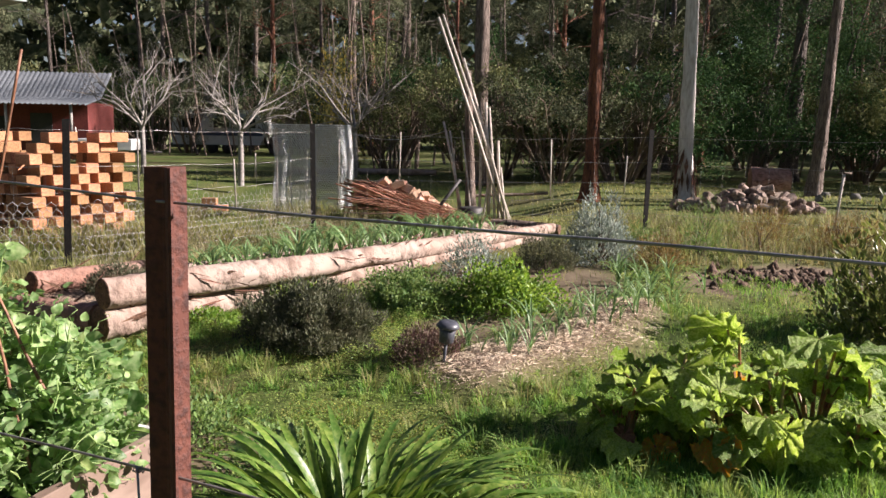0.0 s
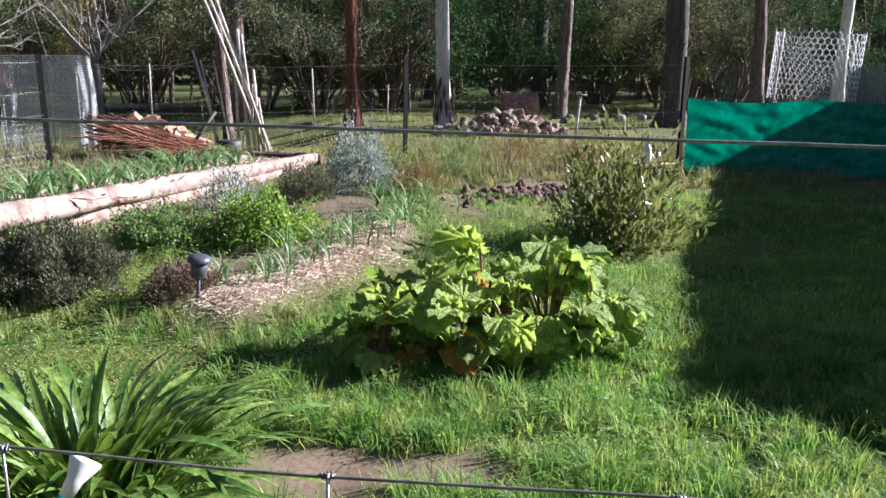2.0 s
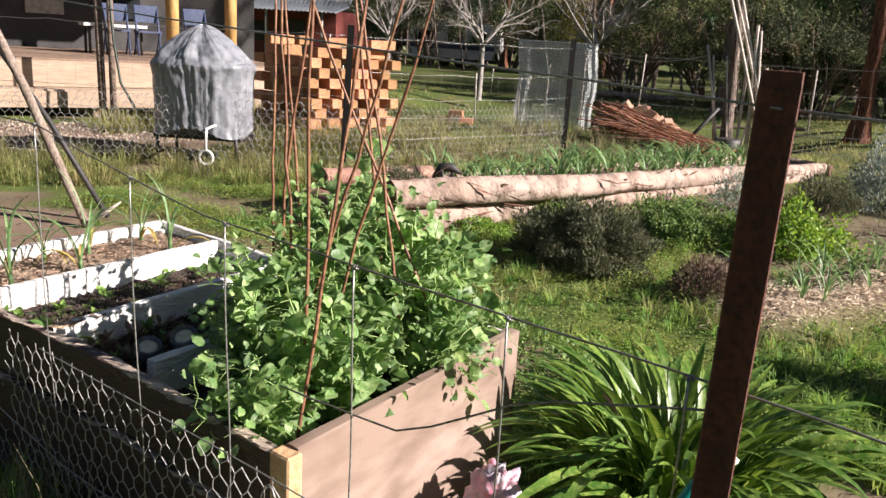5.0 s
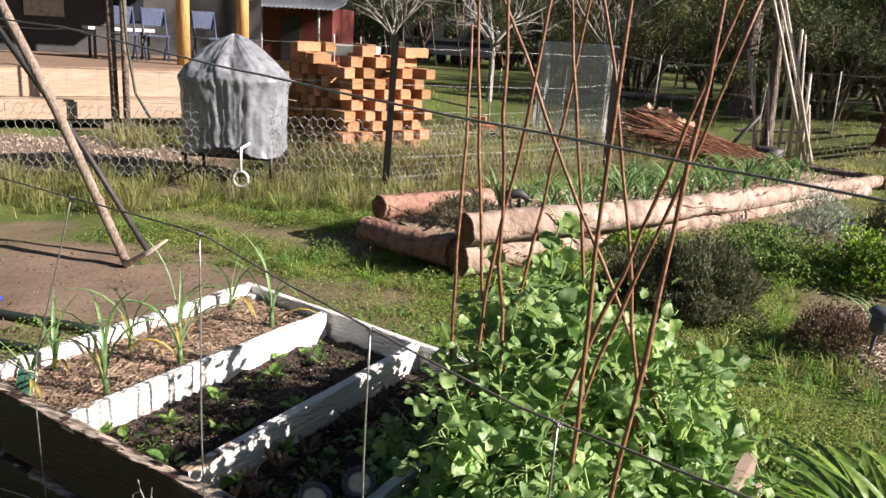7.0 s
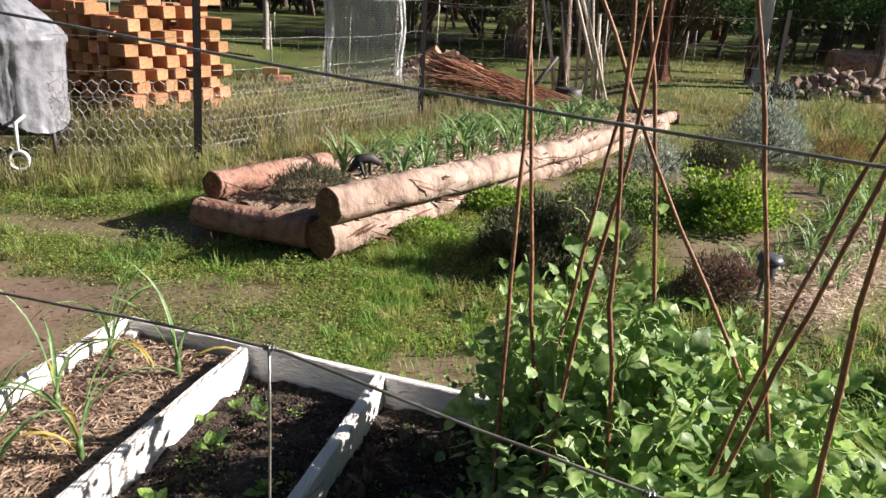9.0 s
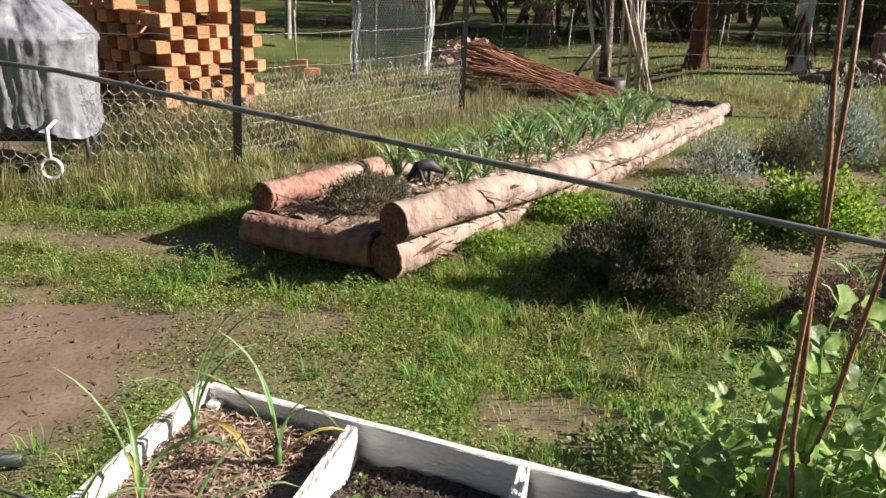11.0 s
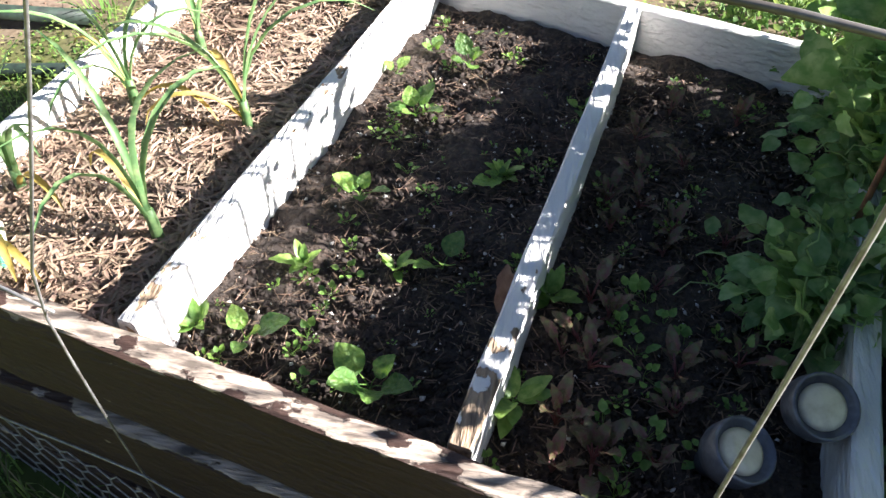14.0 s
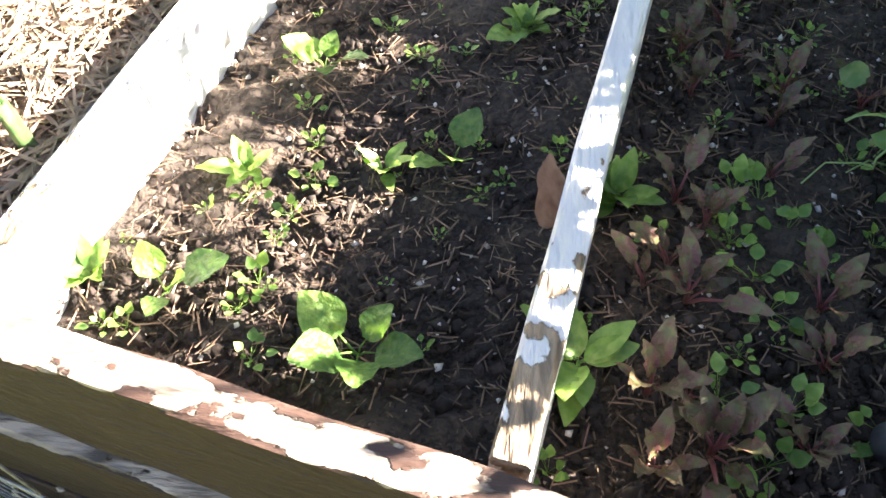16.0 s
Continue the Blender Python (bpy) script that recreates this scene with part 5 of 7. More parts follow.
# ---- agapanthus ----
def build_agapanthus():
    ob = thing("agapanthus", "agapanthus clump of arching glossy strap leaves", "agapanthus")
    rng = np.random.default_rng(32)
    arcs = [(87, -20), (83, 0), (78, 12), (71, 22), (63, 30), (54, 34), (44, 30), (67, 60), (75, 45), (59, 12)]
    meshes = [strap_geo(rng.uniform(.58, .78), .030, rise, fall, 500 + k, 0.3, 15, 0.12, 3.6).mesh("leaf") for k, (rise, fall) in enumerate(arcs)]
    for k in range(270):
        f = rng.random()
        a = rng.random() * 360
        i = int(rng.integers(7, 10)) if rng.random() < .25 else int(np.clip(rng.normal(f * 6.5, 1.2), 0, 6))
        lf = part("leaf", meshes[i], M["strap"], ob)
        rad = 0.20 * math.sqrt(f)
        lf.matrix_basis = pose(rad * math.cos(radians(a)) * 1.25, rad * math.sin(radians(a)), rng.uniform(-0.02, .02), rng.normal(0, 12), 0, a + rng.normal(0, 24)) @ Matrix.Scale(rng.uniform(0.7, 1.12), 4)
    ob.matrix_basis = pose(-0.62, 3.15, float(gz(-0.62, 3.15)))


build_agapanthus()
tool = thing("hose_nozzle", "teal and white watering wand lying in the strap leaves", "watering wand")
part("handle", Geo().tube([(0, 0, -.34), (0, 0, -.2), (0, 0, -.02), (0, 0, 0)], [.021, .022, .024, .02], 14), M["teal"], tool)
part("head", Geo().tube([(0, 0, 0), (0, 0, .05), (0, 0, .1), (0, 0, .11)], [.02, .024, .045, .043], 18), M["white_metal"], tool, "white flared spray head")
part("grip", Geo().tube([(0, 0, -.5), (0, 0, -.42), (0, 0, -.34)], [.02, .03, .021], 12), M["grey_plastic"], tool)
tool.matrix_basis = pose(-0.54, 2.60, 0.30, 0, 0, 0) @ Matrix.Rotation(radians(32), 4, "Y") @ Matrix.Rotation(radians(-25), 4, "X")
g = Geo()
u, v = np.meshgrid(np.linspace(0, np.pi, 26), np.linspace(0, 2 * np.pi, 34), indexing="ij")
br = 1 + 0.35 * (vnoise(u * 2.2, v * 1.6, 1.6) - 0.5) + 0.3 * (vnoise(u * 3 + 7, v * 2.5, 2.6) - 0.5)
g.grid(np.stack([.10 * br * np.sin(u) * np.cos(v), .10 * br * np.sin(u) * np.sin(v), .17 + .18 * br * np.cos(u)], -1))
single("plastic_bag", g, M["pink_bag"], "crumpled pink and white plastic bag beside the bed", "plastic bag").matrix_basis = pose(-1.16, 2.62, -0.15, 10, 8, 0)


# ---- shrubs and herbs ----
def shell_points(n, rng, rx, ry, h, inner=0.55, lump=0.25):
    d = rng.normal(0, 1, (n, 3))
    d /= np.linalg.norm(d, axis=1)[:, None]
    d[:, 2] = np.abs(d[:, 2]) * 1.15 - 0.18
    az = np.arctan2(d[:, 1], d[:, 0])
    lm = 1 + lump * (vnoise(az * 1.6 + 20, d[:, 2] * 3 + rng.random() * 20, 1.5) - 0.5) * 2
    r = (inner + (1 - inner) * rng.random(n) ** 0.5) * lm
    return d * r[:, None] * np.array([rx, ry, h]), d


def shrub(name, label, category, at, rx, ry, h, n, leaf, wid, mat, seed, stems=14, upright=0.3, inner=0.5, lump=0.25, group="", stem_mat="twig"):
    rng = np.random.default_rng(seed)
    ob = thing(name, label, category, group)
    p, d = shell_points(n, rng, rx, ry, h, inner, lump)
    dirs = d * 0.7 + rng.normal(0, 0.55, (n, 3)) + np.array([0, 0, upright])
    g = Geo().cards(p + np.array([0, 0, 0.04]), dirs, rng.normal(0, 1, (n, 3)) + np.array([0, 0, .8]), leaf * rng.uniform(.6, 1.3, n), wid * rng.uniform(.7, 1.2, n))
    part("foliage", g, M[mat], ob)
    s = Geo()
    for _ in range(stems):
        e, _d = shell_points(1, rng, rx * .85, ry * .85, h * .9, .7)
        t = np.linspace(0, 1, 6)[:, None]
        q = e[0] * np.array([.3, .3, .6])
        s.tube((1 - t) ** 2 * np.zeros(3) + 2 * t * (1 - t) * q + t ** 2 * e[0], np.linspace(.012, .003, 6) * min(1, h * 1.8), 5, False)
    tagged(part("stem", s, M[stem_mat], ob), kind="stuff")
    x, y = at
    ob.matrix_basis = pose(x, y, float(gz(x, y)) - 0.02)
    return ob


shrub("lavender_bush", "low dense grey-green lavender bush", "bush", (-1.55, 6.2), .53, .44, .40, 22000, .036, .012, "bush_dark", 41, 60, .8, .55, .42)
shrub("herb_clump", "spreading green oregano clump", "herb", (-0.92, 7.45), .55, .42, .30, 9000, .028, .02, "bush_mid", 42, 12, .3, .4, .45)
shrub("parsley_clump", "lush bright green parsley clump", "herb", (-0.10, 7.5), .46, .40, .38, 7000, .038, .026, "bush_green", 43, 14, .3, .3, .75)
shrub("thyme_bush", "small withered purple-brown herb bush", "herb", (-0.62, 5.82), .28, .24, .24, 5000, .03, .009, "bush_purple", 44, 14, .6)
shrub("silver_bush", "upright silver-leaved bush beside the fence", "bush", (0.95, 9.75), .46, .4, .74, 4600, .06, .016, "bush_silver", 45, 26, .9, .35, .3)
shrub("sage_bush", "thin grey sage bush by the logs", "bush", (-0.48, 8.75), .36, .28, .42, 1500, .05, .014, "bush_silver", 46, 22, .7, .25, .3)
shrub("rosemary_bush", "dark grey-green rosemary bush", "bush", (0.32, 9.2), .36, .3, .38, 6000, .035, .009, "bush_dark", 47, 18, .9, .4)
shrub("bay_bush", "glossy olive-green bay bush at the lawn's edge", "bush", (2.96, 6.95), .64, .52, .86, 2300, .10, .034, "bush_bay", 48, 34, .8, .15, .5)
shrub("dry_bush", "rusty dry seeding plant beside the leeks", "bush", (1.55, 9.35), .36, .3, .40, 2400, .045, .008, "bush_rust", 49, 18, .9, .3)
shrub("trailing_herb", "dark grey-green trailing plant on the log bed", "herb", (-3.33, 6.80), .30, .24, .22, 4200, .035, .007, "bush_dark", 50, 16, .6).location.z = .10
shrub("weed_patch", "straggly weeds with grey seed heads", "weed", (-1.75, 4.35), .42, .3, .22, 1500, .035, .02, "bush_mid", 51, 14, .5, .2, .4)
shrub("weed_patch", "straggly weeds beside the bed", "weed", (-1.05, 4.05), .38, .3, .2, 1100, .035, .02, "bush_mid", 52, 14, .5, .2, .4)
shrub("weed_patch", "low green herbs at the logs' foot", "weed", (-1.95, 7.35), .45, .22, .18, 2600, .03, .024, "bush_green", 53, 6, .3)
shrub("weed_patch", "low green herbs at the logs' foot", "weed", (-2.5, 6.6), .3, .2, .13, 1300, .026, .02, "bush_green", 54, 4, .3)
for k, (x, y, s) in enumerate([(2.3, 10.6, .5), (3.2, 11.2, .6), (4.0, 10.8, .5), (2.8, 12.6, .6), (3.9, 12.9, .6), (4.6, 11.7, .6), (1.6, 10.9, .4)]):
    shrub("dry_weeds", "tall dry weeds along the far fence", "weed", (x, y), s * .8, s * .6, s * .9, 1300, .06, .008, "bush_rust" if k % 3 else "bush_mid", 60 + k, 16, 1.2, .2, .4, "weeds by the far fence")

# ---- seedling garlic in the mulched row, leeks in the log bed ----
rg = np.random.default_rng(33)


def shoot(label, group, seed, h, n, w, name="garlic_shoot", cat="garlic"):
    rng = np.random.default_rng(seed)
    ob = thing(name, label, cat, group)
    for k in range(n):
        lf = part("leaf", strap_geo(h * rng.uniform(.7, 1.1), w, rng.uniform(68, 88), rng.uniform(-20, 45), seed * 9 + k, 0, 7), M["leek"], ob)
        lf.matrix_basis = pose(0, 0, -0.01, 0, 0, float(rng.random() * 360))
    return ob


garlic = [shoot("thin green garlic shoot in straw mulch", "garlic row", 600 + k, .36, 5, .015) for k in range(5)]
bigleek = [shoot("sturdy green leek in the log bed", "leeks in the log bed", 650 + k, .50, 9, .024, "leek", "leek") for k in range(5)]
tall = [shoot("tall green garlic at the row's end", "garlic row", 670 + k, .45, 5, .018) for k in range(3)]


def plant_out(protos, spots):
    for k, (x, y, z, s, a) in enumerate(spots):
        m = pose(x, y, z, 0, 0, a) @ Matrix.Scale(s, 4)
        if k < len(protos):
            protos[k].matrix_basis = m
        else:
            c = copy_thing(protos[k % len(protos)], m)
            c.scale = (s, s, s)


spots = []
for row in range(3):
    for k in range(17):
        t = k / 16
        x = -0.25 + 1.55 * t + 0.16 * (row - 1) + rg.normal(0, .03)
        y = 5.85 + 1.95 * t - 0.13 * (row - 1) + rg.normal(0, .04)
        spots.append((x, y, float(gz(x, y)), float(rg.uniform(.55, 1.05)), float(rg.random() * 360)))
plant_out(garlic, spots)
plant_out(tall, [(x, y, float(gz(x, y)), float(rg.uniform(.7, 1.0)), float(rg.random() * 360)) for x, y in [(1.25 + rg.normal(0, .22), 8.3 + rg.normal(0, .25)) for _ in range(14)]])
spots = []
for row in range(3):
    for k in range(22):
        t = 0.17 + 0.74 * k / 21
        x = -3.62 + 3.3 * t + (-.18, .06, .26)[row] + rg.normal(0, .05)
        y = 6.5 + 5.7 * t + (.12, -.04, -.16)[row] + rg.normal(0, .06)
        spots.append((x, y, 0.12 - .06 * t, float(rg.uniform(.65, 1.1)), float(rg.random() * 360)))
plant_out(bigleek, spots)


# ---- log bed ----
def log(name_label, pts, radii, seed, mat="log", flakes=40):
    rng = np.random.default_rng(seed)
    ob = thing("log", name_label, "log", "logs round the leek bed")
    P = np.array(pts, float)
    length = np.linalg.norm(P[-1] - P[0])
    n = int(np.clip(length / .09, 12, 80))
    t = np.linspace(0, 1, n)
    k = np.linspace(0, 1, len(P))
    C = np.stack([np.interp(t, k, P[:, q]) for q in range(3)], 1)
    for _ in range(6):
        C[1:-1] = (C[:-2] + 2 * C[1:-1] + C[2:]) / 4
    C += np.cumsum(rng.normal(0, .0025, (n, 3)), 0) * (4 * t * (1 - t))[:, None]
    R = np.interp(t, np.linspace(0, 1, len(radii)), radii)
    seg = 22
    tan = np.gradient(C, axis=0)
    tan /= np.linalg.norm(tan, axis=1)[:, None]
    a = np.cross(tan, np.array([0, 0, 1.0]))
    a /= np.linalg.norm(a, axis=1)[:, None]
    b = np.cross(a, tan)
    ang = np.linspace(0, 2 * np.pi, seg, endpoint=False)
    lump = 1 + .24 * (vnoise(t[:, None] * length * 1.3 + seed, ang[None] * .8 * np.ones((n, 1)), 1) - .5) + .05 * rng.standard_normal((n, seg)) * .5
    V = C[:, None] + (R[:, None] * lump)[..., None] * (np.cos(ang)[None, :, None] * a[:, None] + np.sin(ang)[None, :, None] * b[:, None])
    i, j = np.meshgrid(np.arange(n - 1), np.arange(seg), indexing="ij")
    j2 = (j + 1) % seg
    body = Geo().add(V.reshape(-1, 3), np.stack([i * seg + j, i * seg + j2, (i + 1) * seg + j2, (i + 1) * seg + j], -1).reshape(-1, 4))
    part("trunk", body, M[mat], ob)
    for e, sgn in ((0, -1), (n - 1, 1)):
        rings = [V[e], C[e] + (V[e] - C[e]) * .93 + sgn * tan[e] * .012, C[e] + (V[e] - C[e]) * .5 + sgn * tan[e] * .008, C[e] + (V[e] - C[e]) * .02 + sgn * tan[e] * .004]
        part("cut_end", Geo().grid(np.stack([np.concatenate([r, r[:1]]) for r in rings])), M["cut"], ob, "dark weathered cut end")
    if flakes:
        g = Geo()
        m = flakes
        u = rng.random(m) ** 1.3
        ii = (u * (n - 2)).astype(int)
        aa = rng.random(m) * 6.283
        d = np.cos(aa)[:, None] * a[ii] + np.sin(aa)[:, None] * b[ii]
        g.cards(C[ii] + d * (R[ii] * 1.01)[:, None], tan[ii] + d * .15 + rng.normal(0, .3, (m, 3)), d, rng.uniform(.05, .30, m), rng.uniform(.008, .03, m), .3)
        tagged(part("bark_flake", g, M["bark_flake"], ob, "loose dark bark strips"), kind="stuff")
    return ob


log("long pale debarked log on top of another log", [(-3.07, 6.03, .27), (-2.2, 7.2, .255), (-1.25, 8.75, .21), (-.4, 10.4, .16), (.52, 12.19, .11)], [.115, .11, .10, .088, .075], 81, "log", 130)
log("pinkish peeling log lying on the grass", [(-3.12, 6.06, .03), (-2.3, 7.35, .035), (-1.22, 8.85, .045), (-.3, 10.6, .03), (.32, 11.75, .02)], [.125, .115, .105, .10, .09], 82, "log", 190)
log("short reddish log at the bed's back", [(-4.0, 6.62, .20), (-3.4, 7.75, .17)], [.095, .085], 83, "red_log", 20)
log("grey-brown cross log at the bed's end", [(-4.06, 6.50, .05), (-3.2, 6.2, .03)], [.10, .12], 84, "red_log", 26)
log("pale weathered log at the bed's back", [(-3.4, 7.8, .10), (-2.3, 9.6, .09), (-1.15, 11.4, .08)], [.06, .06, .06], 85, "log", 10)
log("short pale log at the far corner", [(-1.12, 11.35, .10), (-.42, 12.25, .10)], [.075, .075], 86, "log", 10)
log("dark log closing the far end", [(-.36, 12.5, .1), (.2, 12.36, .1), (.62, 12.2, .08)], [.085, .085, .08], 87, "grey_log", 14)
soil_patch("log_bed_soil", ((-3.12, 6.1), (.35, 12.1), (-.42, 12.4), (-3.95, 6.65)), 0.11, 0.05, M["mulch_soil"], "strawy soil filling the log bed")
bird = Geo()
bird.tube([(-.05, 0, .0), (0, 0, .06), (.06, 0, .07), (.12, 0, .03)], [.01, .03, .028, .008], 8)
bird.tube([(0, -.02, .05), (.02, -.06, -.02)], [.012, .005], 5)
bird.tube([(.06, .02, .06), (.07, .06, -.03)], [.012, .005], 5)
single("black_cloth", bird, M["dark"], "scrap of black plastic on the log bed", "plastic scrap").matrix_basis = pose(-3.02, 7.02, .27, 0, 0, 20) @ Matrix.Scale(1.5, 4)

# ---- straw between the leeks and over the mulched row ----
q = scatter_quad(((-2.75, 6.75), (.3, 12.0), (-.4, 12.3), (-3.3, 7.6)), 5000, rg)
flat_straw("straw_mulch", q, 0.115 + .03 * rg.random(len(q)), .02, .11, .011, M["straw"], "pale straw between the leeks", 92)
n = 55000
x, y = rg.uniform(-1.1, 2.0, n), rg.uniform(4.7, 8.0, n)
keep = mound(x, y) > rg.random(n)
q = np.stack([x, y], 1)[keep]
flat_straw("straw_mulch", q, gz(q[:, 0], q[:, 1]) + .004 + .012 * rg.random(len(q)), .02, .11, .0048, M["straw"], "loose pale straw on the garlic row", 91)

# ---- solar lamp by the herbs ----
sl = thing("solar_lamp", "dark grey plastic solar garden lamp on a stake", "garden lamp")
part("stake", Geo().tube([(0, 0, -.05), (0, 0, .22)], .011, 8), M["grey_plastic"], sl)
part("lantern", Geo().tube([(0, 0, .19), (0, 0, .2), (0, 0, .29), (0, 0, .30)], [.03, .048, .055, .03], 16), M["grey_plastic"], sl)
part("cap", Geo().tube([(0, 0, .30), (0, 0, .31), (0, 0, .335), (0, 0, .34)], [.075, .078, .06, .02], 16), M["grey_plastic"], sl)
sl.matrix_basis = pose(-.50, 5.58, float(gz(-.5, 5.58)) - .05, 4, 6, 0)


# ---- far fence ----
def build_far_fence():
    f = thing("field_fence", "far wire fence on black steel posts", "fence")
    posts = [(-10.2, 5.9), (-4.68, 8.36), (-2.87, 11.47), (1.9, 12.4), (5.62, 10.9)]
    for x, y in posts:
        g = Geo()
        top = 1.56
        lean = {-2.87: .0, -4.68: .03}.get(x, .02)
        g.box((0, 0, 0), (.07, .02, top + .3), None)
        g.box((0, .03, 0), (.02, .05, top + .3), None)
        p = part("steel_post", g, M["black_post"], f, "black steel post", False)
        p.matrix_basis = pose(x, y, (top - .3) / 2, 0, lean * 60, 20)
    rng = np.random.default_rng(10)
    for (x0, y0), (x1, y1) in zip(posts, posts[1:]):
        L = math.hypot(x1 - x0, y1 - y0)
        n = max(int(L / .2), 8)
        t = np.linspace(0, 1, n)
        for z in (.12, .34, .56, .80, 1.08, 1.45):
            p = np.stack([x0 + (x1 - x0) * t, y0 + (y1 - y0) * t, z - .05 * 4 * t * (1 - t) * rng.uniform(.2, 1) + rng.normal(0, .006, n)], 1)
            part("wire", Geo().tube(p, .002, 4), M["wire"], f)
        a, b = [], []
        for s in np.arange(.15, L, .3):
            c = np.array([x0 + (x1 - x0) * s / L, y0 + (y1 - y0) * s / L])
            a.append((*c, .05))
            b.append((*(c + rng.normal(0, .01, 2)), 1.06))
        tagged(part("stay_wire", Geo().sticks(a, b, .0012), M["wire"], f), kind="stuff")
    for (x0, y0), (x1, y1) in zip(posts[:2], posts[1:3]):
        L = math.hypot(x1 - x0, y1 - y0)
        cell, wire_r = (.09, .003) if x0 < -5 else (.075, .0018)
        A, B, r = hex_net((x0, y0, -.02), ((x1 - x0) / L, (y1 - y0) / L, 0), (0, 0, 1), L, .72, cell, wire_r, rng)
        part("chicken_wire", Geo().sticks(A, B, r), M["mesh_wire"], f, "chicken wire along the fence's foot")


build_far_fence()
pr = thing("fence_brace", "leaning weathered pole brace with a dark strip", "brace")
part("pole", Geo().tube([(-5.32, 5.22, -.16), (-5.87, 5.2, .92), (-6.45, 5.18, 1.9)], [.034, .036, .034], 12), M["brace"], pr)
part("strip", Geo().tube([(-5.3, 5.42, -.1), (-5.8, 5.36, .64), (-6.7, 5.3, 1.72)], [.022, .022, .022], 6), M["dark"], pr, "dark steel strip")
part("splinter", Geo().tube([(-5.33, 5.2, -.13), (-5.15, 5.2, -.02), (-4.98, 5.22, .1)], [.025, .02, .006], 7), M["stick"], pr, "pale broken stub")
st = thing("timber_stake", "pair of thin brown posts at the deck", "post")
part("post", Geo().tube([(-9.35, 9.7, -.1), (-9.38, 9.7, 2.6)], [.055, .05], 8), M["grey_log"], st)
part("post", Geo().tube([(-9.18, 9.72, -.1), (-9.16, 9.72, 2.6)], [.045, .045], 8), M["grey_log"], st)
part("cable", Geo().tube([(-9.1, 9.6, 2.6), (-9.02, 9.6, 1.2), (-8.9, 9.58, .6), (-8.62, 9.55, .25)], .018, 6), M["hose"], st, "hanging black hose")


# ---- netted plant cage ----
def build_cage():
    c = thing("net_cage", "white netting cage over stakes by the fence", "netting cage")
    x0, x1, y0, y1, z0, z1 = -5.2, -3.72, 17.2, 18.4, -.47, 1.58
    rng = np.random.default_rng(11)
    for o, u, w in (((x0, y0, z0), (1, 0, 0), x1 - x0), ((x0, y1, z0), (1, 0, 0), x1 - x0), ((x0, y0, z0), (0, 1, 0), y1 - y0), ((x1, y0, z0), (0, 1, 0), y1 - y0)):
        A, B, r = hex_net(o, u, (0, 0, 1), w, z1 - z0, .052, .0065 if u[0] else .0035, rng, .3)
        for q in (A, B):
            q[:, 0] += .03 * np.sin(q[:, 2] * 4 + o[1])
            q[:, 1] += .03 * np.sin(q[:, 2] * 3 + o[0])
        part("net", Geo().sticks(A, B, r), M["netting"], c, "white wire netting")
    A, B, r = hex_net((x0, y0, z1), (1, 0, 0), (0, 1, 0), x1 - x0, y1 - y0, .052, .0075, rng, .3)
    part("net", Geo().sticks(A, B, r), M["netting"], c, "white wire netting")
    for x, y in ((x0 + .05, y0 + .05), (x1 - .08, y0 + .05), (x0 + .05, y1 - .05), (x1 - .08, y1 - .05), (-4.4, 17.7)):
        part("stake", Geo().tube([(x, y, z0 - .05), (x + .02, y, 1.3)], .02, 6), M["stick"], c)


build_cage()


# ---- brick stack and rubble ----
brick_me = Geo().box((0, 0, 0), (.26, .165, .124), None, .006).mesh("brick", False)
brick_me.materials.append(M["brick"])


rubble_me = brick_me.copy()
rubble_me.materials.clear()
rubble_me.materials.append(M["rubble"])


def brick_at(parent, m, me=brick_me):
    b = new("brick", me)
    b.parent = parent
    b.matrix_basis = m
    return b


def build_bricks():
    s = thing("brick_stack", "open-stacked pile of orange clay bricks with gaps", "brick stack")
    rng = np.random.default_rng(12)
    s.matrix_basis = Matrix.Translation((-6.03, 10.42, 0)) @ Matrix.Rotation(radians(61), 4, "Z")
    W, D, dz = 1.36, 1.5, .128
    for lay in range(11):
        z = .064 + lay * dz
        off = (.5 if lay % 2 else 0)
        gone = (0, 0, 0, 0, 0, 0, 0, 0, .05, .2, .7)[lay]
        for side in (-1, 1):
            for i in range(5):
                u = -W / 2 + (i + off) * W / 4.4
                if abs(u) > W / 2 + .01 or rng.random() < gone:
                    continue
                brick_at(s, pose(u + float(rng.normal(0, .016)), side * (D / 2 - .12) + float(rng.normal(0, .03)), z, 0, 0, 90 + float(rng.normal(0, 5))))
            for i in range(5):
                v = -D / 2 + .32 + (i + off) * (D - .5) / 3.6
                if v > D / 2 - .28 or rng.random() < gone:
                    continue
                brick_at(s, pose(side * (W / 2 - .10) + float(rng.normal(0, .03)), v + float(rng.normal(0, .016)), z, 0, 0, float(rng.normal(0, 5))))
    r = thing("brick_rubble", "tumbled heap of orange bricks on the grass", "brick heap")
    for k in range(120):
        a, q = rng.random() * 6.283, rng.random() ** .6
        x, y = math.cos(a) * q * 1.35, math.sin(a) * q * .6
        z = .06 + .85 * (1 - q) * rng.uniform(.5, 1.0)
        brick_at(r, pose(x, y, z, float(rng.normal(0, 28)), float(rng.normal(0, 28)), float(rng.random() * 360)) @ Matrix.Scale(1.2, 4), rubble_me)
    r.matrix_basis = pose(-2.95, 19.2, float(gz(-2.95, 19.2)))
    c = thing("brick_block", "pair of pale bricks lying in the grass", "brick", "")
    for k in range(3):
        brick_at(c, pose(k * .2 - .2, 0, .08 + (k == 1) * .13, 0, 0, 8 * k))
    c.matrix_basis = pose(-5.6, 14.6, float(gz(-5.6, 14.6)))


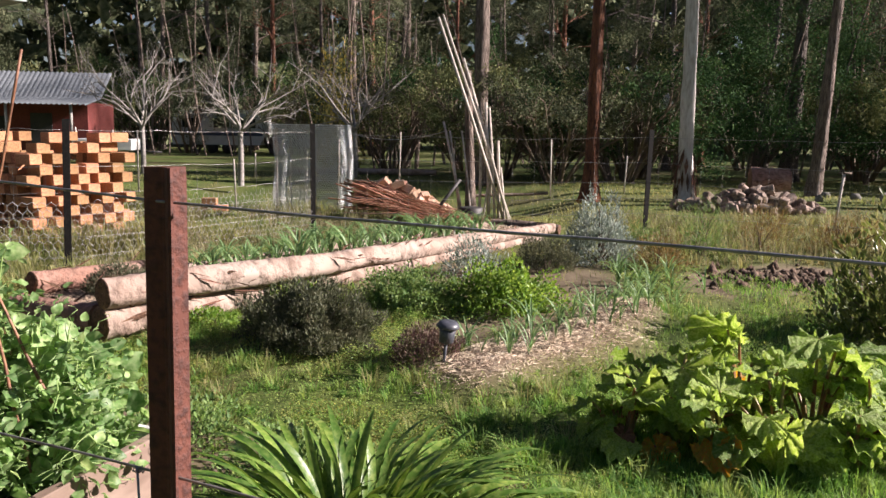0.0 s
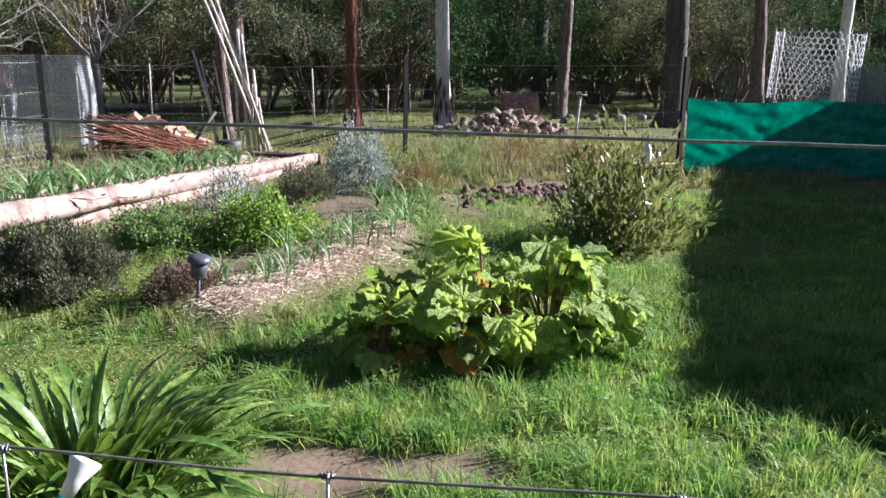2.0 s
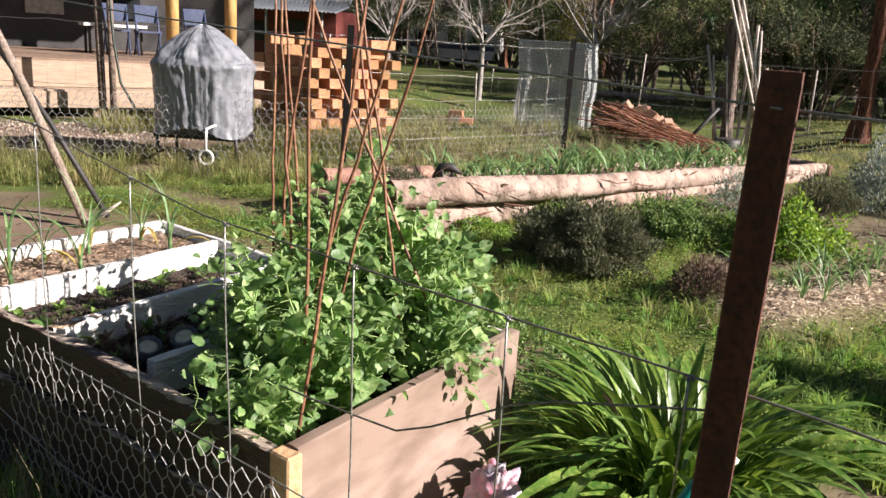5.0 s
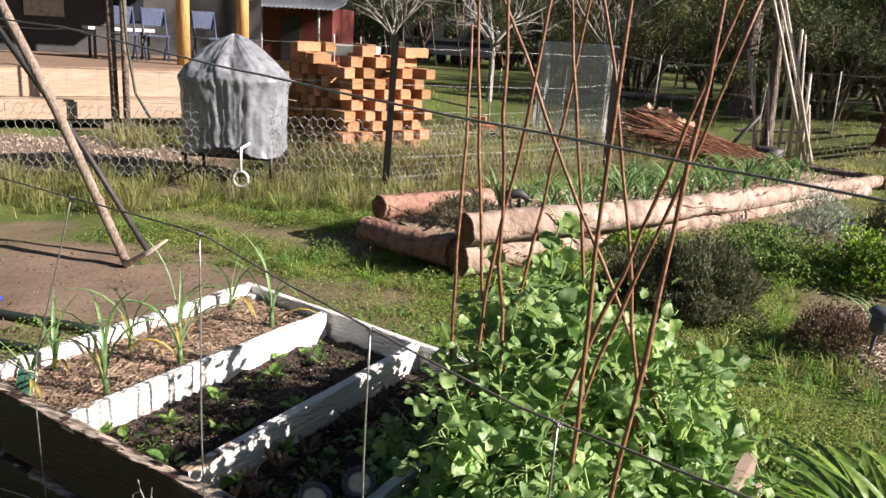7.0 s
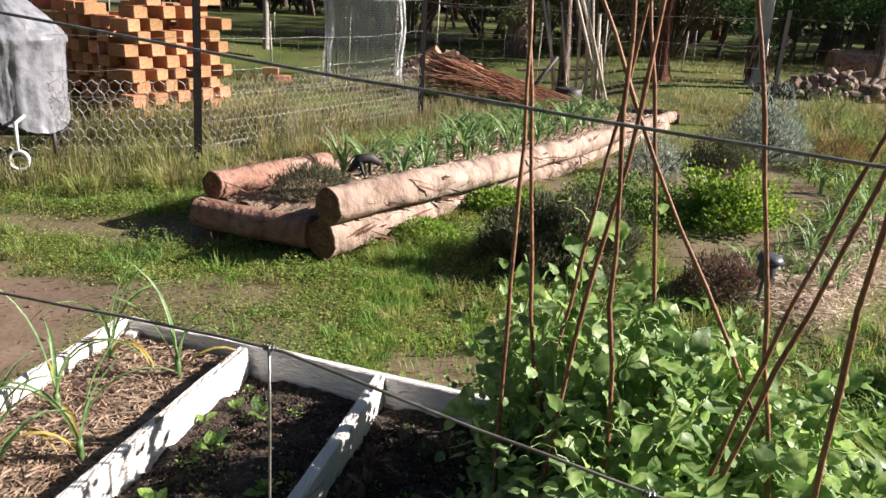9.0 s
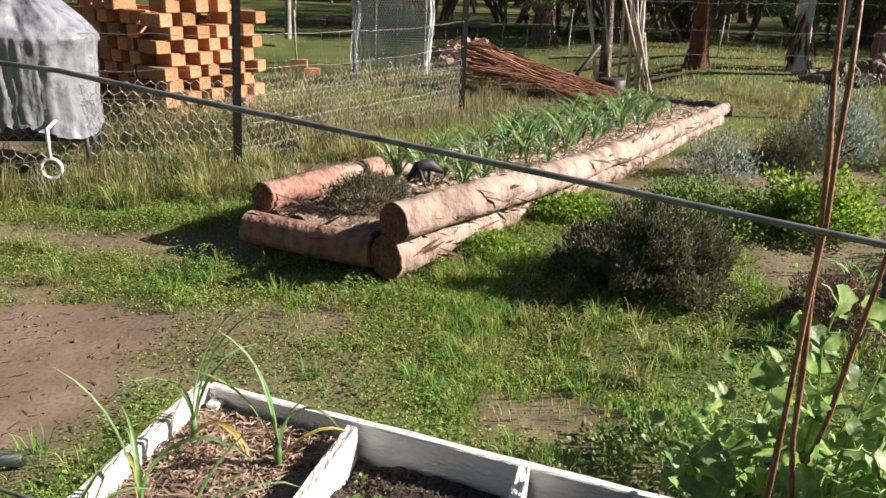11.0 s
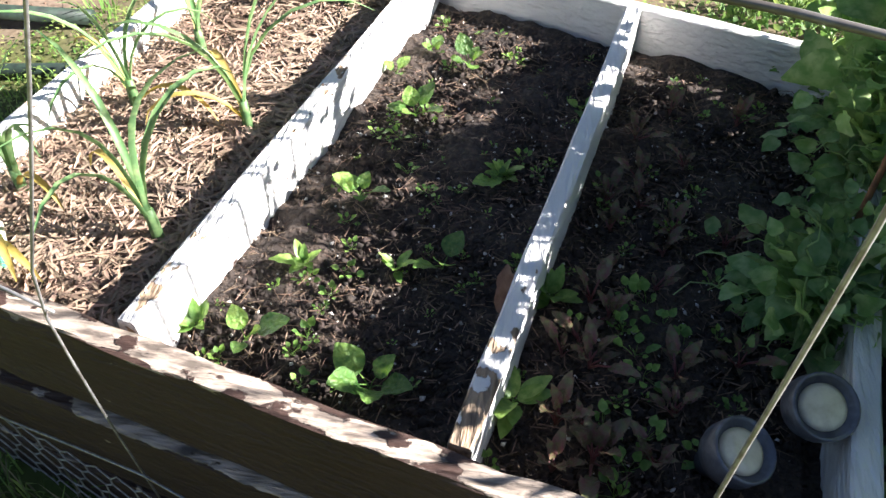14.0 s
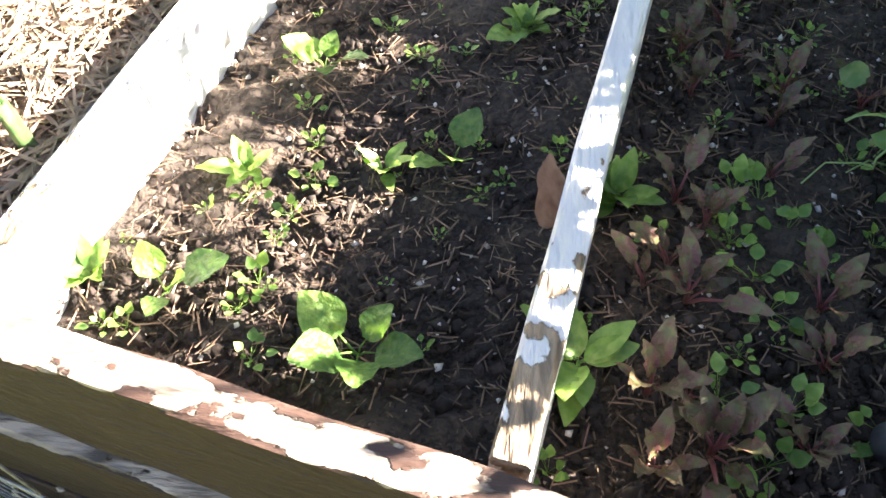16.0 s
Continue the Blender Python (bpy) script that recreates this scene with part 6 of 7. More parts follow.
build_bricks()
g = Geo()
rb = np.random.default_rng(13)
for k in range(150):
    t = np.linspace(0, 1, 6)
    x0, y0 = -2.75 + rb.normal(0, .12), 14.0 + rb.normal(0, .3)
    x1, y1 = -.9 + rb.normal(0, .3), 13.0 + rb.normal(0, .3)
    z0 = .55 * rb.random() + .05
    p = np.stack([x0 + (x1 - x0) * t, y0 + (y1 - y0) * t, z0 * (1 - t) ** 1.2 + .06 + .1 * rb.random() * np.sin(t * 3)], 1) + np.cumsum(rb.normal(0, .01, (6, 3)), 0)
    g.tube(p, np.linspace(.011, .004, 6), 4, False)
single("brushwood_heap", g, M["brush"], "heap of thin reddish prunings", "brushwood", "stuff")


# ---- poles leaning on a dead trunk ----
pt = thing("pole_rack", "bundle of pale poles leaning on a dead trunk", "poles")
part("trunk", Geo().tube([(-.78, 14.1, -.1), (-.8, 14.1, .6), (-.84, 14.1, 1.6), (-.88, 14.12, 2.5)], [.11, .085, .07, .06], 12), M["tan_bark"], pt, "dead brown trunk")
for a, b, r in [((-.89, 13.75, .02), (-1.26, 13.95, 1.65), .022), ((-.95, 13.8, .02), (-1.15, 13.95, 1.5), .018), ((-.46, 13.8, .02), (-.56, 14.0, 1.98), .03), ((-.36, 13.75, .02), (-.5, 14.0, 1.9), .022),
                ((-.13, 13.75, .02), (-.95, 14.1, 2.7), .024), ((-.2, 13.8, .02), (-1.37, 13.95, 3.35), .026), ((-.1, 13.85, .02), (-1.30, 14.0, 3.4), .02), ((-.62, 13.8, .02), (-.64, 14, 1.7), .024), ((-.3, 13.9, .02), (-.34, 14, 1.35), .028), ((-.75, 13.7, .02), (-.95, 13.95, 1.5), .016), ((-.56, 13.7, .02), (-.42, 14, 1.3), .016), ((-.2, 13.7, .02), (-.28, 14, .9), .018)]:
    part("pole", Geo().tube([a, tuple((p + q) / 2 + .01 for p, q in zip(a, b)), b], [r, r * .95, r * .8], 8), M["stick"], pt)
part("dark_prop", Geo().tube([(-1.45, 13.6, .02), (-.95, 13.75, .7)], .03, 6), M["dark"], pt)
pot = single("tree_pot", Geo().tube([(0, 0, 0), (0, 0, .02), (0, 0, .25), (0, 0, .26)], [.16, .17, .2, .18], 18), M["dark"], "dark pot at the poles' foot", "pot")
pot.matrix_basis = pose(-.75, 13.55, 0)
w = Geo()
for a, b, sag in [((-3.92, 17.2, 1.58), (-1.2, 13.95, 1.5), .22)]:
    t = np.linspace(0, 1, 16)
    w.tube(np.array(a) + (np.array(b) - np.array(a)) * t[:, None] - np.stack([0 * t, 0 * t, sag * 4 * t * (1 - t)], 1), .006, 4)
single("loose_cord", w, M["wire"], "pale cord hanging from the cage to the poles", "cord")


# ---- covered barbecue ----
def build_barbecue():
    b = thing("covered_barbecue", "barbecue trolley under a grey plastic cover", "barbecue")
    prof = np.array([(.545, .30), (.535, .36), (.53, .55), (.54, .78), (.55, .94), (.565, 1.01), (.56, 1.045), (.505, 1.12), (.39, 1.24), (.26, 1.35), (.13, 1.44), (.05, 1.475), (.01, 1.48)])
    n, m = 150, 56
    ang = np.linspace(0, 2 * np.pi, n + 1)
    q = np.linspace(0, 1, m)
    k = np.linspace(0, 1, len(prof))
    R, Z = np.interp(q, k, prof[:, 0])[:, None], np.interp(q, k, prof[:, 1])[:, None]
    e = 3.0
    den = (np.abs(np.cos(ang)) ** e + np.abs(np.sin(ang) / .74) ** e) ** (1 / e)
    ca, sa = np.cos(ang)[None] * 2.2 + 9, np.sin(ang)[None] * 2.2 + 9
    # long hanging folds below the shoulder, short creases running to the peak above it
    hang = np.abs(vnoise(ca * 3.4 + .35 * Z, sa * 3.4 - .5 * Z, 1.0) - .5) * 2
    crease = np.abs(vnoise(ca * 1.6 + 2.6 * Z, sa * 1.6 + 1.9 * Z, 1.3) - .5) * 2
    fine = np.abs(vnoise(ca * 5 + 6 * Z, sa * 5 - 7 * Z, 1.0) - .5) * 2
    low = 1 - smoothstep(.98, 1.08, Z)
    rr = R / den[None] * (1 - .045 * low * (1 - hang) ** 3 - .03 * (1 - crease) ** 4 - .03 * fine + (1 - low) * .07 * np.cos(ang * 7)[None] * (R < .5) * (R > .03))
    zz = Z + (.05 * np.sin(ang * 3)[None] + .04 * hang) * (1 - smoothstep(.3, .42, Z)) - .02 * (1 - low) * (1 - crease)
    rows = np.stack([rr * np.cos(ang)[None], rr * np.sin(ang)[None], zz], -1)
    rows[:, -1] = rows[:, 0]
    part("cover", Geo().grid(rows), M["cover"], b, "creased grey plastic cover")
    part("frame", Geo().box((0, 0, .25), (1.0, .5, .04)), M["dark"], b, "", False)
    for x, y in ((-.45, -.25), (.45, -.25), (-.45, .25), (.45, .25)):
        part("leg", Geo().tube([(x, y, .05), (x, y, .3)], .018, 8), M["dark"], b)
    for x in (.26,):
        part("wheel", Geo().tube([(x + .075 * math.cos(a), -.64, .10 + .075 * math.sin(a)) for a in np.linspace(0, 6.283, 20)], .016, 6, False), M["white_metal"], b, "white wheel")
        part("leg", Geo().tube([(x, -.64, .18), (x, -.62, .40), (x, -.3, .42)], .015, 8), M["white_metal"], b)
    b.matrix_basis = pose(-6.28, 8.0, 0.0, 0, 0, 15)


build_barbecue()


# ---- deck and veranda ----
def build_deck():
    d = thing("deck", "raised timber deck with pale pine edge boards", "deck")
    a, b = np.array([-10.6, 8.9]), np.array([-7.75, 12.9])
    u = (b - a) / np.linalg.norm(b - a)
    n = np.array([-u[1], u[0]])
    L = np.linalg.norm(b - a) + 4
    ang = math.degrees(math.atan2(u[1], u[0]))
    c = b - u * L / 2
    R = rot(0, 0, ang)

    def bx(along, back, z, size):
        p = c + u * along + n * back
        return Geo().box((p[0], p[1], z), size, R, .004)

    part("edge_board", bx(0, .0, .27, (L, .05, .24)), M["pine"], d, "pale pine step board", False)
    part("step", bx(0, .22, .40, (L, .42, .03)), M["pine"], d, "", False)
    part("edge_board", bx(0, .45, .62, (L, .05, .40)), M["pine"], d, "pale pine edge board", False)
    for k in range(16):
        part("deck_board", bx(0, .56 + k * .285, .83, (L, .28, .03)), M["deck"], d, "", False)
    for k in range(5):
        part("stump", bx(-L / 2 + .6 + k * 1.6, .12, .0, (.1, .1, .4)), M["grey_log"], d, "", False)
    for k, al in enumerate((2.75, 3.9)):
        p = c + u * (al - .2) + n * (1.6 + k * .3)
        single("veranda_post", Geo().tube([(p[0], p[1], .84), (p[0], p[1], 3.6)], .11, 16), M["post_yellow"], "round yellow pine veranda post", "post", "", "veranda posts")
    # roof slab above the view, added only to keep sun off the back wall
    p = c + n * 3.7
    single("veranda_roof", Geo().box((p[0], p[1], 3.65), (L + 1, 4.6, .08), R), M["iron_roof"], "unseen flat roof added to shade the wall behind the deck", "roof", "structure", "", False)
    p = c + n * 5.4
    # invented dark wall and windows, filling in for dim clutter behind the deck
    w = thing("veranda_wall", "made-up dark backdrop wall in place of clutter behind the deck", "wall")
    part("wall", Geo().box((p[0], p[1], 2.2), (L + 2, .15, 4.4), R), M["dark"], w, "", False)
    for k in range(5):
        q = c + u * (-L / 2 + 1 + k * 1.5) + n * 5.28
        part("window", Geo().box((q[0], q[1], 2.0), (.7, .06, 1.0), R), M["pale_wall"] if k % 2 else M["glass"], w, "", False)
    q = c + u * (L / 2 - 2.6) + n * 3.0
    t = thing("garden_table", "white bench table on the deck", "table")
    part("tabletop", Geo().box((q[0], q[1], 1.36), (1.1, .5, .05), R), M["white_metal"], t, "", False)
    for sx in (-.45, .45):
        for sy in (-.2, .2):
            e = q + u * sx + n * sy
            part("leg", Geo().tube([(e[0], e[1], .845), (e[0], e[1], 1.35)], .025, 6), M["dark"], t)
    for k, al in enumerate((-1.1, -.55, .35)):
        q = c + u * (L / 2 - 1.5 + al) + n * 2.6
        ch = thing("folding_chair", "navy folding chair leaning on the deck", "chair", "chairs on the deck")
        for s in (-.2, .2):
            e = q + u * s
            part("leg", Geo().tube([(e[0], e[1], .845), (e[0] + .25 * n[0], e[1] + .25 * n[1], 1.75)], .018, 6), M["navy"], ch)
            part("leg", Geo().tube([(e[0] + .35 * n[0], e[1] + .35 * n[1], .845), (e[0], e[1], 1.3)], .018, 6), M["navy"], ch)
        part("seat", Geo().box((q[0] + .12 * n[0], q[1] + .12 * n[1], 1.28), (.42, .4, .03), R), M["navy"], ch, "", False)
        part("backrest", Geo().box((q[0] + .24 * n[0], q[1] + .24 * n[1], 1.6), (.42, .03, .3), R), M["navy"], ch, "", False)


build_deck()

# ---- tarp, wire cylinder, spade, bottle ----
g = Geo()
u, v = np.meshgrid(np.linspace(0, 1, 90), np.linspace(0, 1, 30))
bx, by = 5.62 + 4.2 * u, 10.78 - 2.4 * u
sagz = 1.0 - .06 * np.abs(np.sin(u * 9)) + .03 * u
wr = .03 * np.abs(np.sin(u * 22 + 3 * v)) * v ** 2 + .13 * np.abs(vnoise(u * 14 + 3 * v, v * 5 + u * 3, 1) - .5) + .05 * np.abs(vnoise(u * 40 - 9 * v, v * 9, 1) - .5)
g.grid(np.stack([bx + wr * .5, by + wr, sagz * v], -1))
tp = thing("shade_cloth_fence", "green shade cloth screen tied along the fence", "screen")
part("cloth", g, M["tarp"], tp)
part("post", Geo().tube([(9.0, 8.85, -.1), (9.0, 8.85, 1.2)], .02, 6), M["black_post"], tp)
part("top_wire", Geo().tube([(5.62, 10.75, 1.0), (7.7, 9.56, .98), (9.8, 8.36, 1.03)], .004, 5), M["wire"], tp)
g = Geo()
rw = np.random.default_rng(15)
cy = thing("wire_tree_guard", "cylinder of chicken wire standing behind the screen", "tree guard")
A, B, r = hex_net((0, 0, 0), (1, 0, 0), (0, 1, 0), 4.2, 1.1, .10, .0045, rw)


def wrap(q):
    t = q[:, 0] / 4.2 * 6.283
    return np.stack([.68 * np.cos(t), .68 * np.sin(t), q[:, 1]], 1)


part("netting", Geo().sticks(wrap(A), wrap(B), r), M["netting"], cy)
cy.matrix_basis = pose(8.75, 12.5, .87, 0, 4, 0)
part("stake", Geo().tube([(.68, 0, -1.0), (.68, 0, 1.1)], .02, 6), M["stick"], cy)
part("stake", Geo().tube([(-.68, 0, -1.0), (-.68, 0, 1.1)], .02, 6), M["stick"], cy)
sp = thing("garden_spade", "old wooden-handled spade stuck in the ground", "spade")
part("shaft", Geo().tube([(4.62, 12.5, .1), (4.70, 12.5, .97)], .02, 8), M["stick"], sp)
part("handle", Geo().tube([(4.62, 12.5, .98), (4.80, 12.48, .98)], .016, 6), M["grey_log"], sp)
part("blade", Geo().box((4.6, 12.5, .02), (.2, .012, .3), rot(0, 5, 0), .003), M["rust"], sp, "", False)
tb = thing("stump_table", "board on a stump with a white bottle's place", "stump")
part("stump", Geo().tube([(4.85, 10.2, -.1), (4.85, 10.2, .14)], [.17, .15], 14), M["grey_log"], tb)
part("board", Geo().box((4.85, 10.2, .165), (.55, .3, .04), rot(0, 0, 10), .005), M["raw_wood"], tb, "", False)
bt = thing("white_bottle", "white plastic bottle on a board by the fence", "bottle")
part("body", Geo().tube([(4.73, 10.1, .186), (4.73, 10.1, .2), (4.73, 10.1, .38), (4.73, 10.1, .43), (4.73, 10.1, .46)], [.05, .055, .055, .025, .02], 16), M["white_metal"], bt)
part("trigger", Geo().box((4.76, 10.1, .48), (.10, .03, .03), rot(0, -15, 0), .005), M["white_metal"], bt, "", False)
bt2 = thing("white_cup", "white plastic cup on a board by the fence", "cup")
part("body", Geo().tube([(4.9, 10.15, .186), (4.9, 10.15, .19), (4.9, 10.15, .33)], [.03, .035, .04], 14), M["white_metal"], bt2)

# ---- wood pile ----
rp = np.random.default_rng(16)
wedge = Geo().box((0, 0, 0), (.3, .15, .13), None, .03).mesh("split_log", False)
wedge.materials.append(M["split_wood"])
rnd = Geo().tube([(-.15, 0, 0), (-.14, 0, 0), (.14, 0, 0), (.15, 0, 0)], [.07, .085, .085, .07], 12).mesh("split_log", False)
rnd.materials.append(M["split_wood"])
wp = thing("firewood_pile", "low heap of split grey firewood", "firewood")
for k in range(130):
    a, q = rp.random() * 6.283, rp.random() ** .55
    o = new("split_log", wedge if k % 3 else rnd)
    o.parent = wp
    o.matrix_basis = pose(math.cos(a) * q * 1.35, math.sin(a) * q * .55, .06 + .5 * (1 - q) * rp.uniform(.5, 1), float(rp.normal(0, 30)), float(rp.normal(0, 30)), float(rp.random() * 360)) @ Matrix.Scale(float(rp.uniform(.7, 1.2)), 4)
wp.matrix_basis = pose(4.55, 16.6, 0)
log("big rust-brown rotten log behind the firewood", [(5.0, 18.1, .48), (5.75, 18.0, .5)], [.34, .32], 88, "red_log", 60)
for k, (x, y) in enumerate([(8.2, 20.5), (8.8, 20.2), (9.5, 20.4), (7.6, 20.8), (10.2, 19.8), (7.0, 19.6), (9.9, 20.9)]):
    st = single("rock", Geo().tube([(-.2, 0, 0), (-.12, 0, .05), (.1, .02, .08), (.22, 0, 0)], [.05, .18, .16, .06], 9, True, .12, rp), M["stone"], "pale grey boulder near the trees", "rock", "", "rocks by the trees")
    st.matrix_basis = pose(x, y, .02, 0, 0, k * 50) @ Matrix.Scale((.55, .75, .6)[k % 3], 4)


# ---- small crate and hose behind the bed ----
cr = thing("timber_crate", "small pale timber frame lying behind the bed", "crate")
for k, (dx, dy, L, a) in enumerate(((0, -.12, .34, 0), (0, .12, .34, 0), (-.16, 0, .22, 90), (.16, 0, .22, 90))):
    part("slat", Geo().box((dx, dy, .05), (L, .022, .09), rot(0, 0, a), .003), M["pine"], cr, "", False)
cr.matrix_basis = pose(-1.0, 3.68, -.1, 0, 0, -25)
t = np.linspace(0, 1, 24)
hx, hy = -2.5 + 1.25 * t, 3.66 - .42 * t + .16 * np.sin(t * 3.1)
single("garden_hose", Geo().tube(np.stack([hx, hy, gz(hx, hy) + .02 + .28 * np.sin(t * 3.14) ** .7], 1), .009, 7), M["wire"], "pale grey hose arching behind the bed", "hose")


# ---- trees ----
def limb(g, rng, base, d, L, r, depth, tips):
    n = 6
    t = np.linspace(0, 1, n)
    bend = rng.normal(0, .18, 3)
    p = base + d * L * t[:, None] + bend * L * (t ** 2)[:, None]
    g.tube(p, np.linspace(r, r * .55, n), 6 if depth else 9, False)
    if depth == 0:
        tips.append(p[-1])
        return
    for _ in range(3 if depth > 1 else 2 + int(rng.integers(0, 2))):
        q = p[rng.integers(2, n)]
        nd = d + rng.normal(0, .55, 3)
        nd[2] += .15
        nd /= np.linalg.norm(nd)
        limb(g, rng, q, nd, L * rng.uniform(.5, .8), r * .5, depth - 1, tips)


def crown_cards(centres, per, spread, leaf, wid, rng, hang=0.3):
    c = np.repeat(np.array(centres), per, 0)
    n = len(c)
    off = rng.normal(0, 1, (n, 3)) * spread * np.array([1, 1, .75])
    d = rng.normal(0, .7, (n, 3)) - np.array([0, 0, hang])
    out = off / (np.linalg.norm(off, axis=1)[:, None] + 1e-9)
    return Geo().cards(c + off, d - out * .25, out * 1.6 + rng.normal(0, .55, (n, 3)) + np.array([0, 0, .35]), leaf * rng.uniform(.6, 1.3, n), wid * rng.uniform(.7, 1.3, n))


def trunk_geo(h, r, seed, lean=0.03, flare=1.7, seg=16, wob=.08):
    rng = np.random.default_rng(seed)
    z = np.concatenate([[-.2, 0, .15, .4], np.linspace(.8, h, 26)])
    x = np.cumsum(rng.normal(0, lean * .3, len(z))) + lean * z * rng.normal(0, 1)
    y = np.cumsum(rng.normal(0, lean * .3, len(z)))
    x, y = x - np.interp(0, z, x), y - np.interp(0, z, y)
    rr = r * (1 - .55 * z / h) * (1 + (flare - 1) * np.exp(-np.maximum(z, 0) * 3))
    return Geo().tube(np.stack([x, y, z], 1), rr, seg, True, wob, rng), np.stack([x, y, z], 1)


def tall_tree(name, label, at, h, r, bark, leafmat, seed, crown_from=.45, leaf=.16, lean=.03, n_cl=26, per=70, spread=.55, group="", reach=1.8):
    rng = np.random.default_rng(seed)
    ob = thing(name, label, "tree", group)
    g, c = trunk_geo(h, r, seed, lean)
    tips = []
    for k in range(9):
        z = h * rng.uniform(crown_from, .97)
        i = int(np.argmin(abs(c[:, 2] - z)))
        a = rng.random() * 6.283
        d = np.array([math.cos(a), math.sin(a), rng.uniform(.2, .9)])
        d /= np.linalg.norm(d)
        limb(g, rng, c[i], d, rng.uniform(.6, 1.1) * reach, r * .3, 2, tips)
    part("trunk", g, M[bark], ob)
    idx = rng.choice(len(tips), min(n_cl * 3, len(tips)), replace=False)
    part("crown", crown_cards([tips[i] for i in idx[::2]], int(per * 3.2), spread * .7, leaf * .65, leaf * .2, rng), M[leafmat], ob)
    ob.matrix_basis = pose(at[0], at[1], float(gz(*at)), 0, 0, 0)
    return ob


tall_tree("gum_tree", "gum tree with red-brown stringy bark", (1.62, 18.3), 13, .155, "red_bark", "gum_leaf", 701, .78, lean=.008)
tall_tree("gum_tree", "pale smooth-barked gum tree peeling at its foot", (3.75, 18.6), 14, .155, "white_bark", "gum_leaf", 702, .78, lean=.012)
tall_tree("gum_tree", "leaning gum tree with tan peeling bark", (7.5, 21.3), 13, .155, "tan_bark", "gum_leaf", 704, .78, lean=.022)
tall_tree("gum_tree", "thick dark furrowed gum trunk", (9.2, 18.2), 14, .27, "grey_bark", "gum_leaf", 705, .78, lean=.006)
tall_tree("gum_tree", "slim tan gum trunk behind the screen", (12.6, 20.0), 12, .17, "tan_bark", "gum_leaf", 706, .78, lean=.02)
tall_tree("gum_tree", "slim pale gum trunk behind the screen", (14.6, 19.5), 12, .16, "white_bark", "gum_leaf", 707, .78, lean=.03)
tall_tree("gum_tree", "pale gum trunk behind the poles", (-1.1, 24.0), 13, .24, "tan_bark", "gum_leaf", 708, .4, lean=.01)

# shaggy strips of bark at the pale tree's foot
g = Geo()
rk = np.random.default_rng(17)
m = 70
aa, zz = rk.random(m) * 6.283, rk.uniform(.05, 1.3, m)
d = np.stack([np.cos(aa), np.sin(aa), np.zeros(m)], 1)
g.cards(np.array([3.75, 18.6, 0]) + d * (.235 - .04 * zz)[:, None] + np.array([0, 0, 1]) * zz[:, None], np.array([[0, 0, -1.0]]) + d * .2 + rk.normal(0, .1, (m, 3)), d, rk.uniform(.2, .6, m), rk.uniform(.04, .09, m))
single("bark_strips", g, M["bark_flake"], "peeling strips of brown bark on the pale gum", "bark", "stuff")


def bare_tree(at, h, seed, label="leafless grey fruit tree"):
    rng = np.random.default_rng(seed)
    ob = thing("bare_tree", label, "tree", "bare fruit trees")
    g = Geo()
    tips = []
    z0 = h * .38
    g.tube([(0, 0, -.1), (.02, 0, z0 * .5), (0, .02, z0)], [.09, .075, .07], 9, False)
    for k in range(7):
        a = k * 0.9 + rng.normal(0, .2)
        d = np.array([math.cos(a), math.sin(a), rng.uniform(.5, 1.4)])
        limb(g, rng, np.array([0, .01, z0 * rng.uniform(.85, 1)]), d / np.linalg.norm(d), h * .3, .04, 3, tips)
    part("trunk", g, M["bare_twig"], ob)
    ob.matrix_basis = pose(*at, 0)
    return ob


bare_tree((-11.6, 24.5), 4.4, 711)
bare_tree((-7.6, 22.0), 4.0, 712)
bare_tree((-5.0, 25.0), 4.2, 713)
shrub("yellow_shrub", "young tree with yellowing leaves", "shrub", (-6.0, 27.0), .9, .9, 3.9, 3000, .14, .04, "yellow_leaf", 714, 12, .3, .3, .4)

# conifer
rc = np.random.default_rng(18)
con = thing("conifer", "large dark green conifer", "tree")
cen = []
for k in range(520):
    z = rc.uniform(1.0, 11)
    rr = (3.4 * (1 - z / 13)) * rc.uniform(.55, 1.0)
    a = rc.random() * 6.283
    cen.append((rr * math.cos(a), rr * math.sin(a), z))
part("crown", crown_cards(cen[::2], 240, .34, .11, .034, rc, .1), M["conifer_leaf"], con)
part("trunk", trunk_geo(10, .25, 718)[0], M["grey_bark"], con)
con.matrix_basis = pose(8.9, 27.5, 0)

# wattle thickets and gums of the wood's edge
wattles = []
for k in range(4):
    rk = np.random.default_rng(720 + k)
    ob = thing("wattle_thicket", "dense dark green wattle thicket at the wood's edge", "shrub", "wood's edge")
    g = Geo()
    tips = []
    for q in range(12):
        a = rk.random() * 6.283
        d = np.array([math.cos(a) * .5, math.sin(a) * .5, 1])
        limb(g, rk, np.array([.3 * math.cos(a), .3 * math.sin(a), 0]), d / np.linalg.norm(d), 1.7, .05, 2, tips)
    tagged(part("stem", g, M["twig"], ob), kind="stuff")
    tips = np.array(tips)
    tips[:, :2] *= 1.25
    part("crown", crown_cards(tips[::2], 250, .21, .105, .031, rk, .1), M[("wattle_leaf", "gum_leaf", "wattle_leaf", "conifer_leaf")[k]], ob)
    wattles.append(ob)
gums = [tall_tree("forest_gum", "slender dark forest gum tree", (0, 0), 15, .2, ("grey_bark", "tan_bark", "red_bark", "grey_bark")[k], "gum_leaf", 740 + k, .32, .22, .03, 40, 60, .6, "forest gums", 2.2) for k in range(4)]


def spread_out(protos, spots):
    for k, (x, y, s, a) in enumerate(spots):
        m = pose(x, y, 0, 0, 0, a) @ Matrix.Scale(s, 4)
        if k < len(protos):
            protos[k].matrix_basis = m
        else:
            c = copy_thing(protos[k % len(protos)], m)
            c.scale = (s, s, s)


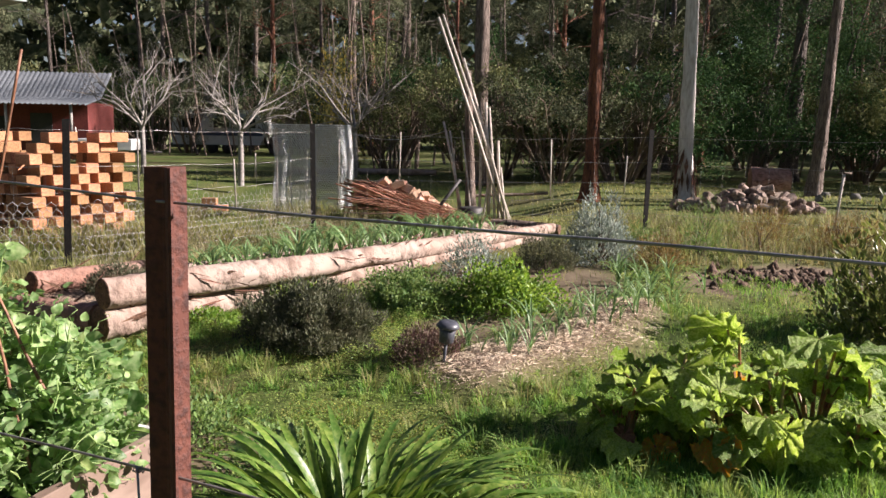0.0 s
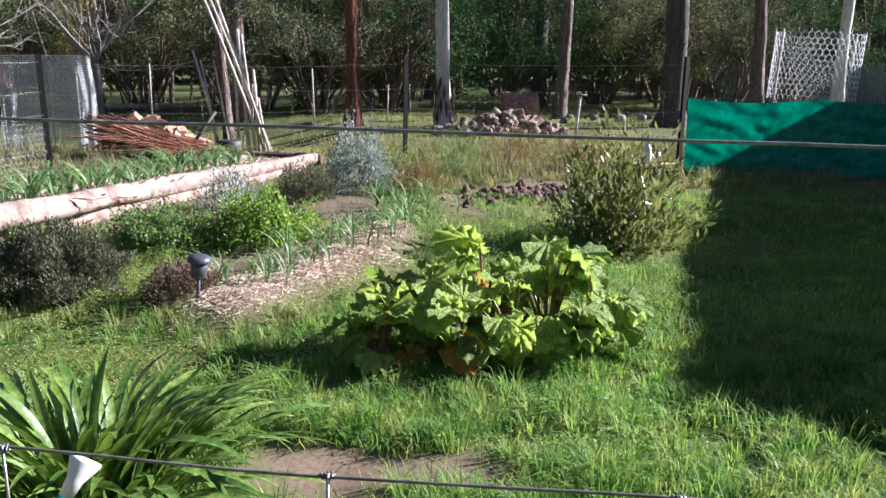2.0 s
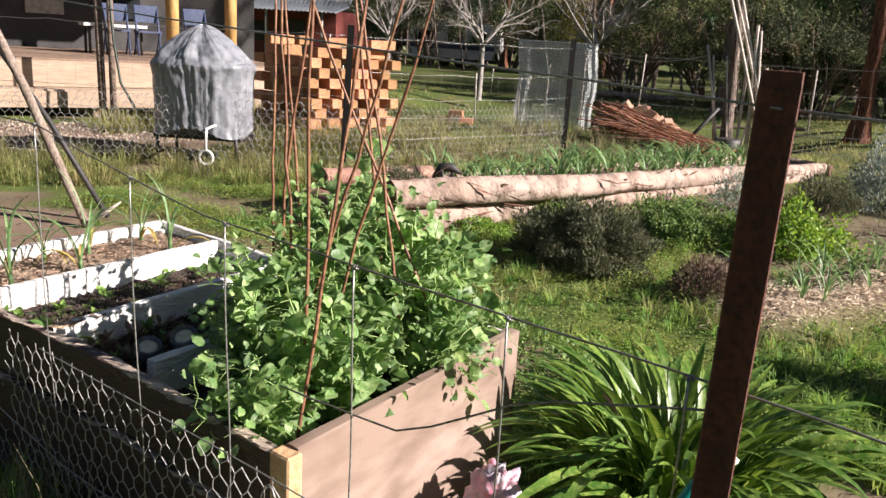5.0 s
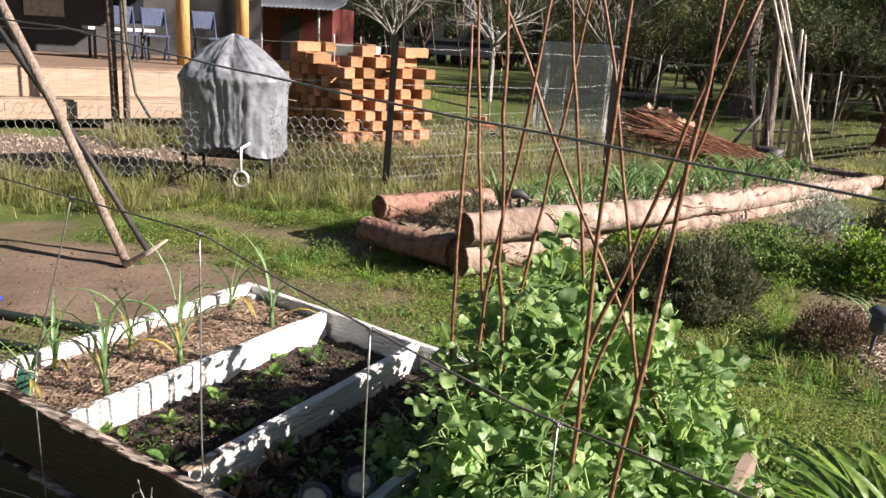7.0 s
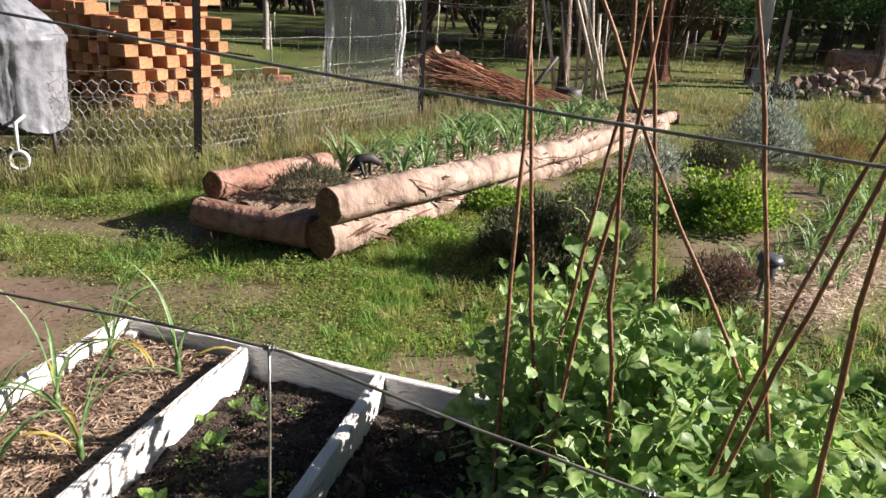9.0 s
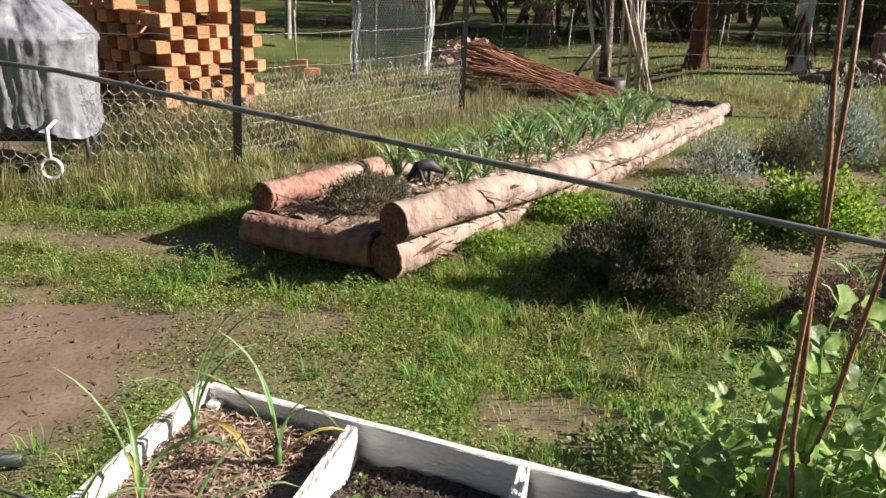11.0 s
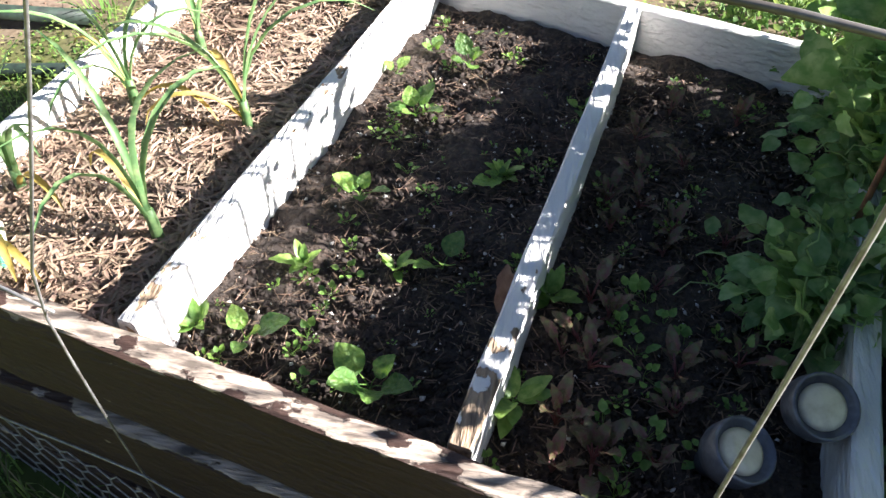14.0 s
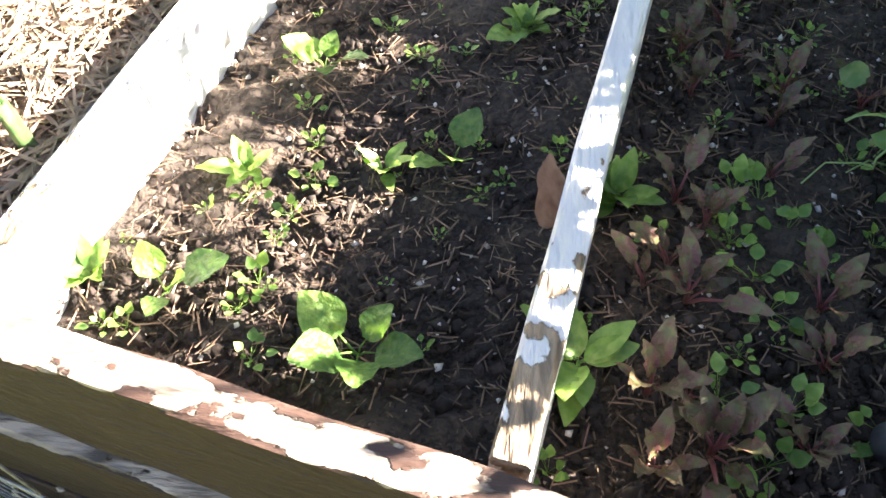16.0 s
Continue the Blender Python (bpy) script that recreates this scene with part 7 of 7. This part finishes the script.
rf = np.random.default_rng(19)
spots = []
for x in np.arange(-34, 36, 2.9):
    y = 28 + rf.uniform(0, 6) + .012 * x * x * .5
    if -30 < x < -7:
        y += 15
    if 5.5 < x < 12:
        y += 7
    spots.append((x + rf.normal(0, .5), y, float(rf.uniform(.75, 1.8)), float(rf.random() * 360)))
spots += [(1.2, 24.5, 1.0, 20), (-.6, 26, 1.1, 90), (3.2, 25.5, 1.2, 200), (13.2, 25, 1.2, 140), (14, 24, 1.1, 60), (4.0, 28, 1.3, 10), (17, 25, 1.2, 300)]
spread_out(wattles, spots)
spots = []
for x in np.arange(-44, 46, 1.55):
    spots.append((x + rf.normal(0, .7), 34 + rf.uniform(0, 18) + (9 if -30 < x < -8 else 0), float(rf.uniform(.7, 1.15)), float(rf.random() * 360)))
spread_out(gums, spots)

# thin bare saplings among them
g = Geo()
for k in range(150):
    x, y = rf.uniform(-32, 30), rf.uniform(26, 40)
    if y < 44 and -28 < x < -8:
        y += 14
    h = rf.uniform(3, 9)
    t = np.linspace(0, 1, 6)
    lx = rf.normal(0, .12)
    g.tube(np.stack([x + lx * h * t + .1 * np.sin(t * 5 + k), y + 0 * t, h * t], 1), np.linspace(rf.uniform(.03, .09), .015, 6), 5, False)
single("saplings", g, M["tan_bark"], "thin pale saplings in the wood", "saplings", "stuff")

# far woods closing the horizon all round
n = 42000
a = rf.random(n) * 6.283
rad = rf.uniform(56, 74, n)
z = rf.random(n) ** .8 * (11 + 5 * vnoise(a * 9, a * 0, 1))
p = np.stack([rad * np.cos(a), 5 + rad * np.sin(a), z], 1)
g = Geo().cards(p, rf.normal(0, 1, (n, 3)), rf.normal(0, 1, (n, 3)), rf.uniform(.9, 2.2, n), rf.uniform(.7, 1.6, n))
single("far_woods", g, M["gum_leaf"], "dense dark woods along the horizon", "woods", "stuff")

# ---- shed, caravan, trailer, laundry ----
sh = thing("shed", "red-walled shed with grey iron roof and veranda", "shed")
part("wall", Geo().box((0, 2, 1.2), (5.5, 4, 2.6)), M["red_wall"], sh, "", False)
g = Geo()
u = np.linspace(-3.3, 3.3, 90)
g.grid(np.stack([np.stack([u, np.full(90, yy), zz + .04 * np.sin(u * 30)], 1) for yy, zz in ((-2.0, 2.35), (.2, 2.7), (2, 3.9))]))
part("roof", g, M["iron_roof"], sh)
for k, x in enumerate((-2.6, 0, 2.6)):
    part("post", Geo().tube([(x, -1.7, -.1), (x, -1.7, 2.4)], .06, 8), M["pale_wall"], sh)
part("door", Geo().box((.8, -.03, 1.0), (.9, .06, 2.0)), M["dark"], sh, "", False)
part("window", Geo().box((-1.2, -.03, 1.4), (1.1, .06, .9)), M["glass"], sh, "", False)
sh.matrix_basis = pose(-21.6, 34, 0, 0, 0, 12)
cv = thing("caravan", "old white caravan under the trees", "caravan")
g = Geo()
prof = [(-2.6, .5), (-2.75, 1.2), (-2.5, 2.2), (-2.1, 2.5), (2.2, 2.5), (2.6, 2.1), (2.7, 1.2), (2.4, .5)]
g.add([(x, yy, z) for yy in (-1.1, 1.1) for x, z in prof], [(k, (k + 1) % 8, 8 + (k + 1) % 8, 8 + k) for k in range(8)] + [(0, 7, 6, 1), (1, 6, 5, 2), (2, 5, 4, 3), (8, 9, 14, 15), (9, 10, 13, 14), (10, 11, 12, 13)])
part("body", g, M["white_metal"], cv, "", False)
part("stripe", Geo().box((0, -1.11, 1.15), (5.1, .03, .25)), M["navy"], cv, "", False)
for x in (-1.6, .2, 1.7):
    part("window", Geo().box((x, -1.11, 1.75), (.9, .04, .55)), M["glass"], cv, "", False)
for x in (-.4, .5):
    part("wheel", Geo().tube([(x, -1.05, .33), (x, -.85, .33)], .33, 16), M["dark"], cv)
cv.matrix_basis = pose(-17.2, 46.5, 0, 0, 0, 6)
tr = thing("trailer", "small white trailer by the shed", "trailer")
part("tray", Geo().box((0, 0, .75), (2.2, 1.2, .45), None, .03), M["white_metal"], tr, "", False)
for yy in (-.65, .65):
    part("wheel", Geo().tube([(0, yy - .08, .28), (0, yy + .08, .28)], .28, 14), M["dark"], tr)
part("drawbar", Geo().tube([(1.1, 0, .5), (2.1, 0, .45)], .05, 6), M["dark"], tr)
tr.matrix_basis = pose(-16.4, 31.5, 0, 0, 0, 10)
g = Geo()
for k in range(7):
    g.box((k * .42, 0, -.14 + .02 * (k % 3)), (.24, .02, .26), rot(0, 0, 6 * (k % 3)))
single("laundry", g, M["navy"], "blue laundry hanging on a line", "laundry", "", "", False).matrix_basis = pose(2.4, 29.5, 2.35)
single("white_sack", Geo().tube([(0, 0, -.35), (0, 0, -.2), (0, 0, .1), (0, 0, .3), (0, 0, .45)], [.1, .26, .25, .12, .04], 14), M["white_metal"], "white sack hanging from a branch", "sack").matrix_basis = pose(4.6, 26, 2.3)
ir = single("iron_fence", Geo().grid(np.stack([np.stack([np.linspace(0, 16, 400), .05 * np.sin(np.linspace(0, 16, 400) * 40), np.full(400, z)], 1) for z in (0, 1.6)])), M["iron_roof"], "grey corrugated iron fence among the trees", "fence")
ir.matrix_basis = pose(16.5, 31.0, -.05, 0, 0, -28)
for k in range(13):
    x = -14 + k * 1.5 + rf.normal(0, .2)
    y = 19 + 4 * rf.random() + (5 if k % 4 == 0 else 0)
    single("thin_stake", Geo().tube([(x, y, float(gz(x, y)) - .1), (x + rf.normal(0, .04), y, rf.uniform(.7, 1.5))], .02, 6), M["stick"], "thin weathered stake in the paddock", "stake", "", "paddock stakes")
log("fallen pale log in the paddock", [(-7.4, 26.0, .14), (-2.6, 26.6, .14)], [.12, .1], 89, "log", 6)
log("fallen pale branch in the paddock", [(-1.2, 20.2, -.1), (.8, 20.6, -.02)], [.04, .035], 90, "grey_log", 4)


# ---- grass and clover ----
def field(n, x0, x1, y0, y1, rng, keep):
    x, y = rng.uniform(x0, x1, n), rng.uniform(y0, y1, n)
    k = keep(x, y) & ~inside(x, y, BED) & ~inside(x, y, LOG_BED)
    return x[k], y[k]


def grass(name, n, box, h, w, mat, label, seed, keep, lean=(.1, .9), tuft=2.0):
    rng = np.random.default_rng(seed)
    x, y = field(n, *box, rng, lambda a, b: keep(a, b, rng))
    k = len(x)
    big = vnoise(x, y, tuft)
    H = h * (0.3 + 1.3 * big ** 1.5) * rng.uniform(.5, 1.3, k)
    if name == "lawn_grass":
        H = H * np.where((x < .3) & (y > 3.8) & (y < 7.6), .62, 1)
    p = np.stack([x, y, gz(x, y) - .005], 1)
    g = Geo().blades(p, H, w * rng.uniform(.7, 1.3, k), rng.random(k) * 6.283, rng.uniform(*lean, k), .35)
    return single(name, g, M[mat], label, "grass", "stuff")


thin = lambda a, b, r: r.random(len(a)) > bare(a, b) * 1.15
grass("lawn_grass", 170000, (-6.2, 6.5, 2.2, 7.6), .07, .0045, "grass", "short uneven green lawn grass", 801, lambda a, b, r: thin(a, b, r) & ((a > .2) | (r.random(len(a)) < .55)) & (r.random(len(a)) < .12 + 1.0 * smoothstep(.25, .7, vnoise(a + 3, b, 1.7))))
grass("lawn_grass", 90000, (-9.5, 7.5, 7.0, 14.5), .075, .006, "field_grass", "rough green grass beyond the beds", 802, lambda a, b, r: thin(a, b, r) & (r.random(len(a)) < .2 + .9 * vnoise(a + 3, b, .9)))
grass("long_grass", 120000, (-.4, 4.6, 2.2, 4.5), .11, .0045, "grass", "longer lush grass by the rhubarb", 803, lambda a, b, r: thin(a, b, r) & (r.random(len(a)) < smoothstep(.28, .6, vnoise(a, b, 3.2))), (.2, 1.1), 4.5)
grass("long_grass", 70000, (2.0, 6.5, 4.0, 9.0), .085, .005, "grass", "soft lawn grass in the added house's shade", 812, lambda a, b, r: r.random(len(a)) < .35 + .65 * vnoise(a, b, 2.2), (.2, 1.1), 3.0)
grass("long_grass", 26000, (-3.6, -1.6, 4.6, 6.4), .075, .0042, "grass", "longer grass tufts before the logs", 804, lambda a, b, r: thin(a, b, r) & (r.random(len(a)) < smoothstep(.5, .75, vnoise(a, b, 1.9))))
grass("fence_grass", 9000, (-9.5, -3.2, 4.9, 9.6), .20, .006, "dry_grass", "tall dry grass along the fence", 805, lambda a, b, r: thin(a, b, r) & (r.random(len(a)) < smoothstep(.2, .8, 1 - np.abs(b - (8.36 + (a + 4.68) * .445 - .5)) / 1.1) * vnoise(a, b, 1.5)), (.1, .7))
grass("fence_grass", 24000, (-9.5, -3.2, 4.9, 9.6), .2, .006, "field_grass", "tall green grass along the fence", 806, lambda a, b, r: thin(a, b, r) & (r.random(len(a)) < smoothstep(.2, .8, 1 - np.abs(b - (8.36 + (a + 4.68) * .445 - .6)) / 1.2) * vnoise(a + 7, b, 1.5)), (.1, .7))
grass("fence_grass", 11000, (-5.0, -1.0, 8.2, 13.4), .22, .007, "dry_grass", "tall dry grass behind the log bed", 807, lambda a, b, r: r.random(len(a)) < smoothstep(.1, .7, 1 - np.abs((a + 4.68) - (b - 8.36) * .58 - .1) / .9), (.1, .6))
grass("fence_grass", 15000, (1.2, 7.2, 8.4, 15.5), .22, .007, "dry_grass", "tall dry grass by the far fence", 808, lambda a, b, r: thin(a, b, r) & (r.random(len(a)) < vnoise(a, b, .8) * smoothstep(8.4, 10.5, b)), (.1, .7))
grass("paddock_grass", 90000, (-16, 16, 13, 28), .09, .012, "field_grass", "grazed paddock grass", 809, lambda a, b, r: r.random(len(a)) < vnoise(a, b, .5) * 1.2, (.2, 1))
grass("bed_edge_grass", 5200, (-4.4, -.6, 1.5, 2.45), .22, .004, "dry_grass", "wispy grass at the near fence's foot", 810, lambda a, b, r: np.abs(b - foot_y(a) + .1) < .16, (.1, .8))
grass("bed_edge_grass", 6000, (-4.4, -.4, 1.3, 2.6), .2, .0045, "grass", "green grass at the near fence's foot", 811, lambda a, b, r: np.abs(b - foot_y(a) + .06) < .2, (.1, .8))


def tufts(name, n, box, h, w, mat, label, seed, keep, per=34, r=.05):
    """Grass growing in separate tufts, each fanning out from its root."""
    rng = np.random.default_rng(seed)
    x, y = field(n, *box, rng, lambda a, b: keep(a, b, rng))
    k = len(x)
    s = rng.uniform(.4, 1.3, k) ** 1.3
    X, Y, S = (np.repeat(q, per) for q in (x, y, s))
    m = len(X)
    a = rng.random(m) * 6.283
    q = r * S * np.sqrt(rng.random(m))
    X, Y = X + np.cos(a) * q, Y + np.sin(a) * q
    g = Geo().blades(np.stack([X, Y, gz(X, Y) - .005], 1), h * S * rng.uniform(.5, 1.2, m), w * rng.uniform(.7, 1.3, m), a + rng.normal(0, .5, m), rng.uniform(.15, 1.2, m), .35)
    return single(name, g, M[mat], label, "grass", "stuff")


lush = lambda a, b, r: thin(a, b, r) & (r.random(len(a)) < smoothstep(.3, .65, vnoise(a + 21, b, 1.1)))
tufts("grass_tufts", 1000, (-5.6, 1.6, 4.1, 8.0), .10, .005, "grass", "green grass tufts in the weedy lawn", 841, lush)
tufts("grass_tufts", 280, (-5.6, 1.0, 4.1, 7.5), .13, .005, "field_grass", "yellowish grass tufts in the weedy lawn", 842, lush)
tufts("grass_tufts", 900, (-.3, 5.0, 2.3, 4.9), .125, .0055, "grass", "lush grass tufts round the rhubarb", 843, lambda a, b, r: thin(a, b, r))
tufts("grass_tufts", 420, (-9.5, -3.0, 5.4, 9.8), .25, .007, "field_grass", "rank grass tufts along the fence", 844, lambda a, b, r: thin(a, b, r) & (np.abs(b - (8.36 + (a + 4.68) * .445 - .4)) < .8), 46, .08)
tufts("grass_tufts", 90, (-9.5, -3.0, 5.4, 9.8), .26, .006, "dry_grass", "dry grass tufts along the fence", 845, lambda a, b, r: thin(a, b, r) & (np.abs(b - (8.36 + (a + 4.68) * .445 - .3)) < .8), 46, .08)
tufts("grass_tufts", 500, (1.2, 7.0, 8.6, 15.0), .22, .007, "field_grass", "rough tufts by the far fence", 846, lambda a, b, r: thin(a, b, r))

tufts("grass_tufts", 620, (-9.0, -.8, 8.8, 17.0), .30, .009, "field_grass", "rank pale grass tufts beyond the fence", 848, lambda a, b, r: (r.random(len(a)) < smoothstep(.3, .6, vnoise(a + 2, b, .8))) & (a < -4.68 + (b - 8.36) * .58), 40, .10)
tufts("grass_tufts", 320, (-9.0, -.8, 8.8, 17.0), .32, .008, "dry_grass", "dry grass tufts beyond the fence", 849, lambda a, b, r: (r.random(len(a)) < smoothstep(.3, .6, vnoise(a + 12, b, .9))) & (a < -4.68 + (b - 8.36) * .58), 40, .10)
tufts("grass_tufts", 150, (-6.2, -4.2, 8.6, 10.4), .42, .007, "dry_grass", "tall dry grass before the brick stack", 850, lambda a, b, r: np.abs(b - 9.2 - (a + 5.4) * 1.2) < .5, 34, .09)
tufts("grass_tufts", 150, (-6.2, -4.0, 8.6, 10.6), .38, .008, "field_grass", "tall green grass before the brick stack", 851, lambda a, b, r: np.abs(b - 9.2 - (a + 5.4) * 1.2) < .6, 34, .09)
tufts("bed_edge_grass", 46, (-2.25, -.95, 1.5, 2.2), .34, .0035, "dry_grass", "wispy dry stalks at the near fence's foot", 847, lambda a, b, r: np.abs(b - foot_y(a) + .07) < .06, 14, .05)


def clover(name, n, box, label, seed, keep, size=.013, mat="clover", rise=.07):
    rng = np.random.default_rng(seed)
    x, y = field(n, *box, rng, lambda a, b: keep(a, b, rng))
    k = len(x)
    z = gz(x, y) + rng.uniform(.0, .045, k) + rise * smoothstep(.4, .8, vnoise(x, y, 4.3))
    a = rng.random(k) * 6.283
    d = np.stack([np.cos(a), np.sin(a), rng.normal(.1, .3, k)], 1)
    nn = np.stack([rng.normal(0, .4, k), rng.normal(0, .4, k), np.ones(k)], 1)
    g = Geo().cards(np.stack([x, y, z], 1), d, nn, size * rng.uniform(.7, 1.6, k), size * rng.uniform(.7, 1.3, k), .1)
    return single(name, g, M[mat], label, "clover", "stuff")


clover("clover", 190000, (-6, 3, 3.2, 7.4), "low bright green clover in the lawn", 821, lambda a, b, r: thin(a, b, r) & (r.random(len(a)) < smoothstep(.38, .7, vnoise(a + 11, b + 4, 1.2))), .0125)
clover("moss", 130000, (-6, .6, 3.9, 7.6), "low yellow-green moss and cress in the trodden lawn", 823, lambda a, b, r: thin(a, b, r) & (r.random(len(a)) < smoothstep(.35, .65, vnoise(a + 41, b + 24, 1.5))), .0105, "moss", .015)
clover("clover", 90000, (-6, .8, 3.9, 7.8), "thin green ground cover in the trodden lawn", 824, thin, .0115, "clover", .02)
clover("clover", 50000, (-3.6, 2.5, 6.4, 9.6), "weedy green ground cover among the herbs", 822, lambda a, b, r: thin(a, b, r) & (r.random(len(a)) < smoothstep(.3, .7, vnoise(a + 1, b + 14, 1.4))), .018)

# clods of the dug patch by the bay bush
q = np.stack([rf.normal(2.9, .5, 420), rf.normal(9.0, .3, 420)], 1)
clod_stuff("soil_clods", q, gz(q[:, 0], q[:, 1]) + .01, .02, .075, M["dug_soil"], "dug brown clods of garden soil", 834)

# litter on the bare soil
n = 600
x, y = rf.uniform(-6.6, -2.6, n), rf.uniform(3.9, 5.9, n)
k = bare(x, y) > rf.random(n)
q = np.stack([x, y], 1)[k]
straw_stuff("soil_litter", q, gz(q[:, 0], q[:, 1]) + .005, .01, .07, .002, M["chips"], "bits of bark and straw on the trodden soil", 831, .1)
clod_stuff("soil_litter", q + .03, gz(q[:, 0], q[:, 1]) + .002, .003, .009, M["chips"], "small stones and clods on the trodden soil", 832)
n = 2600
q = np.stack([rf.uniform(-10.3, -7.2, n), rf.uniform(6.8, 9.6, n)], 1)
q = q[bare(q[:, 0], q[:, 1]) > .5]
clod_stuff("gravel", q, gz(q[:, 0], q[:, 1]) + .003, .006, .025, M["gravel"], "pale gravel before the deck", 833)
